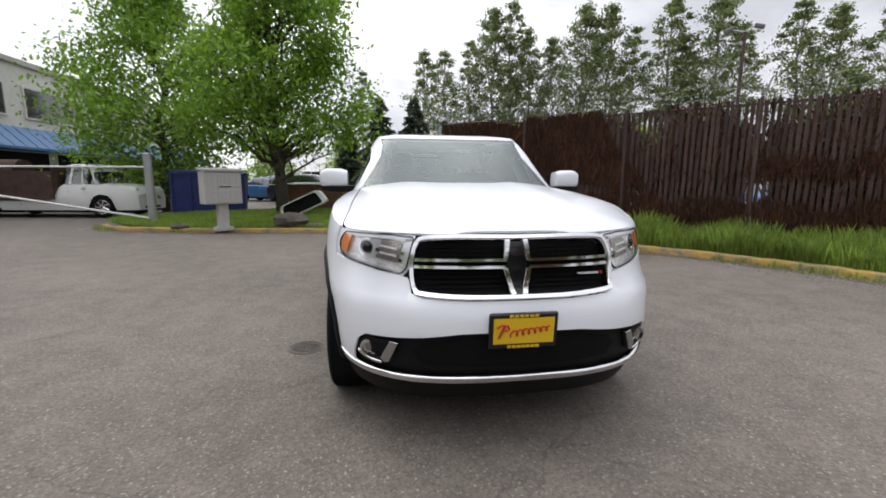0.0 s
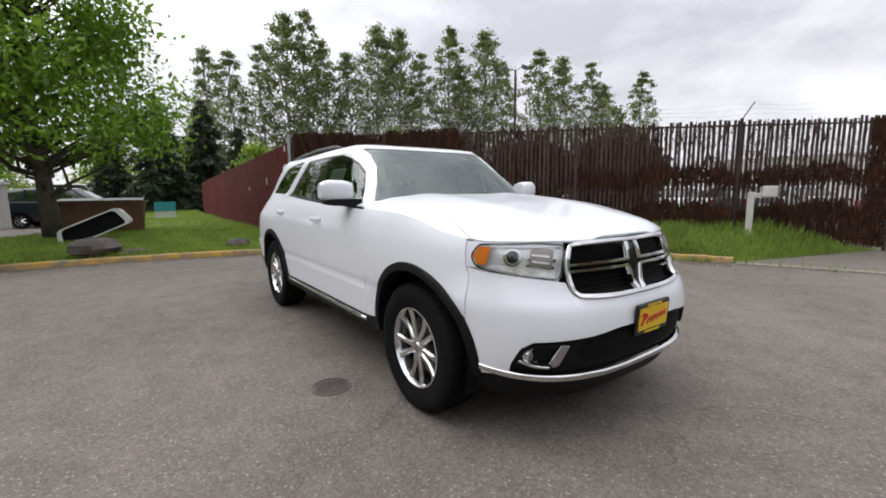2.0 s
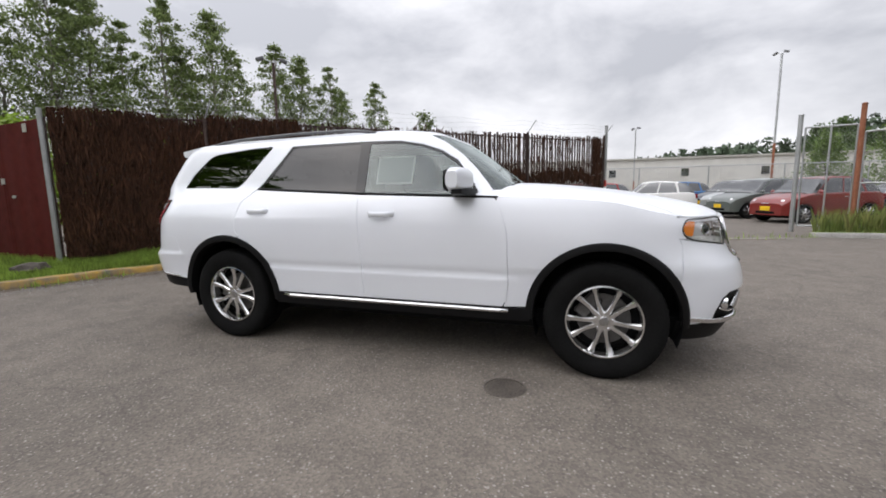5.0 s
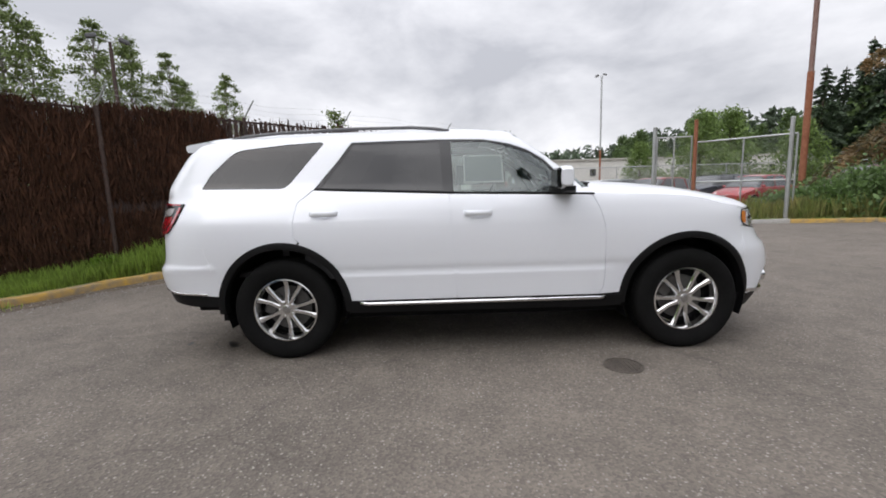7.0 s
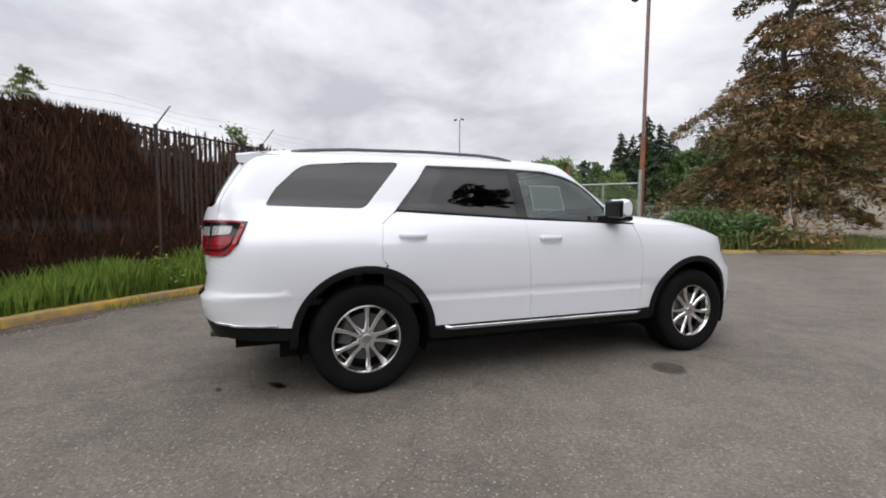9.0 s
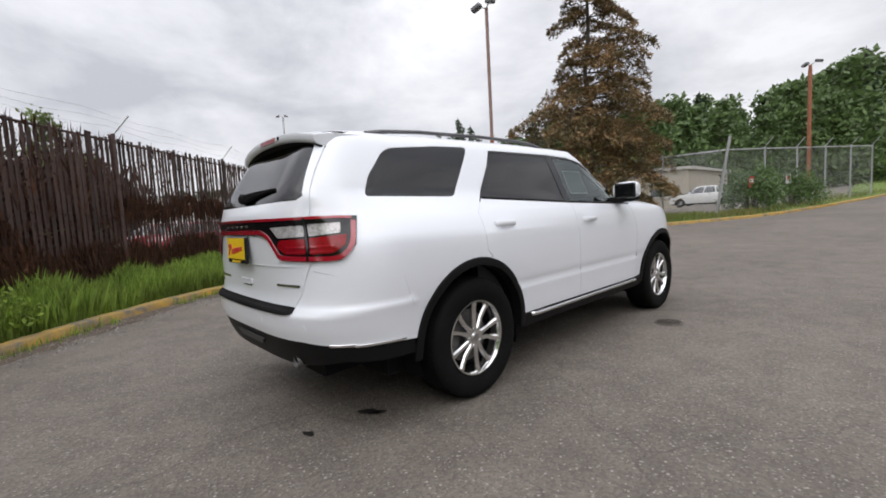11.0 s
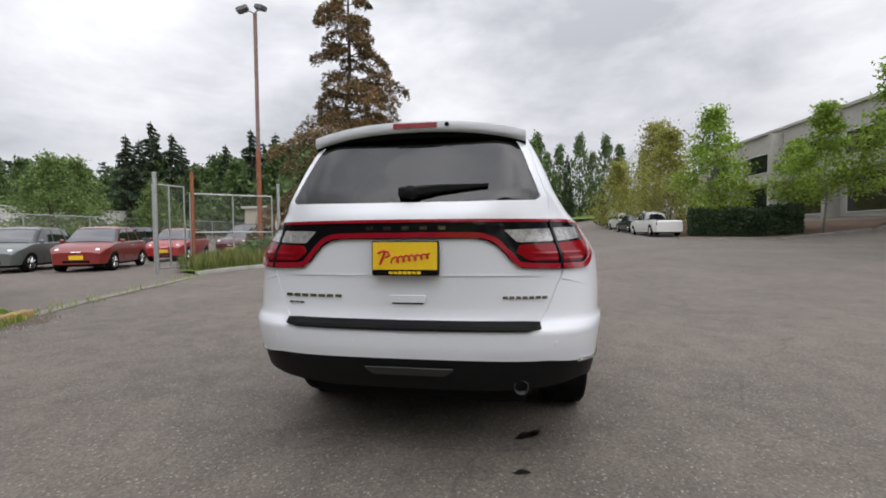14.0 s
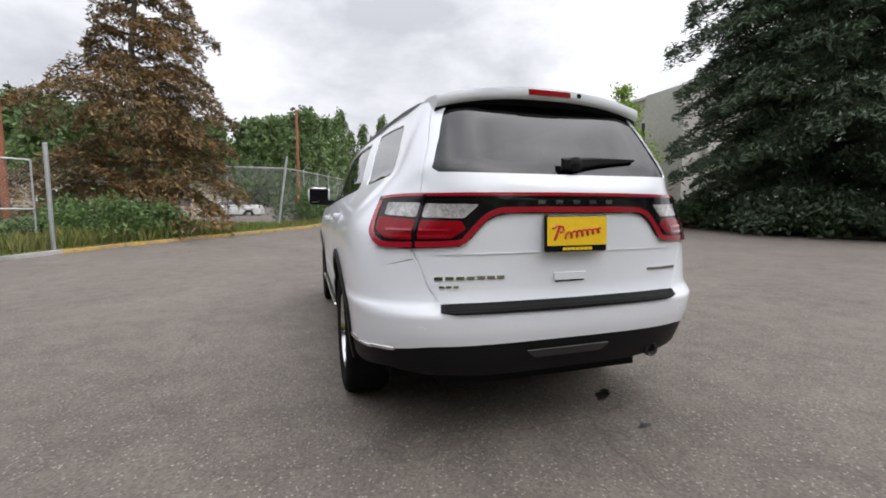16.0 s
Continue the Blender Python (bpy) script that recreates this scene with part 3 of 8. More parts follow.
def wire_net(name, a, b, lo, hi, pitch, thick, mat, parent):
    """Chain-link: crossing diagonal wires between two points, from lo to hi above the ground at each end."""
    a, b = Vector(a), Vector(b)
    d = b - a
    L = d.length
    d.normalize()
    nrm = Vector((-d.y, d.x, 0))
    H = hi - lo
    vs, fs = [], []
    w = thick / 2
    for sgn in (1, -1):
        s = -H
        while s < L + H:
            s0, s1 = (s, s + H) if sgn > 0 else (s + H, s)
            z0, z1 = lo, hi
            pts = []
            for sa, za in ((s0, z0), (s1, z1)):
                pts.append([sa, za])
            (sa, za), (sb, zb) = pts
            t0, t1 = 0.0, 1.0
            ds = sb - sa
            for bound, sign in ((0.0, 1), (L, -1)):
                ta = (bound - sa) / ds
                if (ds > 0) == (sign > 0):
                    t0 = max(t0, ta)
                else:
                    t1 = min(t1, ta)
            if t1 > t0 + 1e-3:
                n = len(vs)
                for t in (t0, t1):
                    ss, zz = sa + ds * t, za + (zb - za) * t
                    p = a + d * ss
                    zg = a.z + (b.z - a.z) * ss / L
                    for ox, oz in ((0, w), (-w, -w * 0.6), (w, -w * 0.6)):
                        q = p + d * ox * 0.8 * sgn + nrm * ox * 0.4
                        vs.append((q.x, q.y, zg + zz + oz))
                fs += [(n, n + 1, n + 4, n + 3), (n + 1, n + 2, n + 5, n + 4), (n + 2, n, n + 3, n + 5)]
            s += pitch
    ob = new(name, array_mesh(name, vs, fs, mat))
    ob.parent = parent
    ob["kind"] = "stuff"
    return ob


wire_net("wire_net", (FENCE_A.x, FENCE_A.y, 0), (FENCE_B.x, FENCE_B.y, 0), 0.15, 2.62, 0.075, 0.004, BROWN_SLAT, brown_fence)

# ---- dead creeper that fills the western half of the slats ----
def creeper():
    """Dead stems and curled leaves: dense at the corner, thin bands further along."""
    r = np.random.RandomState(21)

    def spread(n):
        s, z = r.uniform(0, flen, n), r.uniform(0.08, 2.74, n)
        wave = 0.14 * np.sin(s * 2.3) + 0.1 * np.sin(s * 5.3 + 1) + 0.06 * np.sin(s * 11.0)
        top = np.interp(s, (0, 4.0, 4.4, 4.8, 5.3), (2.72, 2.7, 2.1, 1.5, 0.95)) + wave * 0.6
        share = np.where(z < top, 1.0, 0.05)
        far = s > 5.3
        share = np.where(far & (s > 6.6) & (z > 1.42 + 0.3 * wave) & (z < 1.76 + 0.5 * wave), np.maximum(share, 0.8), share)
        share = np.where(far & (s < 10.2) & (z < 0.95 + 0.5 * wave), 1.0, share)
        share = np.where((s >= 10.2) & (z < 0.5 + wave), 0.6, share)
        share = np.where(s > flen - 0.45, 0.85, share)
        share = np.where((s > 2.3) & (s < 8.0) & (np.abs(z - 1.13) < 0.085 + 0.3 * wave), 0.05, share)
        keep = r.uniform(0, 1, n) < share
        s, z = s[keep], z[keep]
        n = len(s)
        front = np.abs(r.normal(0.015, 0.02, n)) + 0.006
        off = np.where(r.uniform(0, 1, n) < 0.65, front, -np.abs(r.normal(0.04, 0.03, n)) - 0.012)
        return np.stack([FENCE_A.x + fdir.x * s - fnorm.x * off, FENCE_A.y + fdir.y * s - fnorm.y * off, z], 1)

    along = np.array([fdir.x, fdir.y, 0.0])
    v = []
    for n, lo, hi, thin, slant in ((72000, 0.05, 0.17, 0.075, 0.22), (62000, 0.010, 0.030, 0.45, 1.2)):
        c = spread(n)
        m = len(c)
        u = np.array([0, 0, 1.0]) + along * (r.normal(size=m) * slant)[:, None] + r.normal(size=(m, 3)) * 0.12
        u /= np.linalg.norm(u, axis=1)[:, None]
        w = np.cross(u, r.normal(size=(m, 3)) * 0.5 + [fnorm.x, fnorm.y, 0])
        w /= np.linalg.norm(w, axis=1)[:, None]
        h = r.uniform(lo, hi, m)[:, None]
        k = h * thin * r.uniform(0.7, 1.5, m)[:, None]
        c[:, 2] = np.clip(c[:, 2], 0.02 + h[:, 0], 2.78 - h[:, 0] * 0.7)
        v.append(np.stack([c - u * h, c + w * k, c + u * h, c - w * k], 1).reshape(-1, 3))
    v = np.concatenate(v)
    f = np.arange(len(v) // 4)[:, None] * 4 + [0, 1, 2, 3]
    ob = new("dead_creeper", array_mesh("dead_creeper", v, f, VINE))
    tagged(ob, "dense dead brown creeper grown through the slatted fence", "creeper", kind="stuff")


creeper()

# ---- red metal fence along the lawn ----
red_fence = thing("red_metal_fence", (0, 0, 0), "tall fence of rust-red sheet metal panels, stained and patched", "fence")
RED_A, RED_B = Vector((1.06, 8.8, 0)), Vector((1.0, 26.0, 0))
npan = 14
for i in range(npan):
    y0, y1 = RED_A.y + (RED_B.y - RED_A.y) * i / npan, RED_A.y + (RED_B.y - RED_A.y) * (i + 1) / npan - 0.012
    k = i / npan
    z0, z1 = 2.56 - 0.62 * k, 2.56 - 0.62 * (k + 1 / npan)
    g = Geo()
    ribs = 8
    rings = []
    for j in range(ribs * 4 + 1):
        y = y0 + (y1 - y0) * j / (ribs * 4)
        off = 0.004 if j < 2 or j > ribs * 4 - 2 else 0.003 * math.sin(j * 0.6)
        zt = z0 + (z1 - z0) * j / (ribs * 4)
        rings.append([(1.0 - off, y, 0.14), (1.0 - off, y, zt), (1.035 - off, y, zt), (1.035 - off, y, 0.14)])
    g.loft(rings, caps=True)
    part("panel", g, RUST_RED, red_fence)
part("corner_post", Geo().tube([(0.97, 8.74, 0), (0.97, 8.74, 2.72)], 0.04, 10), GALV, red_fence, "grey galvanised corner post")
PATCH = material("pale_patch", (0.5, 0.48, 0.44), 0.7, vary=0.3, bump=0)
for y, z, h in ((9.15, 2.36, 0.14), (11.1, 1.55, 0.22), (9.95, 1.5, 0.1), (10.35, 1.1, 0.12), (9.7, 1.25, 0.05), (13.5, 1.4, 0.12)):
    part("patch", Geo().box((0.975, y, z), (0.983, y + 0.1, z + h)), PATCH, red_fence)

# ---- lot entry, gate posts, lamps ----
LAMP_GREY = material("lamp_housing", (0.13, 0.13, 0.135), 0.5, metal=0.3, vary=0.2, bump=0.03)


def lamp_post(at, hi, lower, label, heads, r0=0.07, rust=RUSTY, upper=GALV):
    e = thing("street_lamp", (at[0], at[1], ground_z(*at)), label, "street lamp")
    part("pole", Geo().tube([(0, 0, -0.1), (0, 0, lower)], r0 + 0.02, 12), rust, e, "rusty red-brown lower pole", smooth=50)
    part("upper_pole", Geo().tube([(0, 0, lower), (0, 0, hi)], r0, 12), upper if lower < hi * 0.9 else rust, e, smooth=50)
    for dx, dy in heads:
        part("arm", Geo().tube([(0, 0, hi), (dx * 0.7, dy * 0.7, hi + 0.15)], 0.03, 6), GALV, e)
        g = Geo().bevelbox((-0.22, -0.14, -0.09), (0.22, 0.14, 0.09), 0.03).moved(Matrix.Translation((dx, dy, hi + 0.15)) @ Matrix.Rotation(math.atan2(dy, dx), 4, "Z") @ Matrix.Rotation(radians(20), 4, "Y"))
        head = part("lamp_head", g, LAMP_GREY, e)
        part("lens", Geo().box((-0.17, -0.1, -0.1), (0.17, 0.1, -0.092)).moved(Matrix.Translation((dx, dy, hi + 0.15)) @ Matrix.Rotation(math.atan2(dy, dx), 4, "Z") @ Matrix.Rotation(radians(20), 4, "Y")), DARK_GLASS, head)
    return e


lamp_post((9.1, -9.2), 9.5, 4.3, "tall rusty lamp post, faded above, with two floodlights", ((-0.3, 0.1), (0.45, 0.1)), upper=FADED_POLE)
lamp_post((50, -18), 14.3, 5.5, "tall lamp post behind the parked cars", ((0.5, 0.4), (-0.2, -0.3)), 0.1)
lamp_post((58, -5.5), 8.6, 2.0, "slim grey lamp post in the car lot", ((0.6, 0.3), (-0.6, -0.3)), 0.08)
lamp_post((1.8, -36), 9.2, 8.9, "brown lamp post beside the road", ((-0.5, 0.2), (0.3, -0.2)), 0.1)
lamp_post((17.5, 17.5), 8.7, 8.4, "rusty lamp mast with two floodlights behind the fence", ((0.4, -0.4), (-0.5, 0.5)), 0.06, BROWN_SLAT)


def post(name, at, hi, r, mat, label, lean=(0, 0)):
    z = ground_z(at[0], at[1])
    e = thing(name, (at[0], at[1], z), label, "post")
    part("pipe", Geo().tube([(0, 0, -0.1), (lean[0], lean[1], hi)], r, 12), mat, e, smooth=50)
    part("cap", Geo().lathe([(hi - 0.01, r * 1.12), (hi + 0.02, r * 1.1), (hi + 0.035, r * 0.5)], 12, "z", (lean[0], lean[1], 0)), mat, e, smooth=True)
    return e


end_post = post("gate_post", (10.62, -0.36), 3.12, 0.045, GALV, "galvanised gate post striped red and white at the fence end")
STRIPE_RED = material("stripe_red", (0.42, 0.05, 0.04), 0.6, vary=0.25, bump=0.05)
STRIPE_WHITE = material("stripe_white", (0.62, 0.60, 0.57), 0.6, vary=0.2, bump=0.05)
for i in range(7):
    part("stripe", Geo().lathe([(0.15 + 0.19 * i, 0.0465), (0.15 + 0.19 * i, 0.052), (0.335 + 0.19 * i, 0.052), (0.335 + 0.19 * i, 0.0465)], 12, "z"), (STRIPE_RED, STRIPE_WHITE)[i % 2], end_post)
post("gate_post", (9.76, -4.97), 2.97, 0.055, GALV, "tall galvanised gate post with red marks")
post("gate_post", (9.47, -6.10), 3.1, 0.055, RUSTY, "rusty gate post beside the lot entry")
post("gate_post", (7.19, -7.25), 2.7, 0.05, GALV, "galvanised fence post by the shrubs")

pipe_gate = thing("chain_link_gate", (0, 0, 0), "folded-back chain-link gate on grey pipe frame", "gate")
def frame_panel(parent, a, b, lo, hi, mid=()):
    a, b = Vector(a), Vector(b)
    for z in (lo, hi, *mid):
        part("rail", Geo().tube([(a.x, a.y, a.z + z), (b.x, b.y, b.z + z)], 0.024, 8), GALV, parent)
    for p in (a, a.lerp(b, 0.5), b):
        part("upright", Geo().tube([(p.x, p.y, p.z + lo), (p.x, p.y, p.z + hi)], 0.024, 8), GALV, parent)
    wire_net("wire_net", a, b, lo, hi, 0.09, 0.004, GALV, parent)
frame_panel(pipe_gate, (9.72, -6.3, 0), (7.85, -7.95, 0), 0.2, 2.5, (1.25,))
frame_panel(pipe_gate, (10.05, -5.2, 0), (9.85, -6.2, 0), 0.15, 2.7)

# ---- far fence of the lot ----
lot_fence = thing("lot_fence", (0, 0, 0), "grey chain-link fence behind the parked cars", "fence")
for i in range(16):
    y = -62 + i * 4.2
    part("post", Geo().tube([(29, y, 0), (29, y, 2.6)], 0.04, 6), GALV, lot_fence)
part("rail", Geo().tube([(29, -62, 2.55), (29, 1, 2.55)], 0.035, 6), GALV, lot_fence)
wire_net("wire_net", (29, -62, 0), (29, 1, 0), 0.1, 2.55, 0.12, 0.009, GALV, lot_fence)

# ---- silver chain-link fence along the road ----
silver = thing("chain_link_fence", (0, 0, 0), "tall galvanised chain-link fence with barbed wire arms", "fence")
SPTS = [(2.1, -15.5), (1.25, -18.0), (0.5, -20.6), (-0.25, -23.2), (-1.0, -25.8), (-1.7, -28.4)]
BPTS = [(2.1, -15.5), (4.5, -15.4), (7.3, -15.2), (10.2, -14.8)]
for line in (SPTS, BPTS):
    for (x0, y0), (x1, y1) in zip(line, line[1:]):
        a, b = Vector((x0, y0, ground_z(x0, y0))), Vector((x1, y1, ground_z(x1, y1)))
        wire_net("wire_net", a, b, 0.1, 2.75, 0.09, 0.008, GALV, silver)
        part("rail", Geo().tube([(a.x, a.y, a.z + 2.76), (b.x, b.y, b.z + 2.76)], 0.026, 8), GALV, silver)
for i, (x, y) in enumerate(SPTS[1:] + BPTS[1:]):
    z = ground_z(x, y)
    part("post", Geo().tube([(x, y, z - 0.1), (x, y, z + 2.85)], 0.035, 8), GALV, silver)
    if i < len(SPTS) - 1:
        part("barb_arm", Geo().tube([(x, y, z + 2.82), (x - 0.28, y - 0.02, z + 3.2)], 0.018, 6), GALV, silver)
z = ground_z(2.1, -15.5)
part("leaning_post", Geo().tube([(2.45, -15.3, z - 0.1), (2.35, -15.35, z + 0.5), (1.95, -15.5, z + 3.3)], 0.055, 10), GALV, silver, "bent leaning corner post", smooth=50)
SIGN_W, SIGN_R = material("sign_white", (0.7, 0.7, 0.68), 0.5, vary=0.1, bump=0), material("sign_red", (0.45, 0.06, 0.04), 0.5, vary=0.1, bump=0)
for k, mt in ((0.62, SIGN_R), (1.7, SIGN_W)):
    i = int(k)
    f = k - i
    x, y = SPTS[i][0] + (SPTS[i + 1][0] - SPTS[i][0]) * f, SPTS[i][1] + (SPTS[i + 1][1] - SPTS[i][1]) * f
    e = thing("fence_sign", (x - 0.03, y, ground_z(x, y)), "small rectangular sign wired to the chain-link fence", "sign", turn=-107)
    part("plate", Geo().box((-0.2, -0.004, 1.15), (0.2, 0.004, 1.6)), mt, e)
    part("print", Geo().box((-0.14, -0.009, 1.35), (0.14, -0.005, 1.5)), SIGN_R if mt is SIGN_W else SIGN_W, e)

# ---- verge and kerb on the road's east side ----
EAST = [Vector(p) for p in ((8.3, -4.8, 0), (7.4, -6.6, 0), (6.2, -8.5, 0), (4.9, -10.2, 0), (3.4, -12.0, 0), (2.1, -13.6, 0), (1.1, -15.0, 0), (0.3, -17.0, 0), (-0.6, -20.5, 0), (-1.6, -25.0, 0), (-2.5, -29.5, 0), (-4.5, -45, 0), (-8, -80, 0), (-12, -120, 0))]
east_fine = []
for a, b in zip(EAST, EAST[1:]):
    k = max(1, int((b - a).length / 0.6)) if a.y > -30 else 3
    east_fine += [a.lerp(b, i / k) for i in range(k)]
kerb_run("kerb_end", east_fine[:5], 0.1, 0.16, CONCRETE, "broken grey kerb end by the lot entry", rng)
kerb_run("kerb_east", east_fine[4:], 0.1, 0.16, YELLOW_KERB, "low yellow kerb at the foot of the fence", rng)
EV = [(p.x, p.y) for p in offset_line(east_fine, 0.14)] + [(-8, -120), (0.5, -60), (-0.6, -30), (2.9, -16.2), (10.5, -15.5), (10.5, -9.5), (9.7, -6.4), (9.7, -5.6)]


def east_z(x, y):
    return ground_z(x, y) + 0.09


tagged(sheet("grass_bank", EV, east_z, TURF, 1.0), "rough grass strip under the chain-link fence", "grass", kind="structure")
spots = [(x, y, east_z(x, y), 0.8 + 0.5 * noise.noise((x, y, 3)) + (0.9 if y > -12 else 0)) for x, y in scatter(EV, 26000, 9, lambda x, y: 1.0 if y > -17 else 0.25 if y > -32 else 0.02)]
blades("bank_grass", spots, 0.1, 0.36, 0.012, BANK_BLADE, "rough green grass and weeds by the fence", 12)
# ---- trees, shrubs, hedges ----
def cards(c, size, r, flat=0.0, aim=None, thin=0.5, loose=0.45):
    """Leaf quads round the centres c: arrays of vertices and faces."""
    n = len(c)
    u = r.normal(size=(n, 3))
    if aim is not None:
        u = u * loose + aim
    u /= np.linalg.norm(u, axis=1)[:, None] + 1e-9
    k = r.normal(size=(n, 3)) * [1 - flat, 1 - flat, 1] + [0, 0, flat * 2]
    w = np.cross(u, k)
    w /= np.linalg.norm(w, axis=1)[:, None] + 1e-9
    s = (size * r.uniform(0.6, 1.35, n))[:, None]
    v = np.stack([c - u * s, c + w * s * thin - u * s * 0.1, c + u * s, c - w * s * thin + u * s * 0.1], 1)
    return v.reshape(-1, 3), np.arange(n)[:, None] * 4 + [0, 1, 2, 3]


def wander(a, b, n, amp, r):
    a, b = np.array(a, float), np.array(b, float)
    t = np.linspace(0, 1, n)[:, None]
    p = a + (b - a) * t
    p[1:-1] += r.normal(size=(n - 2, 3)) * amp * np.sin(np.pi * t[1:-1])
    return [tuple(q) for q in p]


def broadleaf(name, height, crown_r, base, leaves, leaf, mats, seed, label, clumps=60, trunk=0.16, shape=0.5, spread=0.55, group="", slim=False, limbs=True):
    """Tapered trunk, limbs, twigs and leaf clumps with gaps between them."""
    r = np.random.RandomState(seed)
    e = thing(name, (0, 0, 0), label, "tree", group)
    g = Geo()
    top = (r.uniform(-0.3, 0.3), r.uniform(-0.3, 0.3), height * 0.93)
    spine = wander((0, 0, -0.1), top, 9, height * 0.012, r)
    g.tube(spine, [trunk * (1.25 if i == 0 else 1 - 0.1 * i) for i in range(9)], 8)
    cs = []
    for i in range(clumps):
        k = (i + r.uniform()) / clumps
        z = base + (height - base) * k
        prof = (math.sin(math.pi * min(1, (k * 0.92 + 0.08)) ** shape)) if not slim else min(1.0, (1 - k) * 2.3) ** 0.6 * (0.6 + 0.4 * min(1, k * 3))
        R = crown_r * max(0.12, prof)
        a = i * 2.399 + r.uniform(-0.5, 0.5)
        d = R * (r.uniform(0.35, 1.0))
        c = np.array([math.cos(a) * d, math.sin(a) * d, z + r.uniform(-0.3, 0.3)])
        f = max(0.08, (z - d * 0.55) / height)
        j = min(7.9, f * 8)
        s0 = np.array(spine[int(j)]) * (1 - j % 1) + np.array(spine[int(j) + 1]) * (j % 1)
        if limbs:
            g.tube(wander(s0, c, 5, d * 0.06, r), [trunk * 0.34 * (1 - f * 0.6), trunk * 0.24 * (1 - f * 0.5), trunk * 0.15, trunk * 0.08, trunk * 0.03], 5)
        cs.append((c, R))
    part("trunk", g, mats[0], e, smooth=True)
    per = leaves // clumps
    allc = []
    for c, R in cs:
        n = int(per * r.uniform(0.6, 1.4))
        q = r.normal(size=(n, 3)) * np.array([1, 1, 0.62]) * (spread * max(0.6 * crown_r, R) * 0.5)
        allc.append(c + q)
    allc = np.concatenate(allc)
    v, f = cards(allc, leaf, r, 0.35)
    ob = new("crown", array_mesh("crown", v, f, mats[1]))
    ob.parent = e
    return e


def conifer(name, height, crown_r, base, tiers, needle, density, mats, seed, label, droop=0.25, gap=0.25, power=0.8, up=0.12, group="", bole=0.02, thin=0.5, wide=0.34, loose=0.45, skirt=1.0):
    """Straight trunk and tiers of flat, drooping branch fans made of needle sprays."""
    r = np.random.RandomState(seed)
    e = thing(name, (0, 0, 0), label, "conifer", group)
    g = Geo()
    g.tube(wander((0, 0, -0.1), (0, 0, height), 9, height * 0.004, r), [height * bole * (1 - i / 9.2) + 0.01 for i in range(9)], 9)
    cen, aim = [], []
    for i in range(tiers):
        k = i / tiers
        z = base + (height - base) * k
        R = crown_r * (1 - k) ** power * min(1.0, skirt + 2 * k) + 0.15
        nb = max(4, int(9 * (1 - k) + 4))
        for b in range(nb):
            if r.uniform() < gap:
                continue
            a = 2 * math.pi * (b + r.uniform(-0.4, 0.4)) / nb + i * 0.7
            L = R * r.uniform(0.5, 1.15)
            tip = np.array([math.cos(a) * L, math.sin(a) * L, z - droop * L + r.uniform(-0.2, 0.2)])
            mid = np.array([math.cos(a) * L * 0.55, math.sin(a) * L * 0.55, z - droop * L * 0.35 + up * L])
            root = np.array([0, 0, z])
            g.tube([tuple(root), tuple(mid), tuple(tip)], [0.012 * L + 0.01, 0.008 * L + 0.006, 0.004], 4)
            n = int(density * L)
            t = r.uniform(0.18, 1.02, n) ** 0.8
            p = np.where(t[:, None] < 0.55, root + (mid - root) * (t[:, None] / 0.55), mid + (tip - mid) * ((t[:, None] - 0.55) / 0.45))
            side = np.array([-math.sin(a), math.cos(a), 0])
            wid = wide * L * np.sin(np.clip(t, 0.1, 1) * 2.6) * 0.8
            o = r.uniform(-1, 1, n)
            p = p + side * (o * wid)[:, None] + np.array([0, 0, 1]) * (r.normal(size=n) * 0.05 * L ** 0.5 - np.abs(o) * 0.08 * L)[:, None]
            cen.append(p)
            aim.append(np.array([math.cos(a), math.sin(a), -droop]) + side * (o * 0.8)[:, None])
    part("trunk", g, mats[0], e, smooth=True)
    v, f = cards(np.concatenate(cen), needle, r, 0.3, np.concatenate(aim), thin, loose)
    ob = new("crown", array_mesh("crown", v, f, mats[1]))
    ob.parent = e
    return e


def put(ob, x, y, turn=0.0, size=1.0, z=None):
    ob.matrix_basis = pose(x, y, ground_z(x, y) if z is None else z, 0, 0, turn) @ Matrix.Scale(size, 4)
    return ob


def again(ob, x, y, turn, size=1.0, z=None):
    c = copy_thing(ob, pose(x, y, ground_z(x, y) if z is None else z, 0, 0, turn))
    c.scale = (size,) * 3
    return c


# the maple by the mailboxes and its smaller neighbour
put(broadleaf("maple_tree", 10.6, 3.0, 2.4, 38000, 0.088, (BARK, LEAF), 31, "leafy green maple with drooping limbs on the verge", 170, 0.2, spread=0.34), -4.0, 12.9, 20, z=0.15)
put(broadleaf("maple_tree", 10.5, 3.3, 1.5, 32000, 0.09, (BARK, LEAF), 32, "wide green tree beside the parking lot", 110, 0.14, spread=0.4), -9.3, 16.2, 0, z=0.05)

# tall alders and poplars behind the fences
alder = put(broadleaf("alder_tree", 18, 2.7, 3.5, 7600, 0.15, (PALE_BARK, LEAF_FAR), 41, "tall slender alder with an airy grey-green crown", 95, 0.2, slim=True, spread=0.30, group="trees behind the fence"), 4.6, 48, 0, 0.86, 0)
alder_b = put(broadleaf("alder_tree", 18, 3.1, 3.0, 9500, 0.15, (PALE_BARK, LEAF_FAR), 42, "tall full alder with a grey-green crown", 85, 0.2, slim=True, spread=0.36, group="trees behind the fence"), 21.5, 43, 0, 1.08, 0)
alder_c = put(broadleaf("alder_tree", 18, 2.4, 4.0, 5600, 0.15, (PALE_BARK, LEAF_FAR), 43, "tall thin alder with gaps in its crown", 75, 0.17, slim=True, spread=0.28, group="trees behind the fence"), 9.8, 47.5, 0, 0.93, 0)
r = random.Random(17)
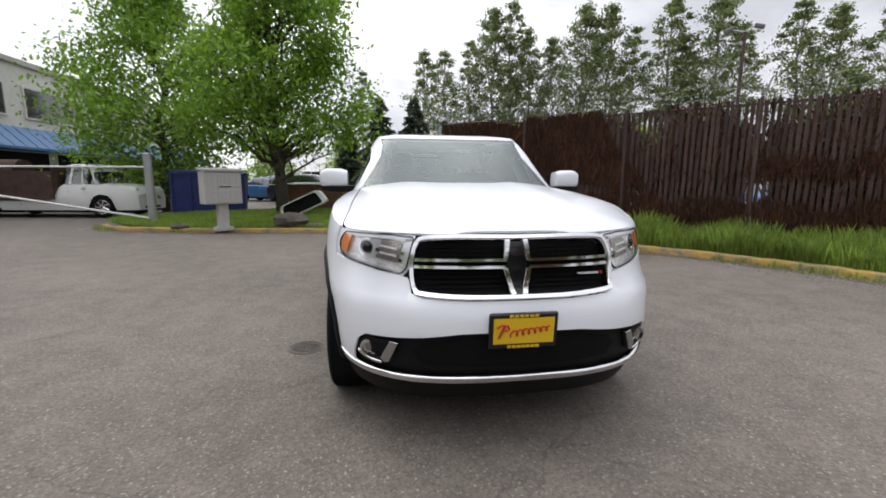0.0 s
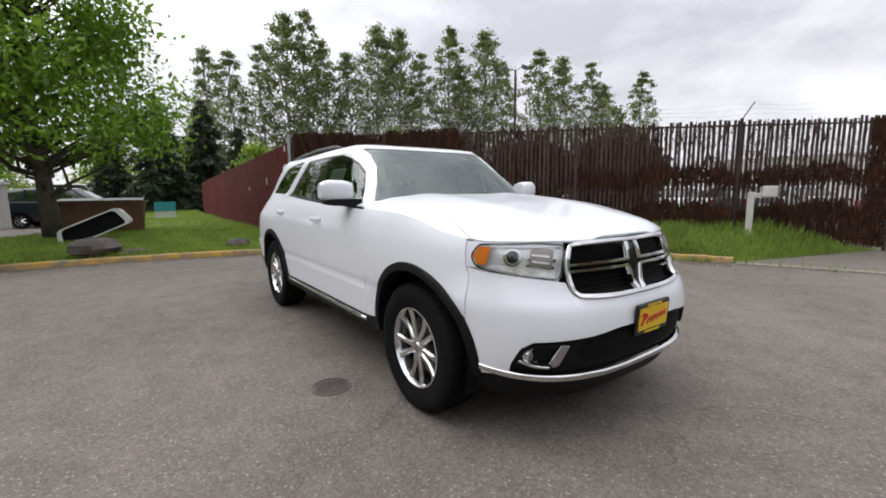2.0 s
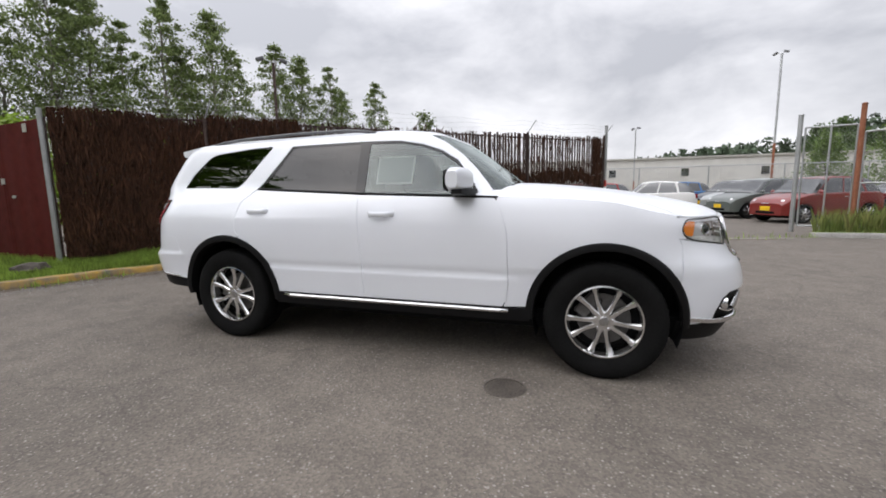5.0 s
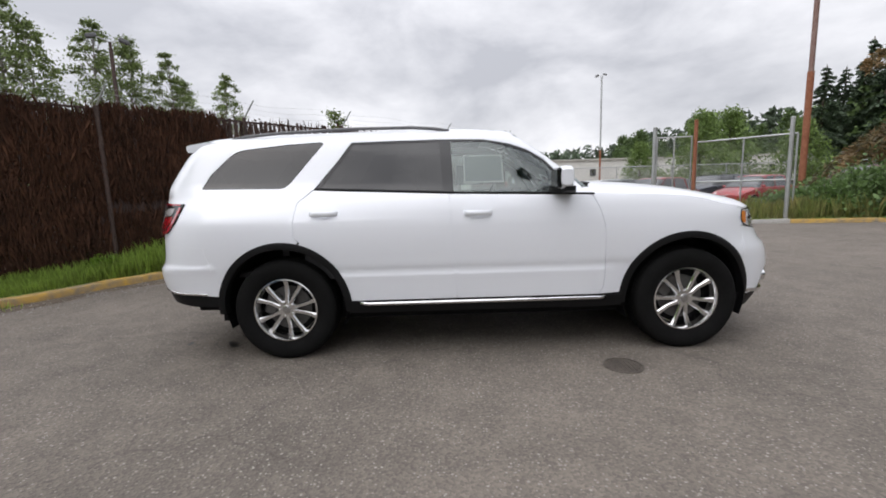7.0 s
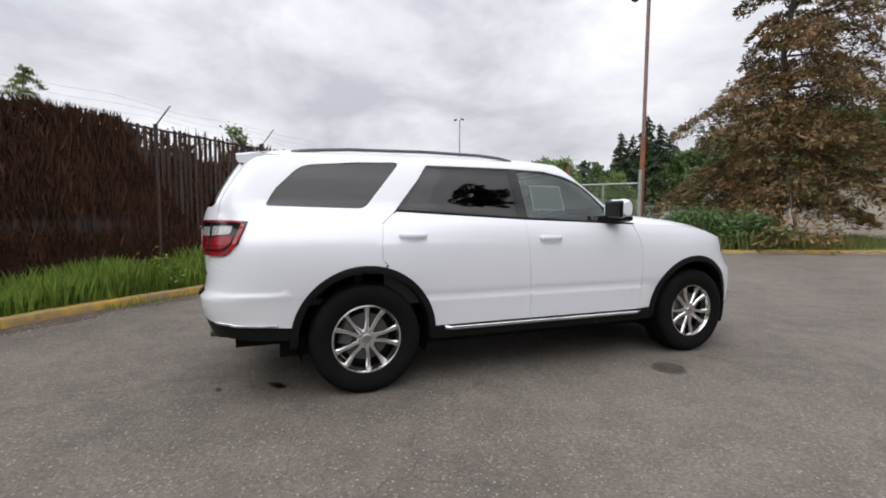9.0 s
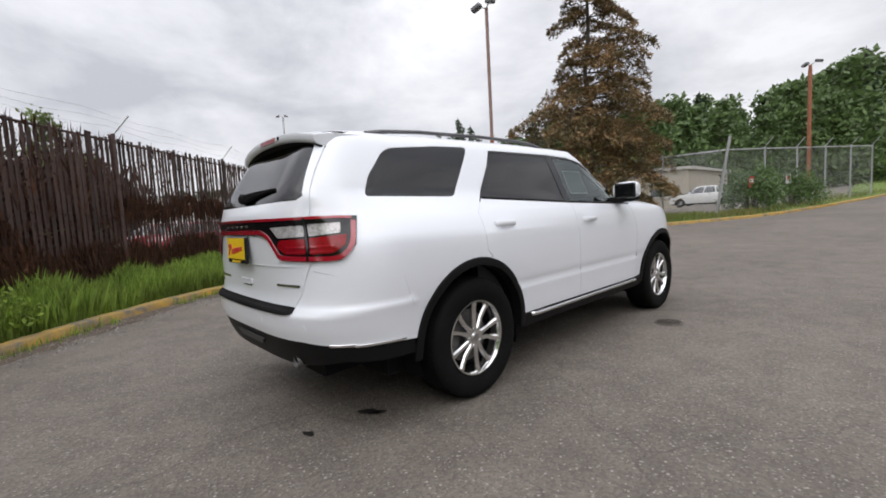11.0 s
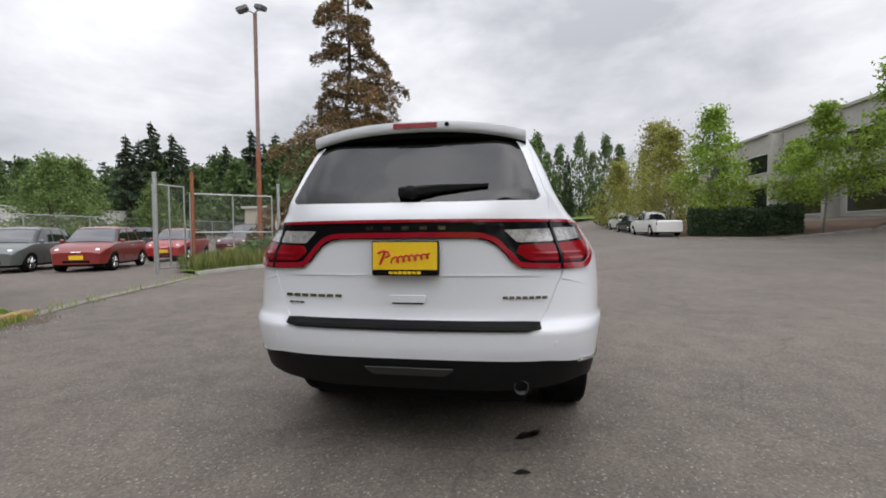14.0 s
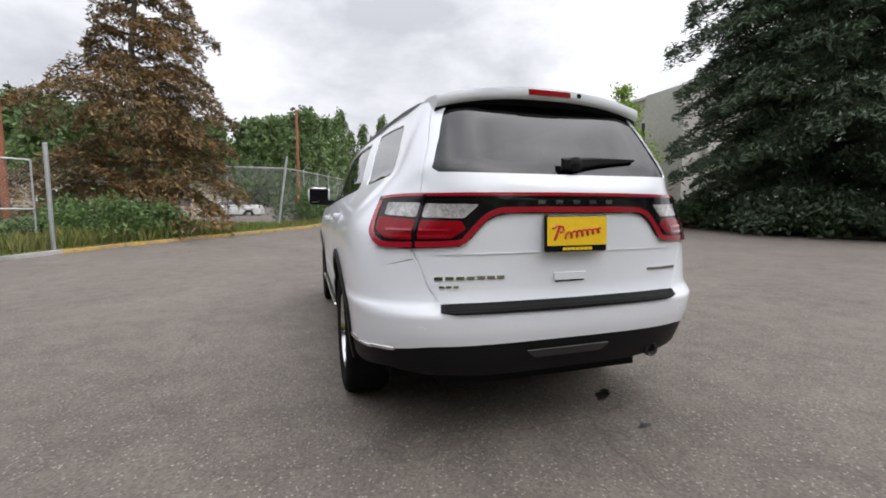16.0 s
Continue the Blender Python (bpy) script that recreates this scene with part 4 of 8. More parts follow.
ROW = ((7.2, 50, 0.8), (12.2, 46.5, 0.98), (14.2, 46, 1.02), (16.4, 47, 0.9), (23.6, 42, 0.95), (26.5, 42, 0.86), (29.8, 40.5, 1.0), (33.2, 38, 0.98), (35.8, 38, 0.84), (38.6, 34.5, 0.88), (41.0, 33, 0.84), (44.0, 31, 0.82), (48.5, 27, 0.75), (19.0, 46, 0.84), (-2.5, 52, 0.7), (31.5, 41, 0.8), (46.5, 31, 0.7))
for i, (x, y, s) in enumerate(ROW):
    again((alder, alder_b, alder_c)[i % 3], x, y, r.uniform(0, 360), s * 1.12, 0)
bush = put(broadleaf("bush", 5.6, 2.9, 0.4, 5000, 0.17, (PALE_BARK, LEAF_LIME), 45, "light green leafy bush behind the fence", 50, 0.08, group="bushes behind the fence"), 12.5, 24, 0, 0.9, 0)
for x, y, s in ((8.5, 24.5, 0.82), (15.5, 22.5, 0.8), (5.0, 30, 0.8), (21, 21, 0.7), (28, 17, 0.66), (1.8, 36, 0.9), (-4, 40, 0.9), (-9, 34, 0.8), (24.5, 12.5, 0.6)):
    again(bush, x, y, r.uniform(0, 360), s, 0)
fir = put(conifer("fir_tree", 8, 2.3, 0.3, 26, 0.22, 85, (BARK, NEEDLE), 46, "dark green fir behind the lawn", group="firs", thin=0.22), -0.6, 33, 0, 1.0, 0)
for x, y, s in ((2.4, 35, 1.05), (5.2, 37, 0.85), (-3.2, 36, 0.75)):
    again(fir, x, y, r.uniform(0, 360), s, 0)

# the dying spruce by the lot, and the dark spruces of the planted bed
put(conifer("spruce_tree", 14.4, 4.1, 1.5, 21, 0.115, 255, (BARK, NEEDLE_BROWN), 51, "tall half-dead spruce with rusty brown drooping boughs", 0.22, 0.48, 0.62, 0.18, bole=0.011, thin=0.24, wide=0.42, loose=0.82), 7.3, -14.2, 15)
spruce = put(conifer("spruce_tree", 25, 6.5, 0.1, 46, 0.17, 185, (BARK, NEEDLE), 52, "large dark green spruce with branches to the ground", 0.16, 0.22, 0.36, 0.1, group="spruces in the bed", thin=0.2, loose=0.6, skirt=0.60), -21.0, -7.6, 0)

def dead_bush(x, y, rad, hi, n, seed):
    """A bare brown thicket: arching stems and a haze of dry twigs."""
    e = thing("dead_bush", (x, y, 0), "dense dry brown thicket behind the slatted fence", "bush", "thickets behind the fence")
    q = np.random.RandomState(seed)
    g, c, aim = Geo(), [], []
    for i in range(70):
        a, k = q.uniform(0, 2 * np.pi), q.uniform(0.1, 1) ** 0.5
        tip = np.array([math.cos(a) * rad * k, math.sin(a) * rad * k, hi * (1 - 0.35 * k * k) * q.uniform(0.75, 1.05)])
        mid = tip * [0.55, 0.55, 0.7]
        g.tube([(0.2 * math.cos(a), 0.2 * math.sin(a), -0.05), tuple(mid), tuple(tip)], [0.018, 0.011, 0.004], 4)
        t = q.uniform(0.05, 1.0, n // 70)[:, None]
        p = tip * t * [1, 1, 1] + (mid - tip * 0.55) * np.sin(t * np.pi)
        c.append(p + q.normal(size=p.shape) * [0.2, 0.2, 0.16])
        aim.append(np.tile([math.cos(a) * 0.35, math.sin(a) * 0.35, 1.0], (len(p), 1)))
    part("woody_base", g, VINE, e)
    c = np.concatenate(c)
    c[:, 2] = np.abs(c[:, 2]) + 0.1
    v, f = cards(c, 0.15, q, 0.0, np.concatenate(aim), 0.15)
    ob = new("brush", array_mesh("brush", v, f, VINE))
    ob.parent = e


dead_bush(8.35, 4.75, 1.25, 2.85, 27000, 47)
dead_bush(6.7, 6.4, 1.35, 2.7, 27000, 48)
dead_bush(4.9, 7.6, 1.2, 2.6, 15000, 49)

# wooded hills to the south and east: clumps of tree-sized crowns
wood = put(broadleaf("wood_tree", 14, 4.4, 1.0, 1900, 0.44, (BARK, LEAF_WOOD), 61, "green broadleaf tree of the far hillside", 56, 0.25, group="hillside trees", limbs=False), 20, -75, 0, 1.0)
wood_b = put(broadleaf("wood_tree", 16, 3.6, 1.0, 1800, 0.44, (BARK, LEAF_WOOD), 62, "tall green tree of the far hillside", 52, 0.25, slim=True, group="hillside trees", limbs=False), 26, -80, 0, 1.0)
pine = put(conifer("wood_fir", 20, 4.4, 1.5, 24, 0.5, 26, (BARK, NEEDLE), 63, "dark fir of the far hillside", group="hillside firs", thin=0.3, power=0.72), 78, -78, 0, 1.15)


def skyline(az):
    """How high the woods stand against the sky, in degrees, by bearing (degrees from east)."""
    return float(np.interp(az, (-104, -101, -97, -93, -89, -86, -82, -79, -75, -69, -62, -56, -51, -45, -41, -38, -33, -28, -25, -21, -18, -14.7, -11, -8, -5, 14),
                           (10.5, 11.0, 10.6, 11.8, 12.8, 11.6, 10.9, 10.4, 11.8, 11.4, 11.2, 10.2, 8.8, 8.2, 7.8, 7.5, 7.5, 6.5, 5.9, 5.4, 4.9, 4.5, 4.4, 3.7, 2.4, 2.0)))


def wood_at(kind, hi, az, d, low, turn, wide=1.0):
    """A tree of the woods whose top just reaches the skyline (times low)."""
    x, y = -1 + d * math.cos(radians(az)), 5.5 + d * math.sin(radians(az))
    z = ground_z(x, y)
    s = (1.15 + d * math.tan(radians(skyline(az) * low)) - z) / hi
    s = min(2.0, max(0.45, s))
    c = again(kind, x, y, turn, s)
    c.scale = (s * wide, s * wide, s)
    return c


n_hill = 0
while n_hill < 165:
    az = r.uniform(-92.5, -24)
    d = 58 + 70 * r.random() ** 1.4
    x, y = -1 + d * math.cos(radians(az)), 5.5 + d * math.sin(radians(az))
    if x < 1 or (x < 78 and y > -60 and not (x < 34 and y < -46)):
        continue
    n_hill += 1
    k = r.random()
    k, hi = (wood_b, 16) if k < 0.5 else (wood, 14)
    wood_at(k, hi, az, d, r.choice((0.62, 0.75, 0.88, 0.97)), r.uniform(0, 360))


def ridge():
    """The wooded ridge beyond the sheds: a crowd of crowns under the skyline."""
    q = np.random.RandomState(64)
    c = []
    for i in range(420):
        az, d = q.uniform(-58, 10), q.uniform(135, 185)
        x, y = -1 + d * math.cos(radians(az)), 5.5 + d * math.sin(radians(az))
        z = 1.15 + d * math.tan(radians(skyline(az) * q.uniform(0.55, 0.98)))
        w = q.uniform(2.5, 4.5)
        k = 46
        h = np.abs(q.normal(0, 0.36, k))
        c.append(np.stack([x + q.normal(0, w * 0.45, k) * (0.35 + h), y + q.normal(0, w * 0.45, k) * (0.35 + h), z - h * min(z, 11)], 1))
    v, f = cards(np.concatenate(c), 0.85, q, 0.2)
    tagged(new("far_woods", array_mesh("far_woods", v, f, LEAF_RIDGE)), "dark wooded ridge beyond the sheds", "woods", kind="stuff")


ridge()
# single firs above the skyline
for az, d, low in ((-44.2, 88, 1.33), (-45.4, 95, 1.26), (-46.8, 92, 1.30), (-48.4, 90, 1.34), (-49.4, 96, 1.18), (-53.8, 86, 1.12), (-56.6, 84, 1.24), (-58.0, 90, 1.08), (-59.4, 88, 1.16), (-61.5, 82, 1.08), (-64.7, 84, 1.06), (-75.5, 80, 1.04), (-89.0, 72, 1.03), (-86.5, 76, 1.03)):
    wood_at(pine, 20, az, d, low, r.uniform(0, 360))
for az, d, low in ((-89.6, 84, 0.92), (-90.4, 92, 0.8), (-91.0, 86, 0.95), (-91.8, 96, 0.86), (-92.6, 100, 0.98), (-93.2, 92, 0.7)):
    wood_at(wood_b, 16, az, d, low, r.uniform(0, 360), 0.9)
# trees that close the road's far end, with gaps between their slim tops
for i in range(15):
    az = r.uniform(-112, -92.2)
    d = r.uniform(112, 150)
    wood_at((wood_b, wood)[i % 2], (16, 14)[i % 2], az, d, r.uniform(0.42, 0.68), r.uniform(0, 360), 0.85)
for az, low in ((-93.4, 1.08), (-94.6, 0.9), (-96.2, 1.02), (-97.2, 0.95), (-98.7, 1.12), (-100.2, 0.9), (-101.8, 1.08), (-103.4, 1.0), (-106, 0.9)):
    wood_at((wood_b, pine)[int(low * 100) % 2], (16, 20)[int(low * 100) % 2], az, 105 + 10 * low, low, r.uniform(0, 360), 0.55)

willow = put(broadleaf("willow_tree", 6.6, 2.9, 0.5, 8000, 0.125, (BARK, LEAF_WILLOW), 77, "light green bushy tree behind the parked cars", 60, 0.1, spread=0.42, group="trees behind the lot"), 31.5, -19.5, 0)
for x, y, s in ((35, -24, 1.1), (27.6, -24.5, 0.8), (38, -17.5, 0.75)):
    again(willow, x, y, r.uniform(0, 360), s)
put(broadleaf("bush", 3.5, 1.15, 0.6, 2600, 0.05, (BARK, LEAF_FAR), 78, "thin bush with pale sprouting twigs behind the slatted fence", 60, 0.03, spread=0.3), 8.6, 4.8, 0)
put(broadleaf("young_tree", 7.6, 3.0, 0.6, 5200, 0.17, (PALE_BARK, LEAF_OLIVE), 76, "bushy olive-green tree beside the road", 60, 0.09, spread=0.45), -13.2, -47, 0)
# young trees, hedge and shrubs of the planted bed to the south-west
put(broadleaf("young_tree", 8.8, 2.5, 1.6, 9000, 0.115, (PALE_BARK, LEAF_LIME), 71, "young tree with bright yellow-green leaves in the bed", 60, 0.09, spread=0.42), -14.5, -26.5, 0)
put(broadleaf("young_tree", 8.4, 3.0, 1.2, 9000, 0.115, (PALE_BARK, LEAF_OLIVE), 72, "young tree with thin olive-yellow leaves in the bed", 60, 0.09, spread=0.42), -13.6, -32.0, 0)
put(broadleaf("young_tree", 10.4, 4.2, 0.8, 10000, 0.125, (PALE_BARK, LEAF_OLIVE), 73, "spreading olive-green young tree by the road", 60, 0.09, spread=0.42), -15.2, -40, 0)
put(broadleaf("young_tree", 7.2, 2.0, 2.4, 5200, 0.105, (PALE_BARK, LEAF_LIME), 74, "young tree with fresh green leaves before the building", 44, 0.07, spread=0.42), -18.2, -21.4, 0)
put(broadleaf("young_tree", 8.4, 2.2, 2.2, 5200, 0.11, (PALE_BARK, LEAF_LIME), 79, "taller young tree with green leaves before the building", 48, 0.08, spread=0.42), -20.2, -19.4, 0)
put(broadleaf("young_tree", 5.6, 1.9, 2.0, 3800, 0.11, (PALE_BARK, LEAF_LIME), 75, "slim young tree with yellow-green leaves by the drive", 36, 0.06, spread=0.42), -18.6, -24.5, 0)


def hedge(name, line, width, hi, n, mat, label, seed):
    """A clipped hedge: a twiggy core and a skin of small leaves."""
    e = thing(name, (0, 0, 0), label, "hedge")
    r = np.random.RandomState(seed)
    P = np.array(line, float)
    seg = np.linalg.norm(P[1:] - P[:-1], axis=1)
    t = r.uniform(0, seg.sum(), n)
    c = np.zeros((n, 3))
    acc = np.concatenate([[0], np.cumsum(seg)])
    i = np.clip(np.searchsorted(acc, t) - 1, 0, len(seg) - 1)
    f = (t - acc[i]) / seg[i]
    base = P[i] + (P[i + 1] - P[i]) * f[:, None]
    d = (P[i + 1] - P[i]) / seg[i][:, None]
    a = r.uniform(-0.1, np.pi + 0.1, n)
    k = r.uniform(0.86, 1.05, n) + 0.05 * np.sin(t * 3)
    co, si = np.sign(np.cos(a)) * np.abs(np.cos(a)) ** 0.45, np.abs(np.sin(a)) ** 0.45
    o = co * width / 2 * k
    c[:, 0], c[:, 1] = base[:, 0] - d[:, 1] * o, base[:, 1] + d[:, 0] * o
    gz = np.array([ground_z(x, y) for x, y in c[:, :2]])
    c[:, 2] = gz + si * hi * k * r.uniform(0.2, 1, n) ** 0.25
    v, fc = cards(c, 0.085, r)
    ob = new("leaves", array_mesh("leaves", v, fc, mat))
    ob.parent = e
    g = Geo()
    rings = []
    for q, (x, y) in enumerate(line):
        dd = P[min(q + 1, len(P) - 1)] - P[max(q - 1, 0)]
        dd /= np.linalg.norm(dd)
        z = ground_z(x, y)
        w = width * 0.38
        rings.append([(x - dd[1] * w, y + dd[0] * w, z), (x - dd[1] * w, y + dd[0] * w, z + hi * 0.8), (x + dd[1] * w, y - dd[0] * w, z + hi * 0.8), (x + dd[1] * w, y - dd[0] * w, z)])
    part("core", g.loft(rings, caps=True), mat, e)
    return e


hedge("clipped_hedge", ((-12.3, -24.6), (-14, -24.2), (-16.2, -23.4), (-17.9, -22.6)), 1.4, 1.9, 12000, HEDGE_LEAF, "dark green clipped hedge along the drive", 81)
hedge("clipped_hedge", ((-12.5, -36), (-14.5, -40), (-16, -48)), 2.2, 1.6, 4000, HEDGE_LEAF, "dark hedge behind the parked trucks", 82)


def shrub(x, y, rad, hi, n, mat, label, seed, z=None, leaf=0.07):
    e = thing("shrub", (x, y, ground_z(x, y) + 0.08 if z is None else z), label, "shrub")
    r = np.random.RandomState(seed)
    g = Geo()
    cs = []
    for i in range(26):
        a, k = r.uniform(0, 2 * np.pi), r.uniform(0.15, 1) ** 0.6
        p = np.array([math.cos(a) * rad * k, math.sin(a) * rad * k, hi * (1 - k * k * 0.55) * r.uniform(0.45, 1.05)])
        g.tube([(0, 0, -0.05), tuple(p * [0.4, 0.4, 0.55]), tuple(p)], [0.02, 0.012, 0.004], 4)
        cs.append(p + r.normal(size=(n // 26, 3)) * [0.2 * rad, 0.2 * rad, 0.16 * hi])
    part("woody_base", g, BARK, e)
    c = np.concatenate(cs)
    c[:, 2] = np.abs(c[:, 2])
    v, f = cards(c, leaf, r, 0.2)
    ob = new("leaves", array_mesh("leaves", v, f, mat))
    ob.parent = e
    return e


shrub(7.3, -9.6, 1.3, 1.25, 6200, LEAF_SHRUB, "leafy green shrub under the spruce", 91)
shrub(6.0, -10.8, 1.0, 1.0, 3400, LEAF_SHRUB, "low green shrub by the kerb", 92)
shrub(8.6, -8.6, 0.8, 0.75, 2600, LEAF_SHRUB, "low bright green weeds at the pole", 93)
shrub(1.7, -17.5, 1.1, 1.7, 3600, LEAF_SHRUB, "round green bush behind the chain-link fence", 94)
shrub(0.7, -20.5, 1.1, 1.5, 3000, LEAF_SHRUB, "green bush behind the chain-link fence", 95)
for i, (x, y, s) in enumerate(((-17.8, -9.6, 1.2), (-18.2, -7.4, 1.3), (-19.2, -5.4, 1.3), (-20.2, -3.2, 1.2), (-17.6, -11.6, 1.0))):
    shrub(x, y, 1.4 * s, 1.15 * s, 3600, NEEDLE if i % 2 else HEDGE_LEAF, "dense dark juniper at the bed's edge", 96 + i, leaf=0.1)
for i in range(4):
    k = 0.16 + 0.17 * i
    p = FENCE_A.lerp(FENCE_B, k) - Vector((0.33, 0.33, 0))
    shrub(p.x, p.y, 0.2 + 0.08 * (i % 3), 0.3 + 0.12 * ((i * 2) % 3), 420, LEAF_LIME if i % 2 else LEAF, "leafy weed at the foot of the slatted fence", 110 + i, verge_z(p.x, p.y), 0.034)
# ---- buildings ----
def wall_box(name, lo, hi, z0, z1, mat, label, turn=0.0, cap=0.25):
    cx, cy = (lo[0] + hi[0]) / 2, (lo[1] + hi[1]) / 2
    w, d = hi[0] - lo[0], hi[1] - lo[1]
    e = thing(name, (cx, cy, z0), label, "building", turn=turn)
    part("wall", Geo().box((-w / 2, -d / 2, -0.5), (w / 2, d / 2, z1 - z0)), mat, e)
    part("roof", Geo().box((-w / 2 - cap, -d / 2 - cap, z1 - z0), (w / 2 + cap, d / 2 + cap, z1 - z0 + 0.22)), GREY_WALL, e)
    return e


def window(parent, axis, at, w, h, z, side):
    """A framed dark window on the wall at x = at[0] (axis x) or y = at[1] (axis y), facing side."""
    x, y = at
    g, fr = Geo(), Geo()
    if axis == "x":
        g.box((x + 0.01 * side, y - w / 2, z), (x + 0.03 * side, y + w / 2, z + h)) if side > 0 else g.box((x - 0.03, y - w / 2, z), (x - 0.01, y + w / 2, z + h))
        xa, xb = sorted((x, x + 0.07 * side))
        for a, b in (((xa, y - w / 2 - 0.08, z - 0.08), (xb, y + w / 2 + 0.08, z)), ((xa, y - w / 2 - 0.08, z + h), (xb, y + w / 2 + 0.08, z + h + 0.08)), ((xa, y - w / 2 - 0.08, z), (xb, y - w / 2, z + h)), ((xa, y + w / 2, z), (xb, y + w / 2 + 0.08, z + h))):
            fr.box(a, b)
    else:
        ya, yb = sorted((y + 0.01 * side, y + 0.03 * side))
        g.box((x - w / 2, ya, z), (x + w / 2, yb, z + h))
        ya, yb = sorted((y, y + 0.07 * side))
        for a, b in (((x - w / 2 - 0.08, ya, z - 0.08), (x + w / 2 + 0.08, yb, z)), ((x - w / 2 - 0.08, ya, z + h), (x + w / 2 + 0.08, yb, z + h + 0.08)), ((x - w / 2 - 0.08, ya, z), (x - w / 2, yb, z + h)), ((x + w / 2, ya, z), (x + w / 2 + 0.08, yb, z + h))):
            fr.box(a, b)
    win = part("window", fr, WHITE_WALL, parent)
    part("pane", g, DARK_GLASS, win)


# long white shed beyond the car lot
shed = wall_box("white_shed", (61, -62), (75, 24), 0, 4.9, WHITE_WALL, "long low white shed with small dark windows")
for i in range(9):
    window(shed, "x", (-7, -38 + i * 9.0), 0.9, 1.0, 2.6, -1)
for i in range(14):
    part("pilaster", Geo().box((-7.06, -40 + i * 6.1, 0), (-7.0, -39.75 + i * 6.1, 4.4)), WHITE_WALL, shed)
# beige shed behind the spruce
beige = wall_box("beige_shed", (8.5, -43), (25, -32), 0.45, 3.7, BEIGE_WALL, "low beige building with a flat dark roof edge")
for i in range(4):
    window(beige, "y", (-6.2 + i * 4.0, 5.5), 1.6, 1.1, 1.2, 1)
# pale office at the south-west: a long east front with fins, strip windows and deep openings
office = wall_box("office_building", (-42, -50), (-25, -18), 2.0, 10.2, GREY_WALL, "long pale grey office block with dark recessed windows", 3)
for i in range(5):
    y = -13.2 + i * 6.4
    window(office, "x", (8.5, y), 4.4, 2.7, 0.5, 1)
    window(office, "x", (8.5, y), 4.8, 1.7, 4.7, 1)
    part("fin", Geo().box((8.5, y - 3.35, -0.4), (9.5, y - 2.85, 7.9)), GREY_WALL, office)
    part("canopy", Geo().box((8.5, y - 2.8, 3.5), (9.3, y + 2.8, 3.8)), GREY_WALL, office)
part("stair_block", Geo().box((7.0, 12.2, -0.4), (10.4, 15.6, 7.9)), GREY_WALL, office)
for i in range(4):
    window(office, "y", (-6.5 + i * 4.2, 16.0), 3.0, 2.2, 0.8, 1)
# two-storey block with a blue band at the north-west
north = wall_box("two_storey_building", (-36, 9), (-16.2, 37), 0, 6.2, WHITE_WALL, "cream two-storey building with a blue band and dark windows", cap=0.12)
for i in range(6):
    window(north, "x", (9.9, -11.0 + i * 4.6), 3.5, 1.25, 4.0, 1)
BLUE = material("blue_band", (0.045, 0.14, 0.30), 0.5, vary=0.15, bump=0.05)
aw = part("awning", Geo().loft([[(9.9, y, 2.5), (9.9, y, 3.5), (10.0, y, 3.5), (10.9, y, 2.6), (10.9, y, 2.5)] for y in (-13.8, 13.8)], caps=True), BLUE, north, "faded blue ribbed metal awning")
for i in range(46):
    y = -13.5 + 0.6 * i
    part("rib", Geo().loft([[(10.0, y + d, 3.51), (10.0, y + d, 3.53), (10.9, y + d, 2.63), (10.9, y + d, 2.61)] for d in (-0.03, 0.03)], caps=True), BLUE, aw)
# flat dark sheets stand in for the shade inside the open ground floor
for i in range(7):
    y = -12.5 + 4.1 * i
    part("undercroft_shade", Geo().box((9.9, y - 1.75, 0.05), (9.915, y + 1.75, 2.45)), DARK, north, "flat dark sheet for the shade in the open ground floor")
# ---- the white SUV: skin surfaces ----
from mathutils.geometry import delaunay_2d_cdt


def spline(*pairs):
    """A smooth curve through (x, y) pairs."""
    X, Y = np.array([p[0] for p in pairs], float), np.array([p[1] for p in pairs], float)
    S = np.diff(Y) / np.diff(X)
    D = np.zeros(len(X))
    D[0], D[-1] = S[0], S[-1]
    for i in range(1, len(X) - 1):
        D[i] = 0 if S[i - 1] * S[i] <= 0 else 2 * S[i - 1] * S[i] / (S[i - 1] + S[i])
    def f(x):
        if x <= X[0]:
            return float(Y[0] + D[0] * (x - X[0]))
        if x >= X[-1]:
            return float(Y[-1] + D[-1] * (x - X[-1]))
        i = int(np.searchsorted(X, x)) - 1
        i = max(0, min(i, len(X) - 2))
        h = X[i + 1] - X[i]
        t = (x - X[i]) / h
        return float((1 + 2 * t) * (1 - t) ** 2 * Y[i] + t * (1 - t) ** 2 * h * D[i] + t * t * (3 - 2 * t) * Y[i + 1] + t * t * (t - 1) * h * D[i + 1])
    return f


half_w = spline((0.22, 0.85), (0.36, 0.905), (0.45, 0.922), (0.60, 0.933), (0.68, 0.941), (0.72, 0.949), (0.90, 0.956), (1.0, 0.953), (1.1, 0.938), (1.18, 0.912), (1.25, 0.872), (1.30, 0.846), (1.42, 0.797), (1.55, 0.742), (1.66, 0.685), (1.71, 0.645), (1.76, 0.58))
nose_y = spline((0.22, -0.80), (0.34, -0.87), (0.40, -0.90), (0.50, -0.925), (0.60, -0.932), (0.70, -0.915), (0.77, -0.885), (0.81, -0.845), (0.90, -0.822), (1.0, -0.80), (1.06, -0.765), (1.12, -0.70))
nose_p = spline((0.3, 3.1), (0.75, 2.95), (0.9, 2.65), (1.1, 2.6))
tail_y = spline((0.22, 3.99), (0.36, 4.06), (0.45, 4.105), (0.55, 4.135), (0.62, 4.15), (0.70, 4.155), (0.74, 4.125), (0.80, 4.115), (0.95, 4.125), (1.1, 4.14), (1.2, 4.145), (1.30, 4.105), (1.45, 4.01), (1.60, 3.91), (1.68, 3.845), (1.76, 3.72))
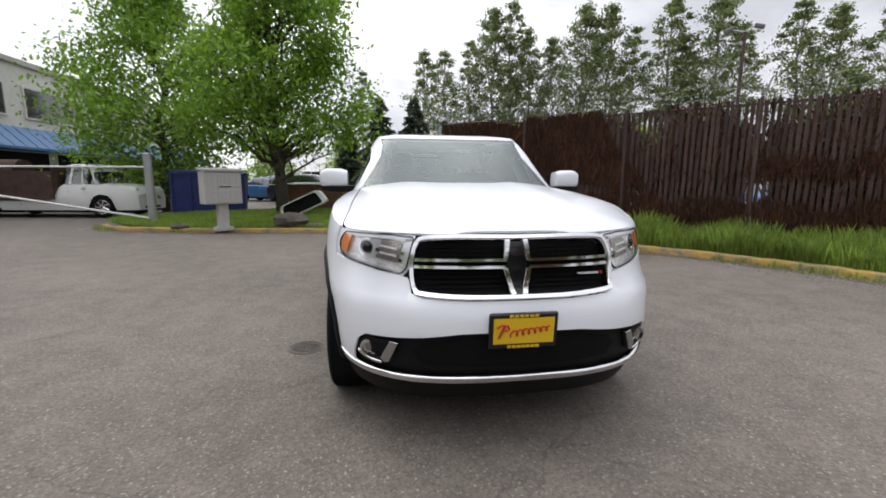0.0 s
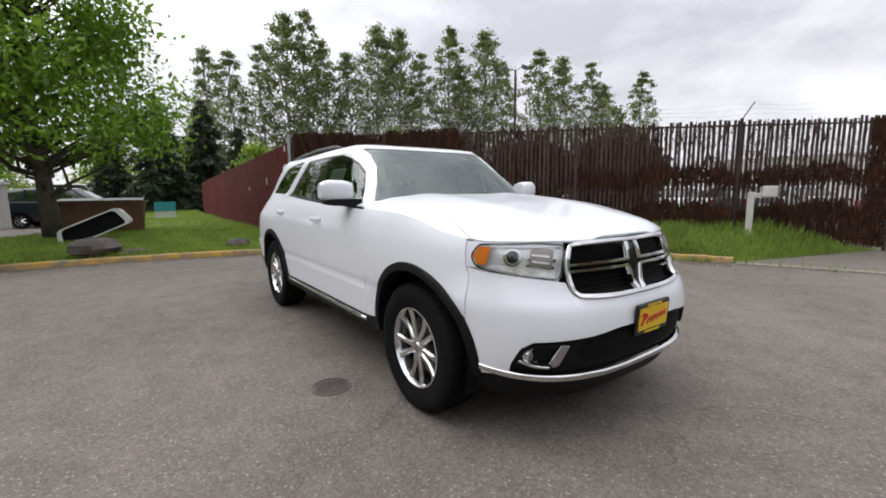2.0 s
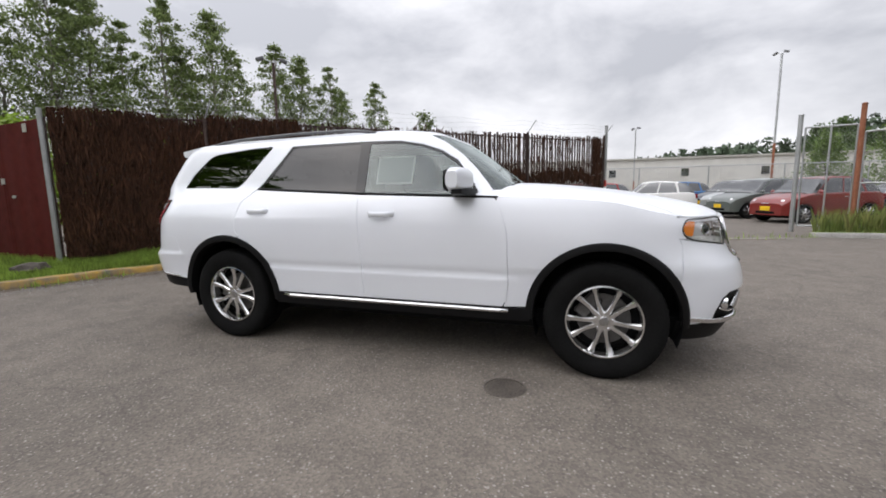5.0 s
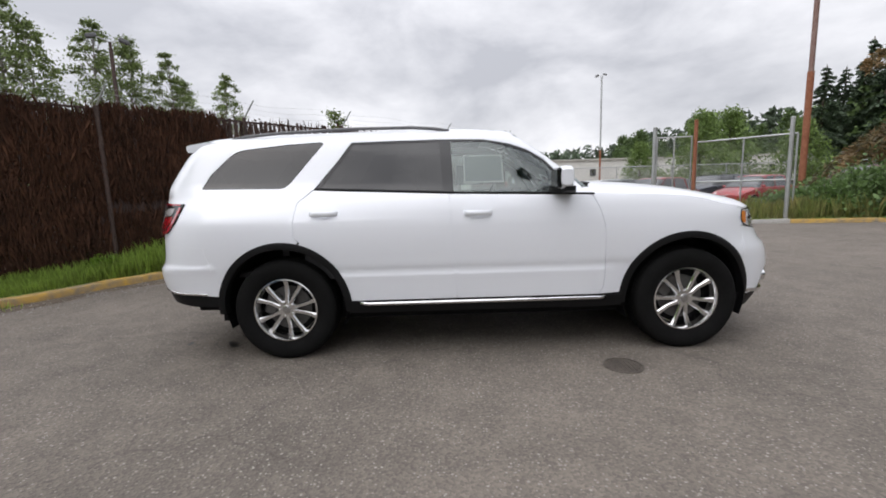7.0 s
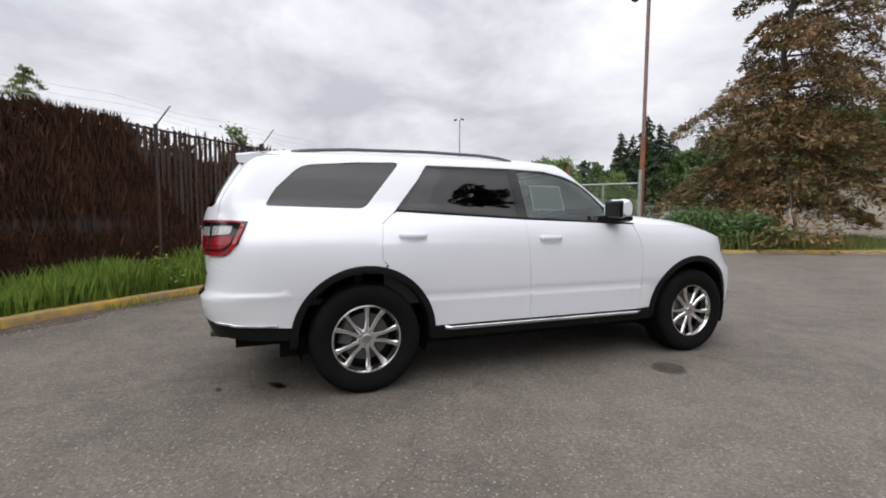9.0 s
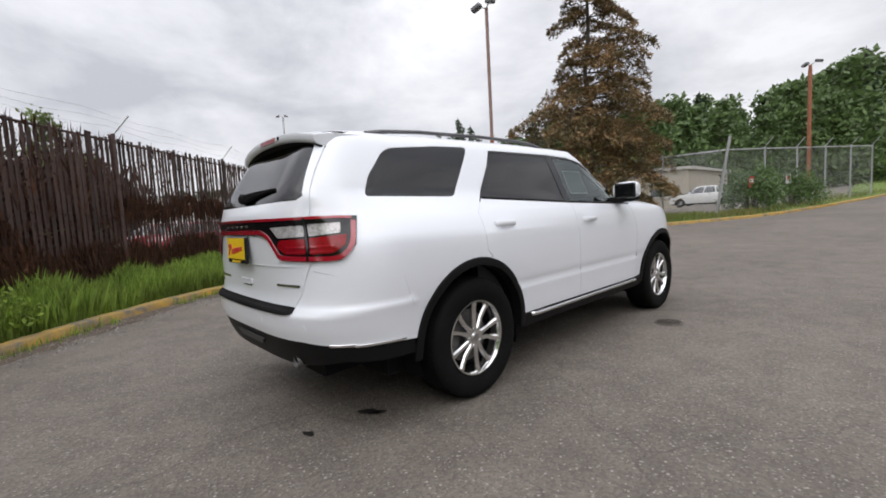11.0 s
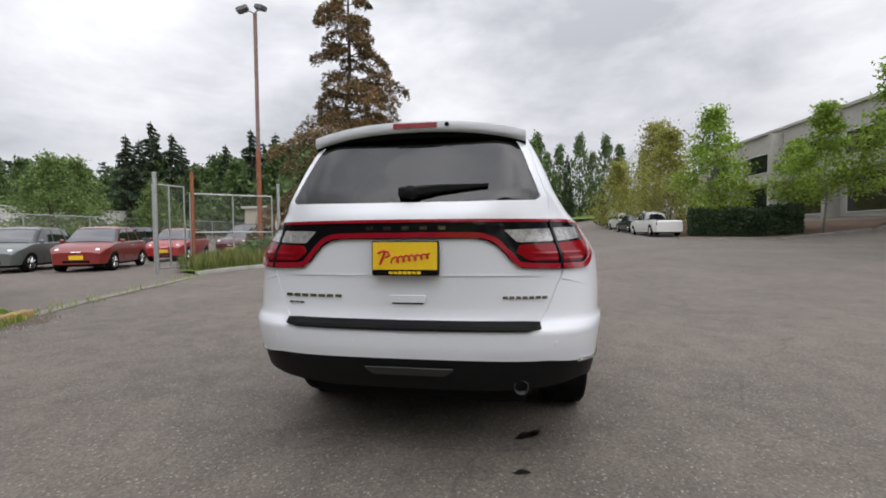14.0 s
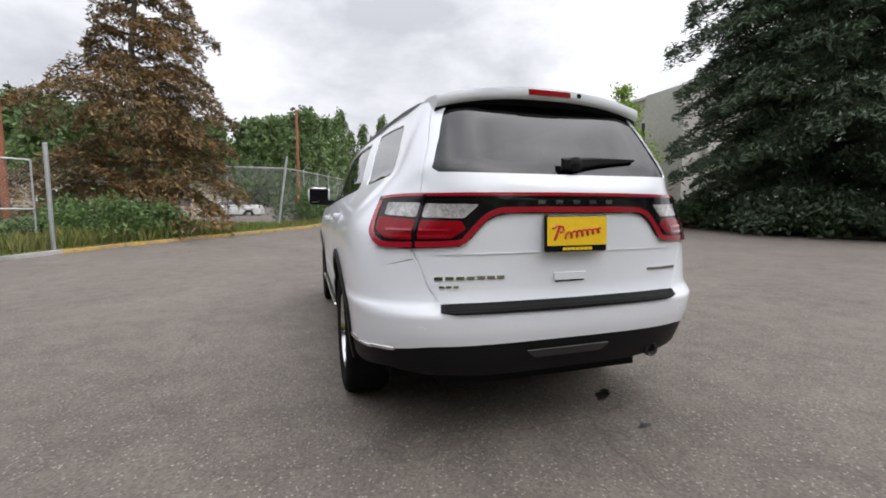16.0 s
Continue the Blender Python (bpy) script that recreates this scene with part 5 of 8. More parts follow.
tail_p = spline((0.3, 3.6), (0.7, 4.2), (0.95, 3.7), (1.15, 3.2), (1.24, 3.6), (1.36, 5.5), (1.7, 7.0))
screen_y = spline((1.10, 0.43), (1.20, 0.56), (1.30, 0.69), (1.45, 0.885), (1.60, 1.085), (1.70, 1.235), (1.76, 1.36))


class Wrap:
    """A skin wrapped round the car. u runs along the contour from the front centre; positive u is the car's right side."""

    def __init__(self, fy, fp, mid, zref):
        self.fy, self.fp, self.mid, self.back = fy, fp, mid, 3.3
        t = np.linspace(0, 3, 901)
        p = np.array([self.plan(q, zref) for q in t])
        d = np.concatenate([[0], np.cumsum(np.hypot(*np.diff(p, axis=0).T))])
        self.t, self.d, self.end = t, d, float(d[-1])

    def plan(self, t, z):
        w = half_w(z)
        if t < 1:
            f = t * math.pi / 2
            L, p = self.mid - self.fy(z), self.fp(z)
            r = ((math.cos(f) / L) ** p + (math.sin(f) / w) ** p) ** (-1 / p)
            h, y = r * math.sin(f), self.mid - r * math.cos(f)
        elif t <= 2:
            h, y = w, self.mid + (self.back - self.mid) * (t - 1)
        else:
            f = (3 - t) * math.pi / 2
            L, p = tail_y(z) - self.back, tail_p(z)
            r = ((math.cos(f) / L) ** p + (math.sin(f) / w) ** p) ** (-1 / p)
            h, y = r * math.sin(f), self.back + r * math.cos(f)
        if z > 1.05 and y > 1.6:
            q = min(1.0, (y - 1.6) / 2.1)
            h -= 0.105 * q * q * (3 - 2 * q) * min(1.0, (z - 1.05) / 0.3) * (h / w)
        if 0.5 < y < 2.9 and z < 0.67:
            e = min(1.0, (y - 0.5) / 0.2, (2.9 - y) / 0.3) * min(1.0, (0.67 - z) / 0.03)
            h += 0.012 * e * e * (3 - 2 * e)
        if y > 3.4 and z < 0.76:
            e, f = min(1.0, (y - 3.4) / 0.3), min(1.0, (0.76 - z) / 0.03)
            h += 0.015 * e * e * (3 - 2 * e) * f * f * (3 - 2 * f) * min(1.0, h / 0.8) ** 4
        for c in (0.0, 3.05):
            h += 0.012 * math.exp(-((y - c) / 0.5) ** 2 - ((z - 0.88) / 0.2) ** 2) * (h / w) ** 6
        return h, y

    def at(self, u, z):
        t = float(np.interp(abs(u), self.d, self.t))
        h, y = self.plan(t, z)
        return Vector((-h if u >= 0 else h, y, z))

    def from_y(self, y, z):
        lo, hi = 0.0, 3.0
        for _ in range(40):
            m = (lo + hi) / 2
            if self.plan(m, z)[1] < y:
                lo = m
            else:
                hi = m
        return float(np.interp(lo, self.t, self.d))

    def from_h(self, h, z, rear=False):
        lo, hi = (2.0, 3.0) if rear else (0.0, 1.0)
        for _ in range(40):
            m = (lo + hi) / 2
            if (self.plan(m, z)[0] < h) != rear:
                lo = m
            else:
                hi = m
        return float(np.interp(lo, self.t, self.d))


LOWER = Wrap(nose_y, nose_p, 0.1, 0.75)
UPPER = Wrap(screen_y, lambda z: 6.0, 1.7, 1.45)


TAIL = Wrap(screen_y, lambda z: 6.0, 1.7, 1.22)


def rear_at(v, z):
    """The tail: v is the way along the contour from the rear centre, positive to the car's right."""
    return TAIL.at((1 if v >= 0 else -1) * (TAIL.end - abs(v)), z)


def tail_v(h, z):
    """v of the point of the tail that lies h from the middle."""
    return TAIL.end - TAIL.from_h(h, z, True)


def tail_u(v):
    """The same point's u on the upper skin."""
    return float(np.interp(np.interp(TAIL.end - v, TAIL.d, TAIL.t), UPPER.t, UPPER.d))


side_z = spline((-0.80, 1.055), (-0.5, 1.058), (-0.3, 1.09), (0.0, 1.16), (0.3, 1.185), (0.6, 1.198), (1.0, 1.208))
mid_z = spline((-0.80, 1.045), (-0.76, 1.07), (-0.6, 1.13), (-0.4, 1.172), (0.0, 1.240), (0.4, 1.28), (0.8, 1.305))


def top_at(h, y):
    """Hood and fender tops: h is signed to the car's right."""
    zs = side_z(y)
    lo, hi = 0.0, 1.4
    for _ in range(24):
        m = (lo + hi) / 2
        if LOWER.plan(m, zs)[1] < y:
            lo = m
        else:
            hi = m
    hb = max(0.05, LOWER.plan(lo, zs)[0])
    k = min(1.0, abs(h) / hb)
    dome = 0.007 * math.exp(-((abs(h) - 0.40) / 0.13) ** 2) * min(1, max(0, (y + 0.7) / 0.5))
    return Vector((-h, y, zs + (mid_z(y) - zs) * (1 - k ** 4.5) + dome))


def fillet(pts, r, n=4):
    """Rounds the corners of a closed outline; r may differ from corner to corner."""
    out = []
    m = len(pts)
    for i in range(m):
        p, a, b = Vector(pts[i][:2]), Vector(pts[i - 1][:2]), Vector(pts[(i + 1) % m][:2])
        rr = pts[i][2] if len(pts[i]) > 2 else r
        da, db = a - p, b - p
        k = min(rr, da.length * 0.45, db.length * 0.45)
        if k < 1e-4:
            out.append(tuple(p))
            continue
        s, e = p + da.normalized() * k, p + db.normalized() * k
        for j in range(n + 1):
            t = j / n
            out.append(tuple(s * (1 - t) ** 2 + p * 2 * t * (1 - t) + e * t * t))
    return out


def dense(pts, step, closed=True):
    out = []
    for a, b in zip(pts, pts[1:] + pts[:1] if closed else pts[1:]):
        a, b = Vector(a[:2]), Vector(b[:2])
        k = max(1, int(math.ceil((b - a).length / step)))
        out += [tuple(a.lerp(b, j / k)) for j in range(k)]
    if not closed:
        out.append(tuple(pts[-1][:2]))
    return out


def skin(name, surf, loops, mat, parent, off=0.0, thick=0.012, step=0.05, label="", flip=False):
    """A panel cut out of a surface: loops[0] is its outline in the surface's coordinates, the rest are holes."""
    loops = [dense(l, step * 0.6) for l in loops]
    if flip:
        loops = [[(-a, b) for a, b in l] for l in loops]
    pts, edges = [], []
    for l in loops:
        n0 = len(pts)
        pts += [Vector(p) for p in l]
        edges += [(n0 + i, n0 + (i + 1) % len(l)) for i in range(len(l))]
    def within(x, y):
        return inside(loops[0], x, y) and not any(inside(h, x, y) for h in loops[1:])
    edge_pts = np.array([(p.x, p.y) for p in pts])
    x0, y0 = edge_pts.min(0)
    x1, y1 = edge_pts.max(0)
    row, y = 0, y0 + step / 2
    while y < y1:
        x = x0 + step * (0.25 if row % 2 else 0.75)
        while x < x1:
            if within(x, y) and np.min(np.abs(edge_pts - (x, y)).sum(1)) > step * 0.45:
                pts.append(Vector((x, y)))
            x += step
        y += step * 0.9
        row += 1
    v2, _, faces, *_ = delaunay_2d_cdt(pts, edges, [], 0, 1e-6)
    tri = []
    for t in faces:
        c = sum((v2[i] for i in t), Vector((0, 0))) / len(t)
        if within(c.x, c.y):
            tri.append(t)
    pos, nor = [], []
    for p in v2:
        e = 0.004
        q = surf(p.x, p.y)
        a = (surf(p.x + e, p.y) - surf(p.x - e, p.y)).cross(surf(p.x, p.y + e) - surf(p.x, p.y - e))
        a = a.normalized() if a.length > 1e-12 else Vector((0, 0, 1))
        if a.dot(q - Vector((0, 1.6, 0.75))) < 0:
            a = -a
        pos.append(q + a * off)
        nor.append(a)
    tris = []
    for t in tri:
        a, b, c = (pos[i] for i in t[:3])
        if (b - a).cross(c - a).dot(nor[t[0]]) < 0:
            t = tuple(reversed(t))
        tris.append(tuple(t))
    verts, norms, fcs = list(pos), list(nor), list(tris)
    if thick:
        seen = {}
        for t in tris:
            for a, b in zip(t, t[1:] + t[:1]):
                seen[(a, b)] = 1
        for a, b in list(seen):
            if (b, a) not in seen:
                n0 = len(verts)
                mid = (nor[a] + nor[b]).normalized()
                out = (pos[b] - pos[a]).cross(mid).normalized()
                verts += [pos[a], pos[b], pos[b] - nor[b] * thick, pos[a] - nor[a] * thick]
                norms += [(out + mid).normalized(), (out + mid).normalized(), out, out]
                fcs.append((n0 + 1, n0, n0 + 3, n0 + 2))
    me = bpy.data.meshes.new(name)
    me.from_pydata([tuple(p) for p in verts], [], fcs)
    me.materials.append(mat)
    me.shade_smooth()
    me.normals_split_custom_set_from_vertices([tuple(n) for n in norms])
    ob = new(name, me)
    ob.parent = parent
    if label:
        ob["label"] = label
    return ob


def ribbon(path, w):
    """A closed outline of width w along an open path."""
    P = [Vector(p) for p in path]
    L, R = [], []
    for i, p in enumerate(P):
        d = (P[min(i + 1, len(P) - 1)] - P[max(i - 1, 0)]).normalized()
        n = Vector((-d.y, d.x)) * w / 2
        L.append(tuple(p + n))
        R.append(tuple(p - n))
    return L + R[::-1]


def smooth_line(pts, n=6):
    """A rounded open line through points."""
    out = []
    P = [Vector(p) for p in pts]
    for i in range(len(P) - 1):
        a, b, c, d = P[max(i - 1, 0)], P[i], P[i + 1], P[min(i + 2, len(P) - 1)]
        for j in range(n):
            t = j / n
            out.append(tuple(0.5 * ((2 * b) + (c - a) * t + (2 * a - 5 * b + 4 * c - d) * t * t + (3 * b - a - 3 * c + d) * t ** 3)))
    out.append(tuple(P[-1]))
    return out


def car_paint(name, base, rough=0.32):
    m = bpy.data.materials.new(name)
    m.use_nodes = True
    n, l = m.node_tree.nodes, m.node_tree.links
    p = n["Principled BSDF"]
    co = n.new("ShaderNodeTexCoord")
    no = n.new("ShaderNodeTexNoise")
    no.inputs["Scale"].default_value, no.inputs["Detail"].default_value = 2.5, 4
    l.new(co.outputs["Object"], no.inputs["Vector"])
    mx = n.new("ShaderNodeMixRGB")
    mx.inputs["Color1"].default_value = [c * 0.965 for c in base] + [1]
    mx.inputs["Color2"].default_value = list(base) + [1]
    l.new(no.outputs["Fac"], mx.inputs["Fac"])
    l.new(mx.outputs[0], p.inputs["Base Color"])
    p.inputs["Roughness"].default_value = rough
    p.inputs["Coat Weight"].default_value, p.inputs["Coat Roughness"].default_value = 0.7, 0.03
    return m


PAINT = car_paint("white_paint", (0.80, 0.82, 0.862))
CHROME = material("chrome", (0.74, 0.74, 0.75), 0.09, metal=1.0, vary=0.04, bump=0)
ALLOY = material("polished_alloy", (0.70, 0.70, 0.70), 0.18, metal=1.0, vary=0.06, bump=0)
IRON = material("brake_iron", (0.13, 0.125, 0.12), 0.5, metal=0.6, vary=0.2, bump=0.05)
TRIM = material("black_trim", (0.009, 0.009, 0.0095), 0.5, vary=0.15, scale=8, fine=300, bump=0.12, spec=0.14)
GLOSS_BLACK = material("gloss_black", (0.006, 0.006, 0.007), 0.12, vary=0.1, bump=0)
RUBBER = material("tyre_rubber", (0.008, 0.008, 0.008), 0.85, vary=0.2, scale=8, fine=60, bump=0.2, spec=0.1)
CLOTH = material("dark_seat", (0.02, 0.02, 0.022), 0.8, vary=0.2, bump=0.2)
CABIN = material("cabin_plastic", (0.03, 0.03, 0.032), 0.6, vary=0.15, bump=0.05)
RED_LENS = material("red_lens", (0.22, 0.004, 0.008), 0.15, vary=0.2, scale=30, fine=120, bump=0, coat=0.25, spec=0.25)
REVERSE_LENS = material("reverse_lens", (0.40, 0.39, 0.385), 0.2, metal=0.2, vary=0.45, scale=30, fine=110, bump=0, coat=0.6)
RED_LINE = material("red_light_guide", (0.32, 0.008, 0.02), 0.15, vary=0.1, bump=0, coat=1.0)
AMBER = material("amber_lens", (0.75, 0.22, 0.03), 0.15, vary=0.15, fine=120, bump=0, coat=1.0)
CLEAR_WHITE = material("clear_reflector", (0.74, 0.74, 0.74), 0.22, metal=0.15, vary=0.3, scale=25, fine=90, bump=0, coat=1.0)
LAMP_SILVER = material("lamp_reflector", (0.76, 0.76, 0.77), 0.24, metal=0.5, vary=0.15, scale=12, bump=0)
LAMP_DARK = material("smoked_reflector", (0.30, 0.27, 0.25), 0.25, metal=0.5, vary=0.3, scale=20, fine=90, bump=0)
YELLOW_PLATE = material("plate_yellow", (0.80, 0.52, 0.015), 0.4, vary=0.06, bump=0)
PLATE_RED = material("plate_red", (0.50, 0.02, 0.02), 0.4, vary=0.05, bump=0)
PAPER = material("paper", (0.75, 0.75, 0.73), 0.7, vary=0.05, bump=0)
TINT = glass("privacy_glass", (0.012, 0.012, 0.014), 0.95, 1.6)
CLEAR = glass("front_door_glass", (0.66, 0.74, 0.70), 0.95, 2.0, (0.93, 1.0, 0.98))
SCREEN = glass("windscreen_glass", (0.5, 0.62, 0.57), 0.92, 1.95, (0.92, 1.0, 0.98))
COVER = glass("lamp_cover", (0.96, 0.96, 0.96), 0.9, 0.07)
BADGE = material("badge_chrome", (0.45, 0.45, 0.46), 0.2, metal=1.0, vary=0.1, bump=0)

suv = thing("suv", (0, 0, 0), "clean white seven-seat SUV with chrome trim and tinted rear glass", "car")
ARCH_R, ARCH_Z, AXLES = 0.505, 0.40, (0.0, 3.043)


def arch(yc, a0, a1, n=16, r=ARCH_R):
    """Points of a wheel arch from angle a0 to a1; 0 looks to the rear, 90 up."""
    return [(yc + r * math.cos(radians(a0 + (a1 - a0) * i / n)), ARCH_Z + r * math.sin(radians(a0 + (a1 - a0) * i / n))) for i in range(n + 1)]


def on(wrap, pts, step=0.04, closed=True):
    """Outline given as (y, z) on the flank turned into (u, z)."""
    return [(wrap.from_y(y, z), z) for y, z in dense(pts, step, closed)]


for flip in (False, True):
    # front fender, flank part and top part
    top = [(y, side_z(y)) for y in np.linspace(0.60, -0.40, 12)]
    out = [(0.620, 0.60), (0.626, 0.95), (0.668, 1.10), (0.714, side_z(0.70))] + [(float(y), z) for y, z in top] + [(-0.405, 1.0), (-0.415, 0.93), (-0.437, 0.885), (-0.437, 0.67)] + arch(0.0, 147, 6, 18) + [(0.655, 0.445), (0.628, 0.50)]
    skin("fender", LOWER.at, [on(LOWER, out)], PAINT, suv, flip=flip)
    strip = [(0.781, 0.72), (0.786, 0.3), (0.796, 0.0), (0.814, -0.25), (0.838, -0.40), (0.85, -0.425), (1.1, -0.42), (1.1, -0.2), (1.1, 0.1), (1.1, 0.4), (1.1, 0.86), (0.79, 0.86)]
    fl = []
    for h, y in dense(strip, 0.04):
        hb = LOWER.plan(float(np.interp(LOWER.from_y(y, side_z(y)), LOWER.d, LOWER.t)), side_z(y))[0]
        fl.append((min(h, hb - 0.001), y))
    skin("fender_top", top_at, [fl], PAINT, suv, thick=0.0, flip=flip)
    # doors
    front_door = [(0.624, 0.60), (0.63, 0.95), (0.672, 1.10), (0.72, 1.19), (0.80, 1.203), (1.2, 1.214), (1.776, 1.234), (1.768, 1.05), (1.745, 0.75), (1.735, 0.445), (0.665, 0.445), (0.632, 0.50)]
    rear_door = [(1.780, 1.234), (2.3, 1.258), (2.80, 1.285), (2.913, 1.19), (2.934, 1.05), (2.934, 0.945), (2.89, 0.90)] + arch(3.043, 106, 168, 10) + [(2.555, 0.445), (1.739, 0.445), (1.749, 0.75), (1.772, 1.05)]
    dF = skin("front_door", LOWER.at, [on(LOWER, front_door)], PAINT, suv, flip=flip, step=0.026)
    dR = skin("rear_door", LOWER.at, [on(LOWER, rear_door)], PAINT, suv, flip=flip, step=0.026)
    # uniside: quarter panel, pillars and the rail over the windows, with the quarter window hole
    tip_v = 0.66
    rear_cut = [(tail_u(tail_v(h, z)), z) for h, z in ((0.545, 1.69), (0.566, 1.62), (0.616, 1.45), (0.655, 1.33), (0.676, 1.215))]
    lamp_edge = [(tail_u(0.75), 1.213), (UPPER.from_y(3.79, 1.205), 1.205), (UPPER.from_y(3.83, 1.16), 1.16), (UPPER.from_y(3.90, 1.02), 1.02), (UPPER.from_y(3.95, 0.985), 0.985), (tail_u(0.692), 0.982), (tail_u(0.672), 0.938)]
    seam = [(UPPER.from_y(3.93, 0.897), 0.897), (UPPER.from_y(3.62, 0.881), 0.881)]
    low = on(UPPER, [(3.62, 0.881), (3.565, 0.70)], closed=False) + on(UPPER, arch(3.043, 28, 104, 14), closed=False)
    cdoor = on(UPPER, [(2.905, 0.905), (2.938, 0.945), (2.938, 1.05), (2.918, 1.195), (2.812, 1.288), (2.62, 1.52), (2.53, 1.648), (1.84, 1.648), (1.50, 1.638), (1.30, 1.60), (1.16, 1.553), (1.03, 1.475), (0.93, 1.36), (0.835, 1.215), (0.72, 1.20)], closed=False)
    pillar = on(UPPER, [(0.745, 1.235), (0.80, 1.30), (0.90, 1.41), (1.02, 1.52), (1.16, 1.62), (1.30, 1.69)], closed=False)
    roofline = [(float(u), 1.705) for u in np.linspace(UPPER.from_y(1.34, 1.705), tail_u(tail_v(0.54, 1.705)) - 0.01, 30)]
    hole = [(3.70, 1.312), (3.635, 1.43), (3.46, 1.612, 0.08), (3.05, 1.650), (2.735, 1.662, 0.05), (3.03, 1.300, 0.05)]
    hole = [(UPPER.from_y(y, z), z) for y, z in dense(fillet(hole, 0.03), 0.03)]
    skin("body_side", UPPER.at, [cdoor + pillar + roofline + rear_cut + lamp_edge + seam + low, hole], PAINT, suv, flip=flip, step=0.06)
    skin("quarter_window", UPPER.at, [hole], TINT, suv, off=-0.006, thick=0, flip=flip, label="dark tinted quarter window")
    fg = [(0.86, 1.222), (1.3, 1.226), (1.742, 1.242), (1.752, 1.628), (1.47, 1.62), (1.30, 1.582), (1.15, 1.53), (1.035, 1.457), (0.945, 1.35)]
    rg = [(1.82, 1.246), (2.3, 1.266), (2.765, 1.292), (2.60, 1.515), (2.52, 1.634), (1.84, 1.634)]
    skin("front_window", UPPER.at, [on(UPPER, fg)], CLEAR, dF, off=-0.010, thick=0, flip=flip)
    skin("rear_window", UPPER.at, [on(UPPER, rg)], TINT, dR, off=-0.010, thick=0, flip=flip, label="dark tinted rear door window")
    ring = on(UPPER, [(0.80, 1.203), (1.3, 1.212), (1.78, 1.232), (2.80, 1.284), (2.64, 1.52), (2.535, 1.652), (1.84, 1.652), (1.50, 1.642), (1.30, 1.604), (1.16, 1.557), (1.02, 1.475), (0.92, 1.36)])
    skin("window_frame", UPPER.at, [ring, on(UPPER, fg), on(UPPER, rg)], GLOSS_BLACK, dF, off=-0.006, thick=0.004, flip=flip, step=0.04, label="gloss black window frame and pillar")
    sill = Geo()
    rows = []
    for y in np.linspace(0.70, 2.80, 36):
        zb = float(np.interp(y, (0.7, 1.78, 2.8), (1.198, 1.234, 1.286)))
        a, b = LOWER.at(LOWER.from_y(y, zb), zb), UPPER.at(UPPER.from_y(y, zb), zb)
        a.x -= 0.004
        b.x += 0.02
        rows.append([a + Vector((0, 0, -0.006)), a + Vector((0, 0, 0.008)), b + Vector((0, 0, 0.014)), b + Vector((0, 0, -0.01))])
    sill.loft([[(-p.x if flip else p.x, p.y, p.z) for p in rw] for rw in rows], caps=True)
    part("belt_moulding", sill, TRIM, suv, smooth=40)
    # painted flanges behind the shut lines
    for line in ([(0.62, 0.46), (0.622, 0.60), (0.628, 0.95), (0.67, 1.10), (0.715, 1.18)], [(1.737, 0.46), (1.747, 0.75), (1.770, 1.05), (1.777, 1.22)], [(2.92, 0.93), (2.936, 1.0), (2.934, 1.06), (2.914, 1.19), (2.82, 1.27)], [(-0.438, 0.69), (-0.438, 0.88)]):
        u_line = on(LOWER, line, closed=False)
        skin("door_flange", LOWER.at, [ribbon(u_line, 0.05)], PAINT, suv, off=-0.011, thick=0, flip=flip)
    for line in ([(3.93, 0.896), (3.78, 0.889), (3.63, 0.881)], [(3.618, 0.875), (3.59, 0.78), (3.567, 0.71)]):
        skin("bumper_flange", UPPER.at, [ribbon(on(UPPER, line, closed=False), 0.05)], PAINT, suv, off=-0.0015, thick=0, flip=flip)
    # black cladding under the doors, chrome strip
    skin("side_sill", LOWER.at, [on(LOWER, [(0.48, 0.350), (2.57, 0.350), (2.545, 0.44), (0.50, 0.44)])], TRIM, suv, off=0.012, flip=flip)
    line = [LOWER.at(LOWER.from_y(float(y), 0.42), 0.42 + (0.01 if y > 2.44 else 0)) for y in np.linspace(0.62, 2.47, 30)]
    part("chrome_strip", Geo().tube([((-p.x if flip else p.x) * 1.0 + (0.016 if flip else -0.016), p.y, p.z) for p in line], 0.015, 10), CHROME, suv, "bright chrome sill strip", smooth=True)
    # wheel arch flares and liners
    for yc in AXLES:
        s = 1 if flip else -1
        g = Geo()
        rows = []
        for i in range(41):
            a = radians(-4 + 188 * i / 40)
            row = []
            for rr, o in ((0.508, 0.001), (0.506, 0.012), (0.485, 0.018), (0.458, 0.014), (0.452, -0.05)):
                y, z = yc + rr * math.cos(a), ARCH_Z + rr * math.sin(a)
                q = LOWER.at(LOWER.from_y(min(y, 3.6), z), z) if y < 2 else UPPER.at(UPPER.from_y(y, z), z)
                row.append((s * (abs(q.x) + o), y, z))
            rows.append(row)
        g.loft(rows, closed=False)
        part("arch_flare", g, TRIM, suv, "black plastic wheel arch flare", smooth=60)
        g = Geo()
        rows = []
        for i in range(25):
            a = radians(-20 + 220 * i / 24)
            y, z = yc + 0.462 * math.cos(a), ARCH_Z + 0.462 * math.sin(a)
            rows.append([(s * 0.90, y, z), (s * 0.55, y, z)])
        g.loft(rows, closed=False)
        g.add([(s * 0.56, yc + 0.462 * math.cos(radians(-20 + 220 * i / 24)), ARCH_Z + 0.462 * math.sin(radians(-20 + 220 * i / 24))) for i in range(25)], [tuple(range(25))])
        part("wheel_well", g, DARK, suv)

# hood, cowl, windscreen, roof
def edge_h(y):
    z = side_z(y)
    return LOWER.plan(float(np.interp(LOWER.from_y(y, z), LOWER.d, LOWER.t)), z)[0]


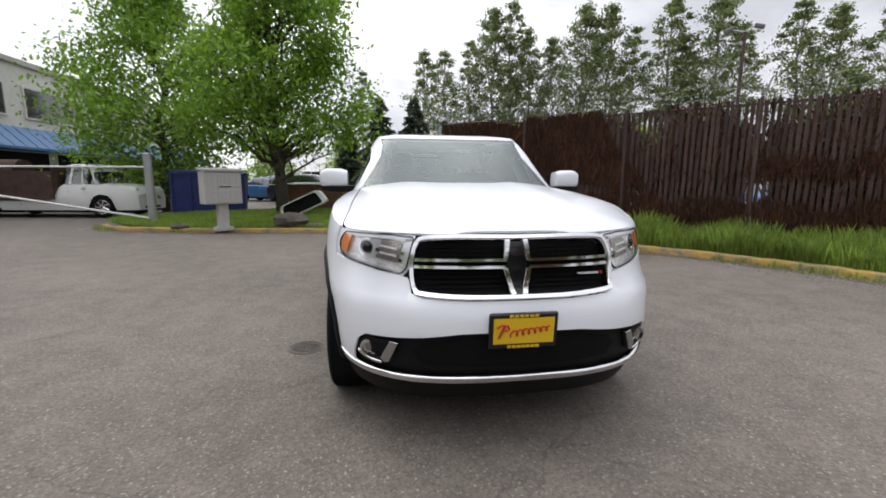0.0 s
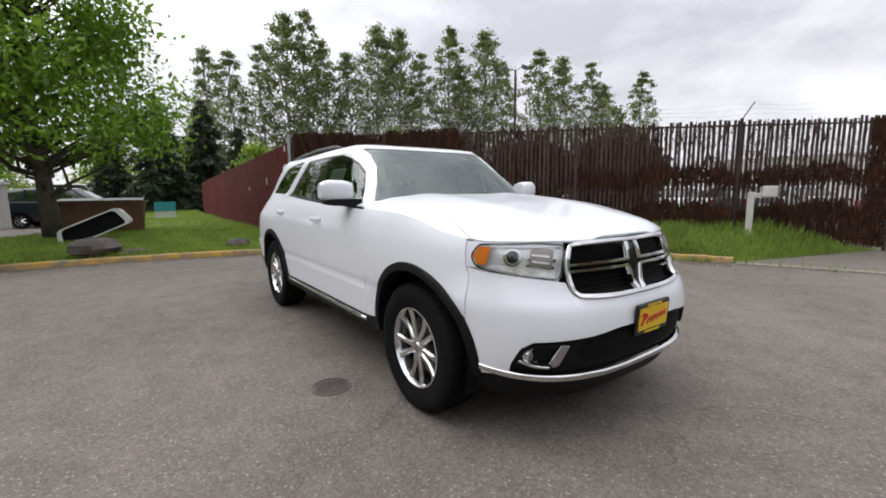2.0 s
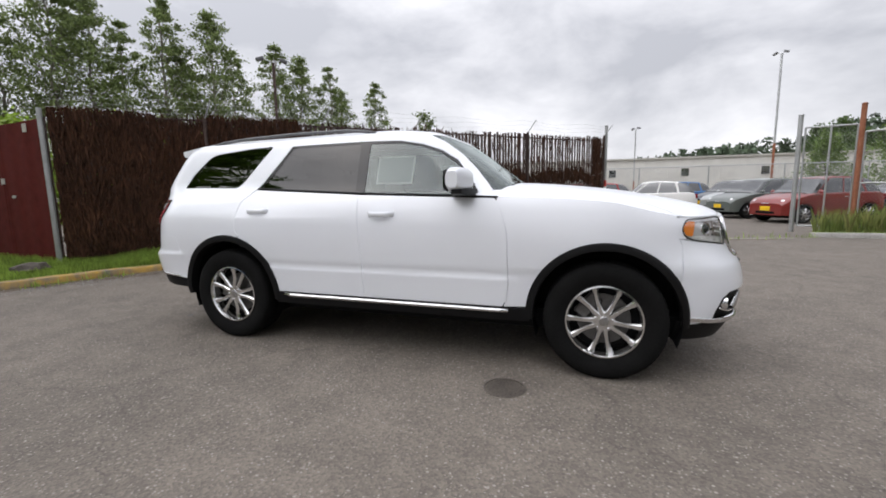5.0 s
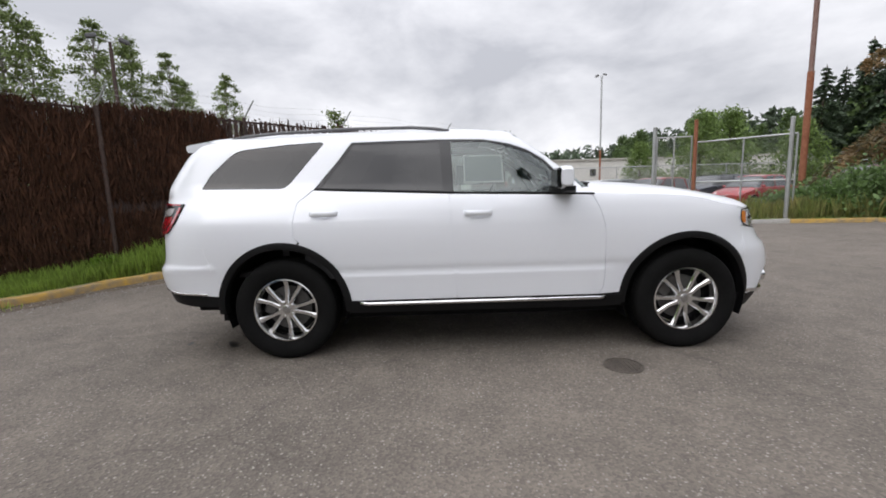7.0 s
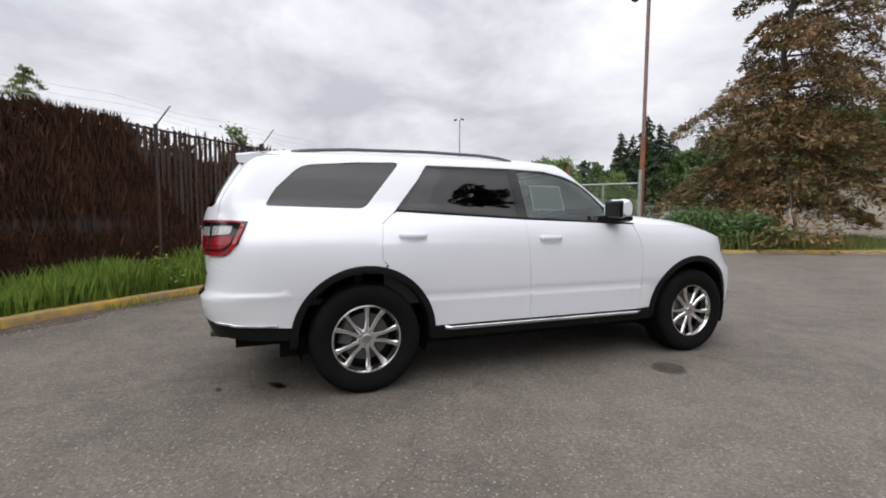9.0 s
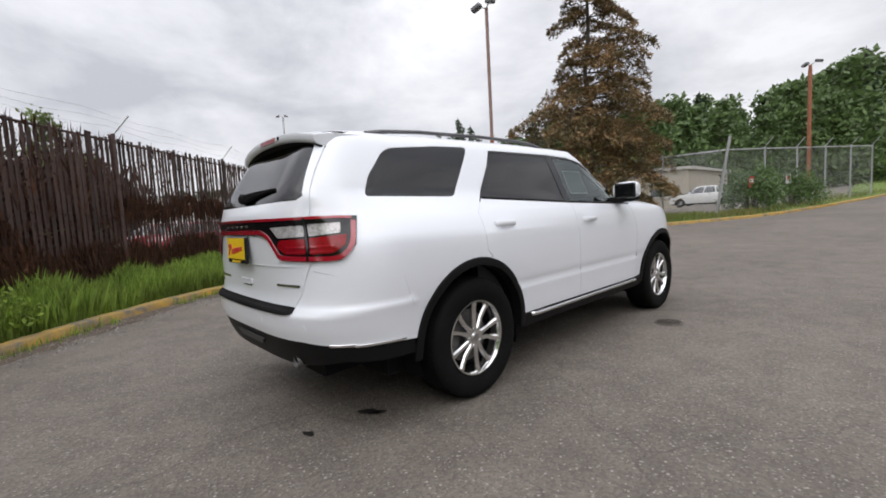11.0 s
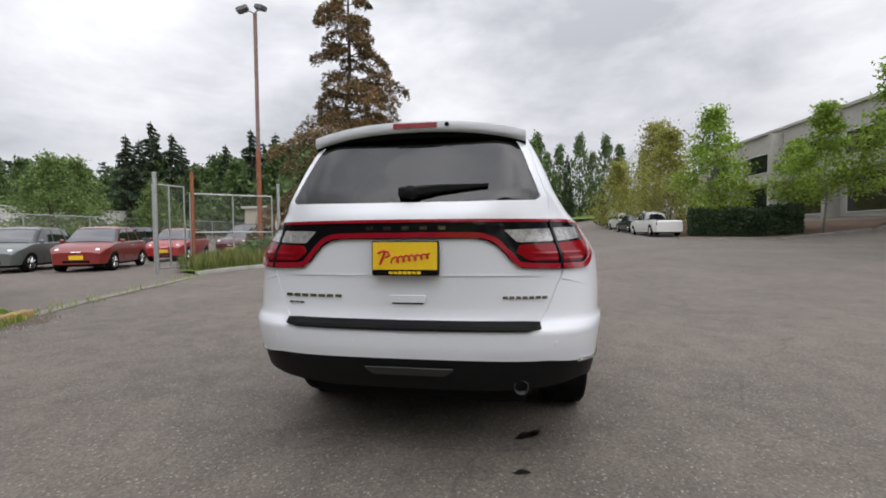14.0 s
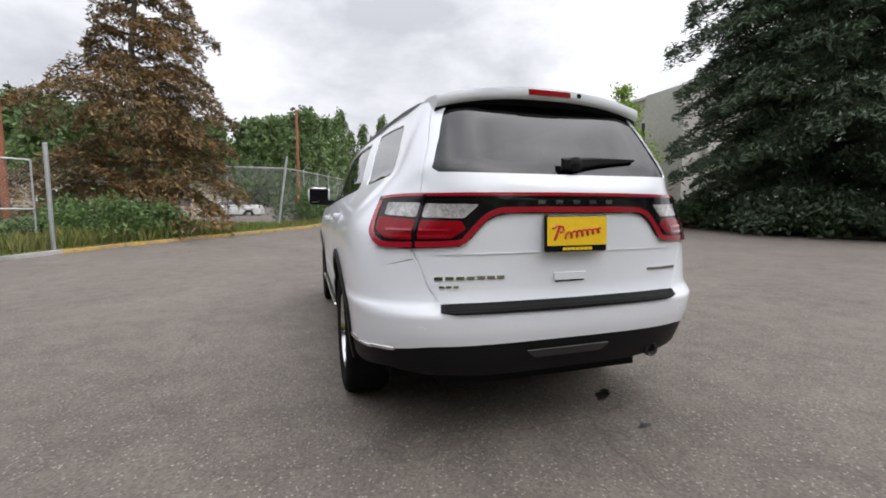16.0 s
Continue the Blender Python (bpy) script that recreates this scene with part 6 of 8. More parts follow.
front_edge = [(edge_h(float(y)) - 0.006, float(y)) for y in (-0.752, -0.748, -0.74, -0.725, -0.70, -0.67, -0.63, -0.58, -0.53, -0.48, -0.45)]
hood = [(0.0, -0.757)] + front_edge + [(0.832, -0.40), (0.808, -0.25), (0.79, 0.0), (0.78, 0.3), (0.775, 0.70), (0.55, 0.635), (0.3, 0.585), (0.0, 0.57)]
hood_loop = hood + [(-h, y) for h, y in hood[-2:0:-1]]
skin("hood", top_at, [hood_loop], PAINT, suv, thick=0.015, step=0.05)
g = Geo()
rows = []
for i in range(33):
    h = -0.82 + 1.64 * i / 32
    y0 = 0.565 + 0.20 * (abs(h) / 0.82) ** 2
    a = top_at(h, y0)
    z1 = 1.235
    b = UPPER.at(math.copysign(UPPER.from_h(min(abs(h), 0.80), z1), h), z1)
    rows.append([(a.x, a.y - 0.04, a.z - 0.02), (a.x, a.y + 0.02, a.z - 0.028), (b.x, b.y - 0.02, min(a.z, z1) - 0.02), (b.x, b.y + 0.02, z1 + 0.012)])
g.loft(rows, closed=False)
part("cowl", g, TRIM, suv, smooth=50)
pill = [(UPPER.from_y(y, z) - 0.004, z) for y, z in dense([(0.745, 1.235), (0.80, 1.30), (0.90, 1.41), (1.02, 1.52), (1.16, 1.62), (1.262, 1.672)], 0.04, False)]
skin("windscreen", UPPER.at, [pill + [(float(u), 1.674) for u in np.linspace(pill[-1][0], -pill[-1][0], 24)] + [(-u, z) for u, z in pill[::-1]]], SCREEN, suv, off=-0.004, thick=0, label="reflecting windscreen")
band = [(u, z) for u, z in pill] + [(float(u), 1.676) for u in np.linspace(pill[-1][0], -pill[-1][0], 24)] + [(-u, z) for u, z in pill[::-1]]
inner_band = [(u * 0.955, min(max(z, 1.262), 1.655)) for u, z in pill] + [(-u * 0.955, min(max(z, 1.262), 1.655)) for u, z in pill[::-1]]
hd = UPPER.from_y(1.268, 1.676)
skin("roof_header", UPPER.at, [[(float(u), 1.678) for u in np.linspace(-hd, hd, 24)] + [(float(u), 1.7035) for u in np.linspace(UPPER.from_y(1.34, 1.7035), -UPPER.from_y(1.34, 1.7035), 24)]], PAINT, suv, thick=0.006)
skin("windscreen_border", UPPER.at, [band, inner_band], GLOSS_BLACK, suv, off=-0.010, thick=0, step=0.04)
g = Geo()
rings = []
edge = [UPPER.at(u, 1.702) for u in np.linspace(-UPPER.end, UPPER.end, 121)[:-1]]
mid = Vector((0, 2.55, 0))
for k in (1.0, 0.985, 0.96, 0.92, 0.86, 0.78, 0.66, 0.5, 0.33, 0.16, 0.02):
    z = 1.702 + 0.074 * (1 - k ** 3.6)
    rings.append([(p.x * k, mid.y + (p.y - mid.y) * k, z) for p in edge])
g.loft(rings, caps=False)
part("roof", g, PAINT, suv, smooth=True)
for s in (-1, 1):
    pts = [(s * 0.512, 3.52, 1.712), (s * 0.515, 3.40, 1.732), (s * 0.528, 3.1, 1.752), (s * 0.565, 2.5, 1.762), (s * 0.59, 2.05, 1.755), (s * 0.594, 1.88, 1.742), (s * 0.595, 1.76, 1.720)]
    part("roof_rail", Geo().tube(pts, 0.013, 8), LAMP_GREY, suv, "dark grey roof rail", smooth=True)

# ---- nose ----
def mirror_loop(right):
    """A closed outline from its right half, listed from the centre top round to the centre bottom."""
    return right + [(-u, z) for u, z in right[::-1] if u > 1e-6]


tip = LOWER.from_y(-0.43, 0.97)
lamp = fillet([(0.548, 1.045), (0.70, 1.056), (tip - 0.05, 1.05), (tip - 0.004, 0.992, 0.04), (tip - 0.03, 0.936, 0.04), (tip - 0.10, 0.915), (0.60, 0.868), (0.572, 0.90)], 0.025)
grille = [(0.0, 1.048), (0.30, 1.050), (0.49, 1.043), (0.535, 1.02), (0.553, 0.95), (0.545, 0.86), (0.515, 0.795), (0.46, 0.778), (0.25, 0.768), (0.0, 0.766)]
grille_loop = mirror_loop(smooth_line(grille, 5))
in_grille = mirror_loop(smooth_line([(0.0, 1.034), (0.30, 1.036), (0.487, 1.029), (0.520, 1.009), (0.536, 0.947), (0.528, 0.865), (0.501, 0.805), (0.453, 0.791), (0.25, 0.781), (0.0, 0.779)], 5))
fas_r = [(0.0, 0.762), (0.25, 0.764), (0.46, 0.774), (0.525, 0.792), (0.56, 0.855), (0.60, 0.862), (tip - 0.10, 0.908), (tip + 0.01, 0.926), (LOWER.from_y(-0.44, 0.885), 0.885), (LOWER.from_y(-0.44, 0.67), 0.67)]
fas_r += on(LOWER, [(y, z) for y, z in arch(0.0, 149, 178, 6)], closed=False)
mouth = [(LOWER.from_y(-0.50, 0.40), 0.385), (0.86, 0.405), (0.845, 0.47), (0.80, 0.55), (0.74, 0.585), (0.60, 0.592), (0.45, 0.602), (0.28, 0.622), (0.0, 0.628)]
skin("front_bumper", LOWER.at, [mirror_loop(fas_r + mouth)], PAINT, suv)
skin("lower_grille", LOWER.at, [mirror_loop([(0.0, 0.63), (0.28, 0.624), (0.45, 0.604), (0.60, 0.594), (0.74, 0.587), (0.80, 0.552), (0.845, 0.47), (0.86, 0.40), (0.5, 0.385), (0.0, 0.38)])], TRIM, suv, off=-0.03, thick=0)
skin("air_intake", LOWER.at, [mirror_loop([(0.0, 0.60), (0.28, 0.595), (0.45, 0.565), (0.50, 0.52), (0.46, 0.455), (0.0, 0.43)])], DARK, suv, off=-0.025, thick=0)
skin("chrome_lip", LOWER.at, [ribbon(smooth_line([(-1.05, 0.428), (-0.85, 0.405), (-0.6, 0.392), (-0.3, 0.386), (0.0, 0.384), (0.3, 0.386), (0.6, 0.392), (0.85, 0.405), (1.05, 0.428)], 6), 0.026)], CHROME, suv, off=0.008, thick=0.02, label="chrome lower lip")
skin("chin", LOWER.at, [mirror_loop([(0.0, 0.376), (0.6, 0.382), (0.86, 0.395), (1.08, 0.40), (1.08, 0.27), (0.6, 0.25), (0.0, 0.25)])], TRIM, suv, off=-0.012)
skin("grille_surround", LOWER.at, [grille_loop, in_grille], CHROME, suv, off=0.014, thick=0.03, step=0.03, label="chrome grille surround")
skin("grille_mesh", LOWER.at, [grille_loop], DARK, suv, off=-0.055, thick=0)
for i in range(11):
    z = 0.800 + 0.0205 * i
    w = 0.50 if 0.83 < z < 1.0 else 0.47
    skin("grille_slat", LOWER.at, [[(-w, z), (w, z), (w, z + 0.004), (-w, z + 0.004)]], DARK, suv, off=-0.03, thick=0.012, step=0.1)
for s in (1, -1):
    for za, zb in ((0.932, 0.946), (0.900, 0.914)):
        skin("grille_bar", LOWER.at, [[(s * 0.065, za), (s * 0.53, za), (s * 0.53, zb), (s * 0.065, zb)]], CHROME, suv, off=0.006, thick=0.03)
    skin("crosshair", LOWER.at, [[(s * 0.036, 1.03), (s * 0.062, 1.03), (s * 0.070, 0.946), (s * 0.058, 0.935), (s * 0.05, 0.95)]], CHROME, suv, off=0.008, thick=0.03)
    skin("crosshair", LOWER.at, [[(s * 0.05, 0.900), (s * 0.075, 0.905), (s * 0.040, 0.785), (s * 0.018, 0.785)]], CHROME, suv, off=0.008, thick=0.03)
skin("crosshair_core", LOWER.at, [[(-0.045, 1.025), (0.045, 1.025), (0.055, 0.92), (0.02, 0.79), (-0.02, 0.79), (-0.055, 0.92)]], GLOSS_BLACK, suv, off=-0.004, thick=0.02)
skin("grille_badge", LOWER.at, [[(-0.46, 0.858), (-0.33, 0.862), (-0.33, 0.872), (-0.46, 0.868)]], BADGE, suv, off=0.004, thick=0.01)
skin("grille_badge", LOWER.at, [[(-0.49, 0.856), (-0.47, 0.857), (-0.465, 0.872), (-0.485, 0.871)]], RED_LENS, suv, off=0.004, thick=0.01)


def ball(centre, r, squash=(1, 1, 1), n=12):
    g = Geo()
    rings = []
    for i in range(n + 1):
        a = math.pi * i / n
        rings.append([(centre[0] + squash[0] * r * math.sin(a) * math.cos(b), centre[1] + squash[1] * r * math.sin(a) * math.sin(b), centre[2] + squash[2] * r * math.cos(a)) for b in (2 * math.pi * k / 16 for k in range(16))])
    return g.loft(rings)


for flip in (False, True):
    sg = -1 if flip else 1
    housing = skin("headlight", LOWER.at, [fillet([(0.548, 1.06), (0.70, 1.068), (tip - 0.03, 1.064), (tip + 0.03, 1.01), (tip + 0.03, 0.92), (tip - 0.10, 0.90), (0.60, 0.855), (0.56, 0.90)], 0.02)], LAMP_SILVER, suv, off=-0.022, thick=0, flip=flip, label="clear headlight with amber corner")
    skin("lamp_flange", LOWER.at, [[(0.55, 1.034), (tip - 0.07, 1.034), (tip - 0.055, 1.0), (tip - 0.04, 0.93), (tip + 0.05, 0.93), (tip + 0.05, 1.062), (tip - 0.05, 1.062), (0.70, 1.058), (0.55, 1.052)]], PAINT, suv, off=-0.009, thick=0, flip=flip, step=0.03)
    skin("cover", LOWER.at, [lamp], COVER, housing, off=0.001, thick=0, flip=flip, step=0.04).visible_shadow = False
    skin("lamp_base", LOWER.at, [fillet([(0.60, 0.915), (tip - 0.16, 0.945), (tip - 0.08, 0.94), (tip - 0.12, 0.925), (0.61, 0.882)], 0.01)], CLEAR_WHITE, housing, off=-0.02, thick=0.02, flip=flip, step=0.03)
    skin("black_rim", LOWER.at, [lamp, fillet([(0.553, 1.039), (0.70, 1.05), (tip - 0.052, 1.044), (tip - 0.010, 0.991, 0.036), (tip - 0.035, 0.941, 0.036), (tip - 0.10, 0.92), (0.602, 0.873), (0.577, 0.902)], 0.02)], GLOSS_BLACK, housing, off=-0.003, thick=0.01, flip=flip, step=0.03)
    skin("turn_signal", LOWER.at, [fillet([(tip - 0.12, 1.035), (tip - 0.056, 1.037), (tip - 0.016, 0.991), (tip - 0.042, 0.948), (tip - 0.09, 0.942)], 0.014)], AMBER, housing, off=-0.006, thick=0.015, flip=flip, step=0.03, label="amber turn signal")
    c = LOWER.at(sg * 0.845, 0.985)
    t1, t2 = LOWER.at(sg * 0.855, 0.985) - LOWER.at(sg * 0.835, 0.985), LOWER.at(sg * 0.845, 0.995) - LOWER.at(sg * 0.845, 0.975)
    nrm = t1.cross(t2).normalized()
    nrm = nrm if nrm.y < 0 else -nrm
    eye = c - nrm * 0.036
    circle = [(0.845 + 0.052 * math.cos(k * math.pi / 12), 0.985 + 0.046 * math.sin(k * math.pi / 12)) for k in range(24)]
    skin("projector", LOWER.at, [circle, [(0.845 + (u - 0.845) * 0.76, 0.985 + (z - 0.985) * 0.76) for u, z in circle]], CHROME, housing, off=-0.014, thick=0.008, flip=flip, step=0.03)
    part("projector_lens", ball(eye, 0.034), GLOSS_BLACK, housing, smooth=True)
    skin("light_guide", LOWER.at, [ribbon(smooth_line([(0.60, 1.03), (0.72, 1.037), (0.85, 1.04), (0.93, 1.03)], 5), 0.010)], CLEAR_WHITE, housing, off=-0.012, thick=0.01, flip=flip)
    skin("lamp_bar", LOWER.at, [ribbon([(0.60, 0.965), (0.77, 0.978)], 0.016)], CHROME, housing, off=-0.015, thick=0.03, flip=flip)
    skin("lamp_bar", LOWER.at, [ribbon([(0.61, 0.93), (0.77, 0.945)], 0.012)], GLOSS_BLACK, housing, off=-0.02, thick=0.03, flip=flip)
    skin("lamp_box", LOWER.at, [fillet([(0.61, 1.02), (0.74, 1.03), (0.755, 0.94), (0.63, 0.92)], 0.012)], LAMP_DARK, housing, off=-0.014, thick=0.008, flip=flip)
    for zb in (0.952, 0.985):
        skin("light_bar", LOWER.at, [ribbon([(0.64, zb), (0.74, zb + 0.012)], 0.010)], CLEAR_WHITE, housing, off=-0.008, thick=0.008, flip=flip)
    # fog lamp in its chrome blade
    fog = [(0.56, 0.565), (0.60, 0.572), (0.755, 0.565), (0.81, 0.52), (0.825, 0.475), (0.72, 0.452), (0.63, 0.448), (0.60, 0.47)]
    fo = skin("fog_light_bezel", LOWER.at, [fillet(fog, 0.02), fillet([(0.60, 0.553), (0.75, 0.552), (0.795, 0.515), (0.805, 0.488), (0.72, 0.467), (0.65, 0.463), (0.625, 0.48)], 0.02)], TRIM, suv, off=-0.006, thick=0.02, flip=flip, step=0.03)
    skin("chrome_blade", LOWER.at, [[(0.565, 0.563), (0.605, 0.568), (0.662, 0.475), (0.64, 0.455), (0.615, 0.465)]], BADGE, fo, off=-0.002, thick=0.02, flip=flip, step=0.03)
    skin("chrome_line", LOWER.at, [ribbon(smooth_line([(0.66, 0.452), (0.74, 0.460), (0.81, 0.485)], 4), 0.010)], CHROME, fo, off=0.0, thick=0.01, flip=flip, step=0.03)
    c = LOWER.at(sg * 0.735, 0.508)
    part("fog_lamp", Geo().lathe([(0.03, 0.044), (-0.008, 0.047), (-0.008, 0.038), (0.01, 0.03)], 24, "y", (c.x * 0.985, c.y + 0.02, c.z)), CHROME, fo, smooth=50)
    part("fog_lens", ball((c.x * 0.985, c.y + 0.04, c.z), 0.032, (1, 0.5, 1)), LAMP_DARK, fo, smooth=True)


def plate(parent, at, turn, tilt, w=0.325, h=0.172, deep=0.02, rim=0.02):
    """Dealer plate: black frame, yellow field, a slanted red scrawl and small bars."""
    m = Matrix.Translation(at) @ Matrix.Rotation(radians(turn), 4, "Z") @ Matrix.Rotation(radians(tilt), 4, "X")
    fr = part("plate_frame", Geo().bevelbox((-w / 2, -deep, -h / 2), (w / 2, 0, h / 2), 0.006).moved(m), GLOSS_BLACK, parent, "black dealer plate frame")
    part("plate_field", Geo().box((-w / 2 + rim, -deep - 0.003, -h / 2 + 0.028), (w / 2 - rim, -deep - 0.001, h / 2 - rim * 1.1)).moved(m), YELLOW_PLATE, fr, "yellow plate")

    def stroke(pts, r):
        part("script_stroke", Geo().tube([(x, -deep - 0.004, z) for x, z in pts], r, 5).moved(m), PLATE_RED, fr)
    stroke([(-0.118, -0.030), (-0.104, 0.000), (-0.090, 0.034)], 0.0062)
    stroke([(-0.128, 0.022), (-0.104, 0.034), (-0.076, 0.030), (-0.070, 0.014), (-0.090, 0.004)], 0.0052)
    loops = []
    for i in range(85):
        t = i / 84
        a = 2 * math.pi * 6.5 * t
        loops.append((-0.060 + 0.180 * t - 0.009 * math.sin(a), -0.010 + 0.022 * t - (0.013 + 0.003 * math.sin(3 * t + i)) * math.cos(a)))
    stroke(loops, 0.0042)
    for i in range(7):
        x = -0.075 + 0.022 * i
        part("bar", Geo().box((x, -deep - 0.003, -h / 2 + 0.007), (x + 0.018, -deep - 0.0005, -h / 2 + 0.020)).moved(m), YELLOW_PLATE, fr)
    if rim > 0.015:
        for i in range(6):
            x = -0.07 + 0.024 * i
            part("bar", Geo().box((x, -deep - 0.003, h / 2 - 0.017), (x + 0.017, -deep - 0.0005, h / 2 - 0.007)).moved(m), YELLOW_PLATE, fr)
    return fr


plate(suv, (0.0, -0.925, 0.635), 0, 4)

# ---- tail ----
gate_r = [(0.0, 1.708), (0.30, 1.706)] + [(tail_v(h, z), z) for h, z in ((0.52, 1.697), (0.560, 1.62), (0.610, 1.45), (0.649, 1.33), (0.670, 1.215))] + [(0.686, 0.99), (0.655, 0.93), (0.605, 0.80), (0.57, 0.752), (0.50, 0.742), (0.0, 0.738)]
rglass_r = [(0.0, 1.665), (0.30, 1.66)] + [(tail_v(h, z), z) for h, z in ((0.49, 1.648), (0.525, 1.60), (0.575, 1.46), (0.625, 1.325), (0.60, 1.303))] + [(0.3, 1.298), (0.0, 1.298)]
rg_loop = mirror_loop(dense(rglass_r, 0.05, False))
gate = skin("tailgate", rear_at, [mirror_loop(dense(gate_r, 0.05, False)), rg_loop], PAINT, suv, step=0.05)
skin("rear_glass", rear_at, [rg_loop], TINT, gate, off=-0.004, thick=0, label="dark tinted rear window")
vt = TAIL.end - TAIL.from_y(3.80, 1.19)
vo = TAIL.end - TAIL.from_y(3.87, 1.05)
band_r = [(0.0, 1.215), (0.4, 1.214), (0.75, 1.212), (vt, 1.203), (vo + 0.02, 1.06), (vo - 0.06, 0.985), (0.70, 0.98), (0.50, 0.988), (0.455, 1.02), (0.40, 1.09), (0.36, 1.115), (0.30, 1.126), (0.0, 1.128)]
band_loop = mirror_loop(dense(band_r, 0.05, False))
lights = skin("tail_light_band", rear_at, [band_loop], GLOSS_BLACK, suv, off=0.010, thick=0.03, step=0.04, label="full-width dark tail light with red outline")
skin("red_outline", rear_at, [ribbon(smooth_line([(-vt + 0.03, 1.196), (-0.75, 1.204), (-0.4, 1.207), (0, 1.208), (0.4, 1.207), (0.75, 1.204), (vt - 0.03, 1.196)], 6), 0.012)], RED_LINE, lights, off=0.014, thick=0.006, step=0.03)
loop_low = [(0.0, 1.144), (0.30, 1.142), (0.365, 1.132), (0.41, 1.104), (0.468, 1.03), (0.51, 1.004), (0.70, 0.996), (vo - 0.065, 1.0), (vo, 1.06), (vt - 0.025, 1.18)]
loop_low = smooth_line([(-v, z) for v, z in loop_low[:0:-1]] + loop_low, 5)
skin("red_outline", rear_at, [ribbon(loop_low, 0.024)], RED_LINE, lights, off=0.015, thick=0.008, step=0.03)
for flip in (False, True):
    skin("brake_lens", rear_at, [fillet([(0.50, 1.095), (0.66, 1.096), (0.66, 1.018), (0.53, 1.022), (0.475, 1.06)], 0.01)], RED_LENS, lights, off=0.014, thick=0.006, flip=flip, step=0.04)
    skin("brake_lens", rear_at, [fillet([(0.682, 1.098), (vt - 0.07, 1.11), (vo - 0.03, 1.06), (vo - 0.09, 1.02), (0.682, 1.016)], 0.01)], RED_LENS, lights, off=0.014, thick=0.006, flip=flip, step=0.04)
    for za, zb in ((1.026, 1.036), (1.052, 1.060)):
        skin("lens_rib", rear_at, [[(0.55, za), (0.655, za), (0.655, zb), (0.54, zb)]], RED_LINE, lights, off=0.017, thick=0.004, flip=flip, step=0.04)
        skin("lens_rib", rear_at, [[(0.685, za), (vo - 0.09, za), (vo - 0.085, zb), (0.685, zb)]], RED_LINE, lights, off=0.017, thick=0.004, flip=flip, step=0.04)
    skin("reverse_lens", rear_at, [fillet([(0.44, 1.165), (0.66, 1.168), (0.66, 1.108), (0.49, 1.106)], 0.01)], REVERSE_LENS, lights, off=0.014, thick=0.006, flip=flip, step=0.04)
    skin("reverse_lens", rear_at, [fillet([(0.684, 1.172), (vt - 0.09, 1.172), (vt - 0.10, 1.118), (0.684, 1.108)], 0.01)], REVERSE_LENS, lights, off=0.014, thick=0.006, flip=flip, step=0.04)
    skin("lamp_gap", rear_at, [[(0.667, 1.205), (0.677, 1.205), (0.677, 0.985), (0.667, 0.985)]], GLOSS_BLACK, lights, off=0.019, thick=0.006, flip=flip, step=0.04)
for i in range(5):
    c = 0.168 - 0.084 * i
    skin("badge_bar", rear_at, [fillet([(c - 0.017, 1.184), (c + 0.017, 1.184), (c + 0.017, 1.168), (c - 0.017, 1.168)], 0.005)], BADGE, lights, off=0.013, thick=0.004)
plate(suv, (0.0, 4.148, 1.037), 180, -2, 0.318, 0.162, rim=0.007)


def badge_row(v0, v1, z, hi, n, parent):
    w = (v1 - v0) / n
    for i in range(n):
        a = v0 + w * (i + 0.12)
        skin("badge_bar", rear_at, [[(a, z), (a + w * 0.76, z), (a + w * 0.76, z + hi), (a, z + hi)]], BADGE, parent, off=0.005, thick=0.005)


for sg in (1, -1):
    skin("gate_flange", rear_at, [ribbon([(sg * u, z) for u, z in gate_r[2:]], 0.05)], PAINT, gate, off=-0.010, thick=0)
badge_row(-0.60, -0.31, 0.845, 0.014, 7, gate)
badge_row(-0.58, -0.50, 0.812, 0.008, 3, gate)
badge_row(0.42, 0.61, 0.846, 0.013, 7, gate)
h = skin("gate_handle", rear_at, [fillet([(-0.085, 0.86), (0.085, 0.86), (0.08, 0.826), (-0.08, 0.826)], 0.01)], PAINT, gate, off=0.012, thick=0.015)
# thin dark strip on the paint for the shade under the handle
skin("handle_shade", rear_at, [fillet([(-0.075, 0.825), (0.075, 0.825), (0.072, 0.816), (-0.072, 0.816)], 0.003)], DARK, gate, off=0.002, thick=0)
skin("gate_crease", rear_at, [ribbon([(-0.6, 0.955), (0.6, 0.955)], 0.004)], PAINT, gate, off=0.004, thick=0.003)
# spoiler, high brake light, wiper
g = Geo()
rows = []
for i in range(25):
    v = -0.56 + 1.12 * i / 24
    k = abs(v) / 0.56
    yb, zt = 3.918 - 0.04 * k ** 2.6, 1.724 - 0.058 * k ** 2.4
    rows.append([(-v, yb - 0.42, zt + 0.024 - 0.01 * k), (-v, yb - 0.15, zt + 0.022), (-v, yb, zt), (-v, yb + 0.004, zt - 0.03), (-v, yb - 0.008, zt - 0.050), (-v, yb - 0.05, zt - 0.056), (-v, yb - 0.42, zt - 0.02)])
g.loft(rows, caps=True)
sp = part("roof_spoiler", g, PAINT, suv, "white roof spoiler over the rear window", smooth=60)
# black strip stands in for the shadow line below the overhang
part("spoiler_shade", Geo().loft([[(q[4][0], q[4][1] - 0.006, q[4][2] - 0.003), (q[4][0], q[4][1] - 0.03, q[4][2] - 0.022), (q[5][0], q[5][1] - 0.03, q[5][2] - 0.03), (q[5][0], q[5][1] - 0.02, q[5][2] - 0.004)] for q in rows], caps=True), TRIM, sp, "black strip for the shadow line under the spoiler")
